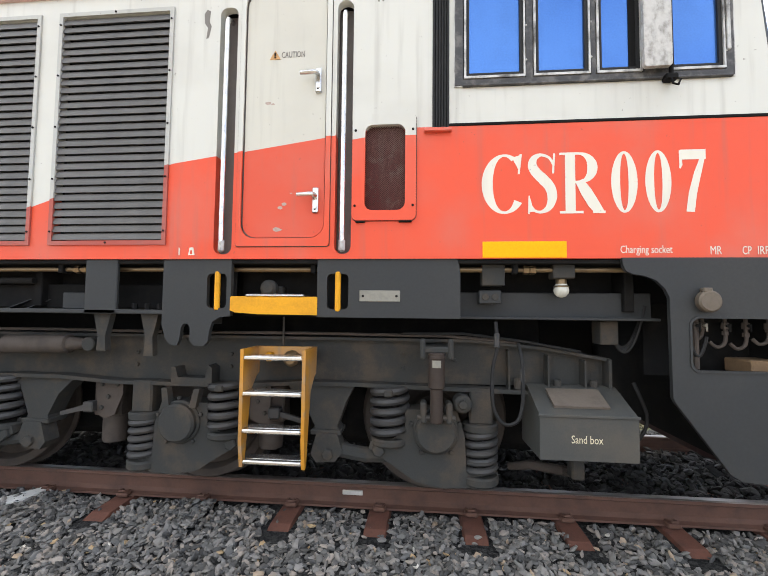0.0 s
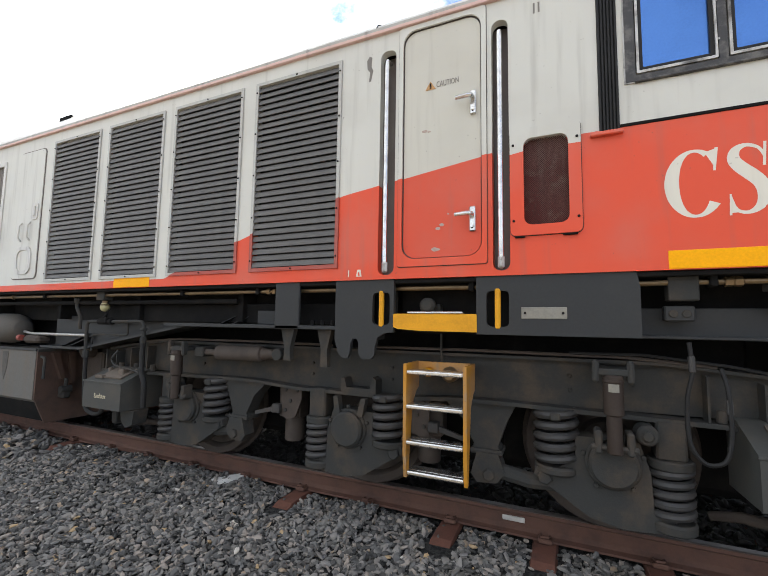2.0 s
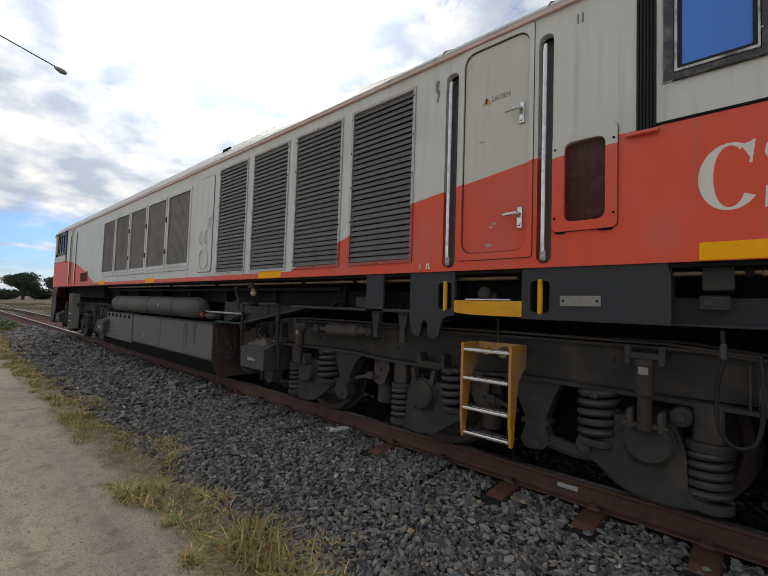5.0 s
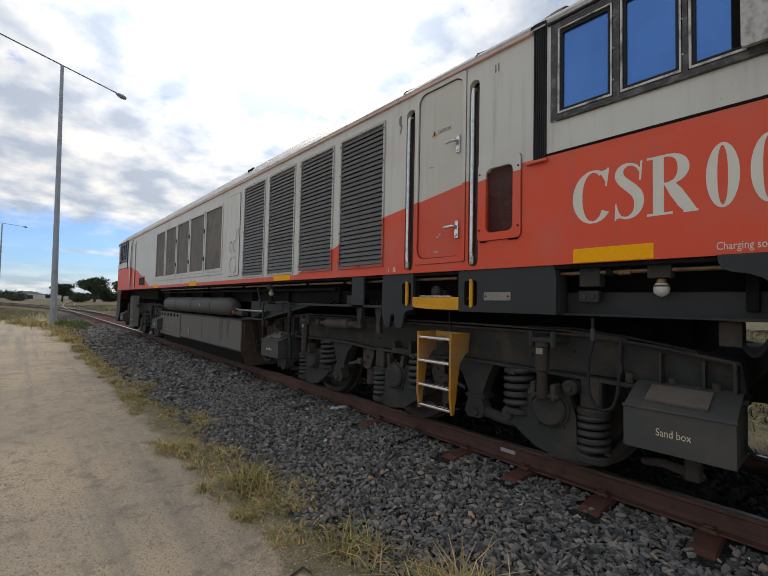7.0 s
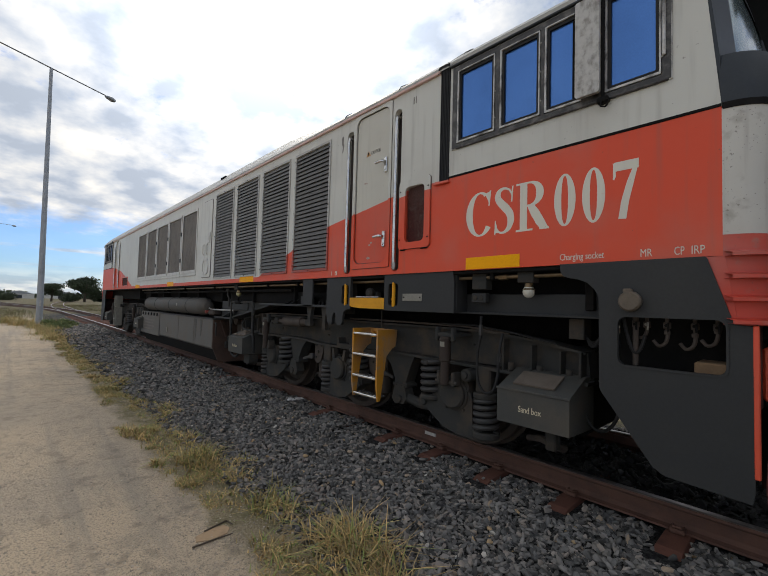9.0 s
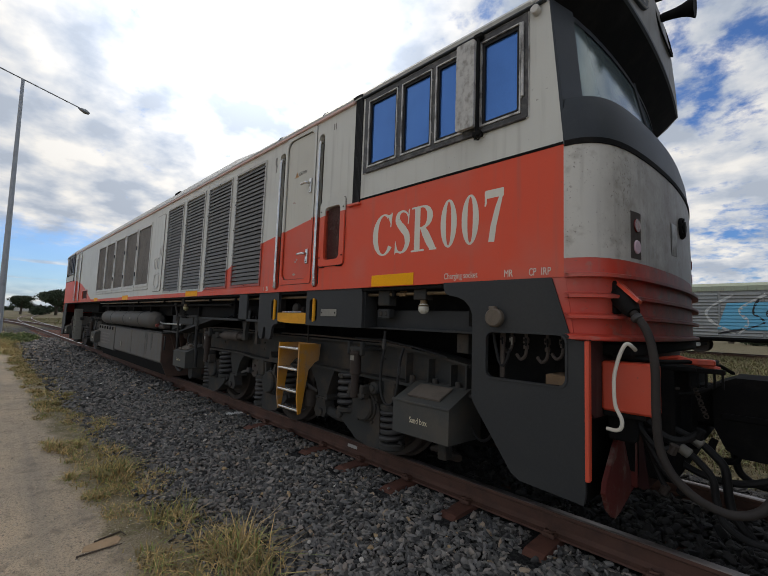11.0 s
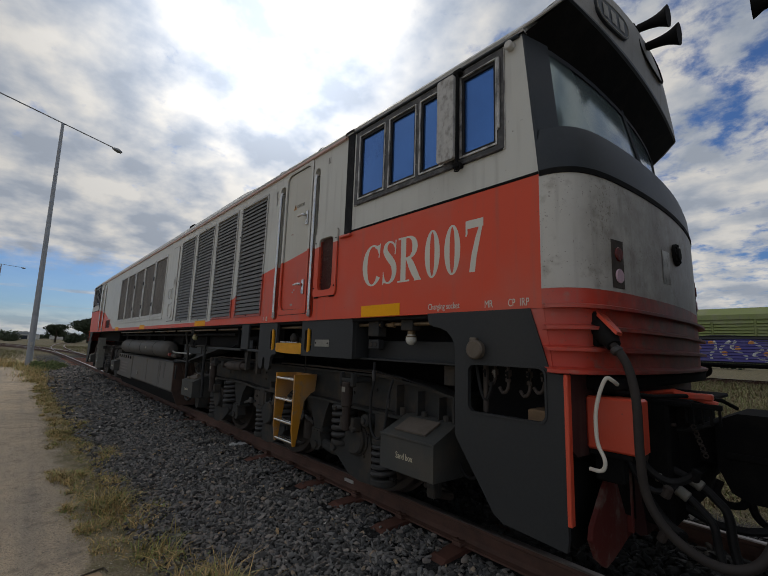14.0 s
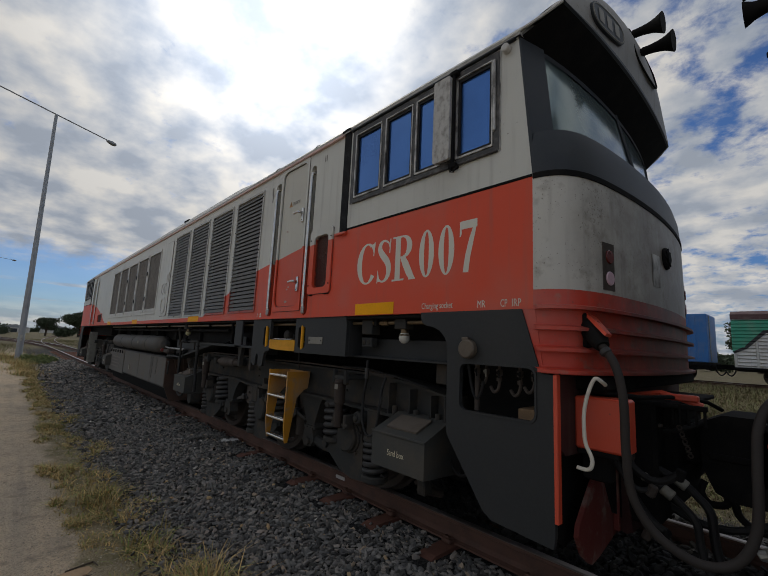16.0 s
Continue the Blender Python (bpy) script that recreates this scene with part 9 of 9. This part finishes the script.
def smooth2(pts, k=5):
    return [(p.x, p.y) for p in smooth_path([(*q, 0) for q in pts], k)]


def blob(x, z, rx, rz, n=18):
    return [(x + rx * math.cos(2 * math.pi * k / n), z + rz * math.sin(2 * math.pi * k / n)) for k in range(n)]


def goods_train():
    g = np.random.default_rng(21)
    wagons = []
    # container wagon at the rear
    c = thing("container_wagon", "flat wagon with a blue shipping container", "goods wagon", "wagons of the passing train")
    wagon_gear(c)
    part("deck", Shape().box(0.0, WAGON_L, NEAR + 0.05, NEAR + 2.7, 0.80, 0.96, 0.01), DARK, c)
    for x0, x1 in ((0.3, 6.4), (5.6 + 0.9, WAGON_L - 0.12)):
        box_ = part("container", Shape().box(x0, x1, NEAR + 0.08, NEAR + 2.52, 0.97, 3.42, 0.03), BLUEP, c, "blue corrugated shipping container")
        rb = Shape()
        for k in range(int((x1 - x0 - 0.3) / 0.28)):
            x = x0 + 0.2 + k * 0.28
            rb.box(x, x + 0.14, NEAR + 0.05, NEAR + 0.09, 1.12, 3.28, 0.01)
        part("corrugation", rb, BLUEP, box_)
        part("door_bar", Shape().cyl((x1 + 0.02, NEAR + 0.6, 1.05), (x1 + 0.02, NEAR + 0.6, 3.35), 0.025, 8), ALU, box_)
        for k, zz in ((0.45, 2.2), (0.9, 2.6)):
            part("pale_bar", Shape().box(x1 - 3.0 * k - 0.1, x1 - 3.0 * k - 0.04, NEAR + 0.035, NEAR + 0.05, zz - 0.5, zz + 0.5, 0.004), WHITEP, box_)
    wagons.append((c, -1))
    w = van("white louvred van, teal ends, black spray paint", WHITEP, MAROON)
    e = WAGON_L - 0.02
    tag_shape(w, [[(e, 3.10), (e - 1.05, 3.10), (e - 1.35, 2.5), (e - 1.0, 2.0), (e - 0.45, 1.5), (e - 0.35, 0.84), (e, 0.84)], [(0.02, 3.10), (3.4, 3.10), (3.2, 2.25), (1.7, 2.55), (1.2, 2.5), (0.5, 1.75), (0.02, 1.5)]], TEALP, 0.0)
    rows = stroke(smooth2([(e - 1.05, 3.05), (e - 1.40, 2.5), (e - 1.0, 2.0), (e - 0.5, 1.5), (e - 0.45, 0.95)]), [0.16 + 0.012 * (k % 9) for k in range(21)])
    tag_shape(w, [[tuple(p[0]) for p in rows] + [tuple(p[1]) for p in rows[::-1]], [(e - 2.2, 2.95), (e - 1.1, 3.08), (e - 1.2, 2.9), (e - 2.1, 2.85)]], MAROON, 0.006)
    rows = stroke([(0.05, 1.5), (0.5, 1.75), (1.2, 2.5), (1.7, 2.55), (3.2, 2.25), (3.6, 2.0)], [0.10, 0.14, 0.16, 0.14, 0.16, 0.10])
    tag_shape(w, [[tuple(p[0]) for p in rows] + [tuple(p[1]) for p in rows[::-1]]], BLACKP, 0.006)
    tag_shape(w, scribble(g, 2.4, WAGON_L - 2.6, 0.95, 3.0, 14, 0.17), BLACKP, 0.006)
    tag_shape(w, [blob(5.1, 2.3, 0.34, 0.24), blob(13.2, 2.1, 0.26, 0.3), blob(8.8, 1.5, 0.3, 0.18)], BLACKP, 0.010)
    tag_shape(w, [blob(WAGON_L - 1.25, 2.42, 0.18, 0.16)], YPLATE, 0.012)
    tag_shape(w, [blob(12.1, 1.6, 0.55, 0.14)], TEALP, 0.012)
    for k in range(3):
        part("stencil_bar", Shape().box(WAGON_L - 4.0, WAGON_L - 3.1, NEAR - 0.034, NEAR - 0.028, 2.62 - 0.22 * k, 2.70 - 0.22 * k, 0.002), GREYP, w)
    wagons.append((w, 0))
    w = van("faded green van with spray paint along the lower half", GREENP, GREENP, 2.95, 3.58)
    tag_shape(w, [[(0.02, 0.84), (WAGON_L - 0.02, 0.84), (WAGON_L - 0.02, 2.06), (14.2, 2.10), (12.4, 2.0), (10.0, 2.25), (7.0, 2.05), (4.2, 2.2), (1.6, 1.9), (0.02, 2.1)]], BLACKP, 0.0)
    tag_shape(w, [[(2.0, 0.9), (6.6, 0.9), (6.7, 1.9), (5.2, 2.0), (3.4, 1.9), (2.1, 1.7)], [(12.2, 1.0), (13.5, 1.0), (13.8, 1.3), (13.6, 1.9), (12.6, 1.9)], [(14.0, 1.0), (15.1, 1.0), (15.4, 1.5), (15.0, 1.98), (14.2, 1.9)], [(15.7, 1.05), (16.6, 1.0), (16.8, 1.5), (16.2, 1.95), (15.6, 1.8)]], VIOLET, 0.005)
    tag_shape(w, [blob(10.0, 1.36, 1.35, 0.48)], PINK, 0.005)
    tag_shape(w, [blob(10.1, 1.90, 0.75, 0.25)], ORANGE, 0.006)
    tag_shape(w, scribble(g, 1.8, 7.2, 0.95, 1.9, 9, 0.10) + scribble(g, 11.8, 17.0, 0.95, 1.98, 13, 0.13) + scribble(g, 17.1, 17.5, 1.5, 1.9, 2, 0.05), WHITEP, 0.010)
    tag_shape(w, [[(9.2 + 0.45 * k, 1.12), (9.32 + 0.45 * k, 1.12), (9.36 + 0.45 * k, 1.55), (9.24 + 0.45 * k, 1.55)] for k in range(4)] + [[(9.5, 1.74), (10.7, 1.74), (10.65, 1.80), (9.55, 1.80)]], MAROON, 0.010)
    tag_shape(w, [blob(3.0 + 0.5 * k, 1.3 + 0.25 * (k % 3), 0.12, 0.1) for k in range(7)] + [blob(13.6, 1.86, 0.2, 0.10), blob(15.2, 1.75, 0.16, 0.14), blob(16.3, 1.1, 0.32, 0.09), blob(14.6, 1.35, 0.12, 0.12)], ORANGE, 0.014)
    board = part("name_board", Shape().box(13.4, 17.2, NEAR - 0.05, NEAR - 0.02, 2.12, 2.90, 0.006), BAND, w, "dark board with pale bars")
    part("board_bar", Shape().box(14.2, 16.5, NEAR - 0.058, NEAR - 0.05, 2.40, 2.62, 0.002), WHITEP, board)
    wagons.append((w, 1))
    w = van("violet and black van with large white spray-painted shapes", VIOLET, PALEROOF)
    tag_shape(w, [[(0.2, 2.05), (3.5, 1.95), (6.8, 2.15), (10.2, 1.95), (14.0, 2.1), (WAGON_L - 0.1, 2.0), (WAGON_L - 0.1, 3.10), (0.2, 3.10)]], BLACKP, 0.0)
    tag_shape(w, [[(0.4, 0.95), (1.2, 1.0), (1.5, 2.6), (0.6, 2.9)], [(5.2, 1.35)] + [(5.2 + 0.85 * math.cos(radians(a)), 1.95 + 0.6 * math.sin(radians(a))) for a in range(-80, 81, 16)] + [(5.2, 2.55)], [(12.0, 2.7), (13.0, 2.9), (13.3, 1.5), (13.9, 1.2), (12.9, 1.2), (12.7, 2.0)]], WHITEP, 0.006)
    tag_shape(w, scribble(g, 6.6, 11.5, 0.95, 2.9, 4, 0.10) + scribble(g, 14.2, 17.4, 0.95, 2.9, 3, 0.13), WHITEP, 0.006)
    tag_shape(w, [blob(11.4, 1.55, 0.55, 0.16), blob(1.0, 1.6, 0.2, 0.2)], CYANP, 0.010)
    wagons.append((w, 2))
    w = van("grey van with blue spray-painted panels", GREYP, PALEROOF)
    tag_shape(w, [[(10.5, 2.2), (13.5, 2.2), (13.5, 2.8), (10.5, 2.8)], [(14.2, 2.1), (15.0, 2.1), (15.0, 2.9), (14.2, 2.9)], [(13.0, 1.0), (15.6, 1.0), (15.6, 1.35), (13.0, 1.35)], [(4.0, 1.2), (8.0, 1.2), (7.5, 2.6), (4.4, 2.5)]], CYANP, 0.004)
    tag_shape(w, scribble(g, 3.5, 16.5, 1.0, 2.9, 10, 0.10), WHITEP, 0.008)
    tag_shape(w, scribble(g, 4.0, 16.0, 1.0, 2.7, 7, 0.08), BLACKP, 0.010)
    wagons.append((w, 3))
    w = van("grey and violet van at the head of the train", GREYP, MAROON)
    tag_shape(w, scribble(g, 1.5, 16.5, 1.0, 2.9, 10, 0.15), VIOLET, 0.004)
    wagons.append((w, 4))
    return wagons


TRAIN = goods_train()


def motions():
    """The goods train runs past on the siding at an even speed, its wheels rolling."""
    times = [0.0, 0.1] + [0.5 + 0.5 * k for k in range(31)] + [15.9, 16.0]
    for w, k in TRAIN:
        x0 = 0.13 - WAGON_L + 18.6 * k - SPEED * 14.5
        walk(w, [(t, pose(x0 + SPEED * t, 0, RAIL_Z + SIDING_RISE)) for t in times])
    turn = math.degrees(SPEED / 0.42)
    for wh, ax in wheelsets:
        walk(wh, [(t, pose(ax, 0, 0.42, 0, (turn * t) % 360.0, 0)) for t in (0.05 * n for n in range(321))])


motions()
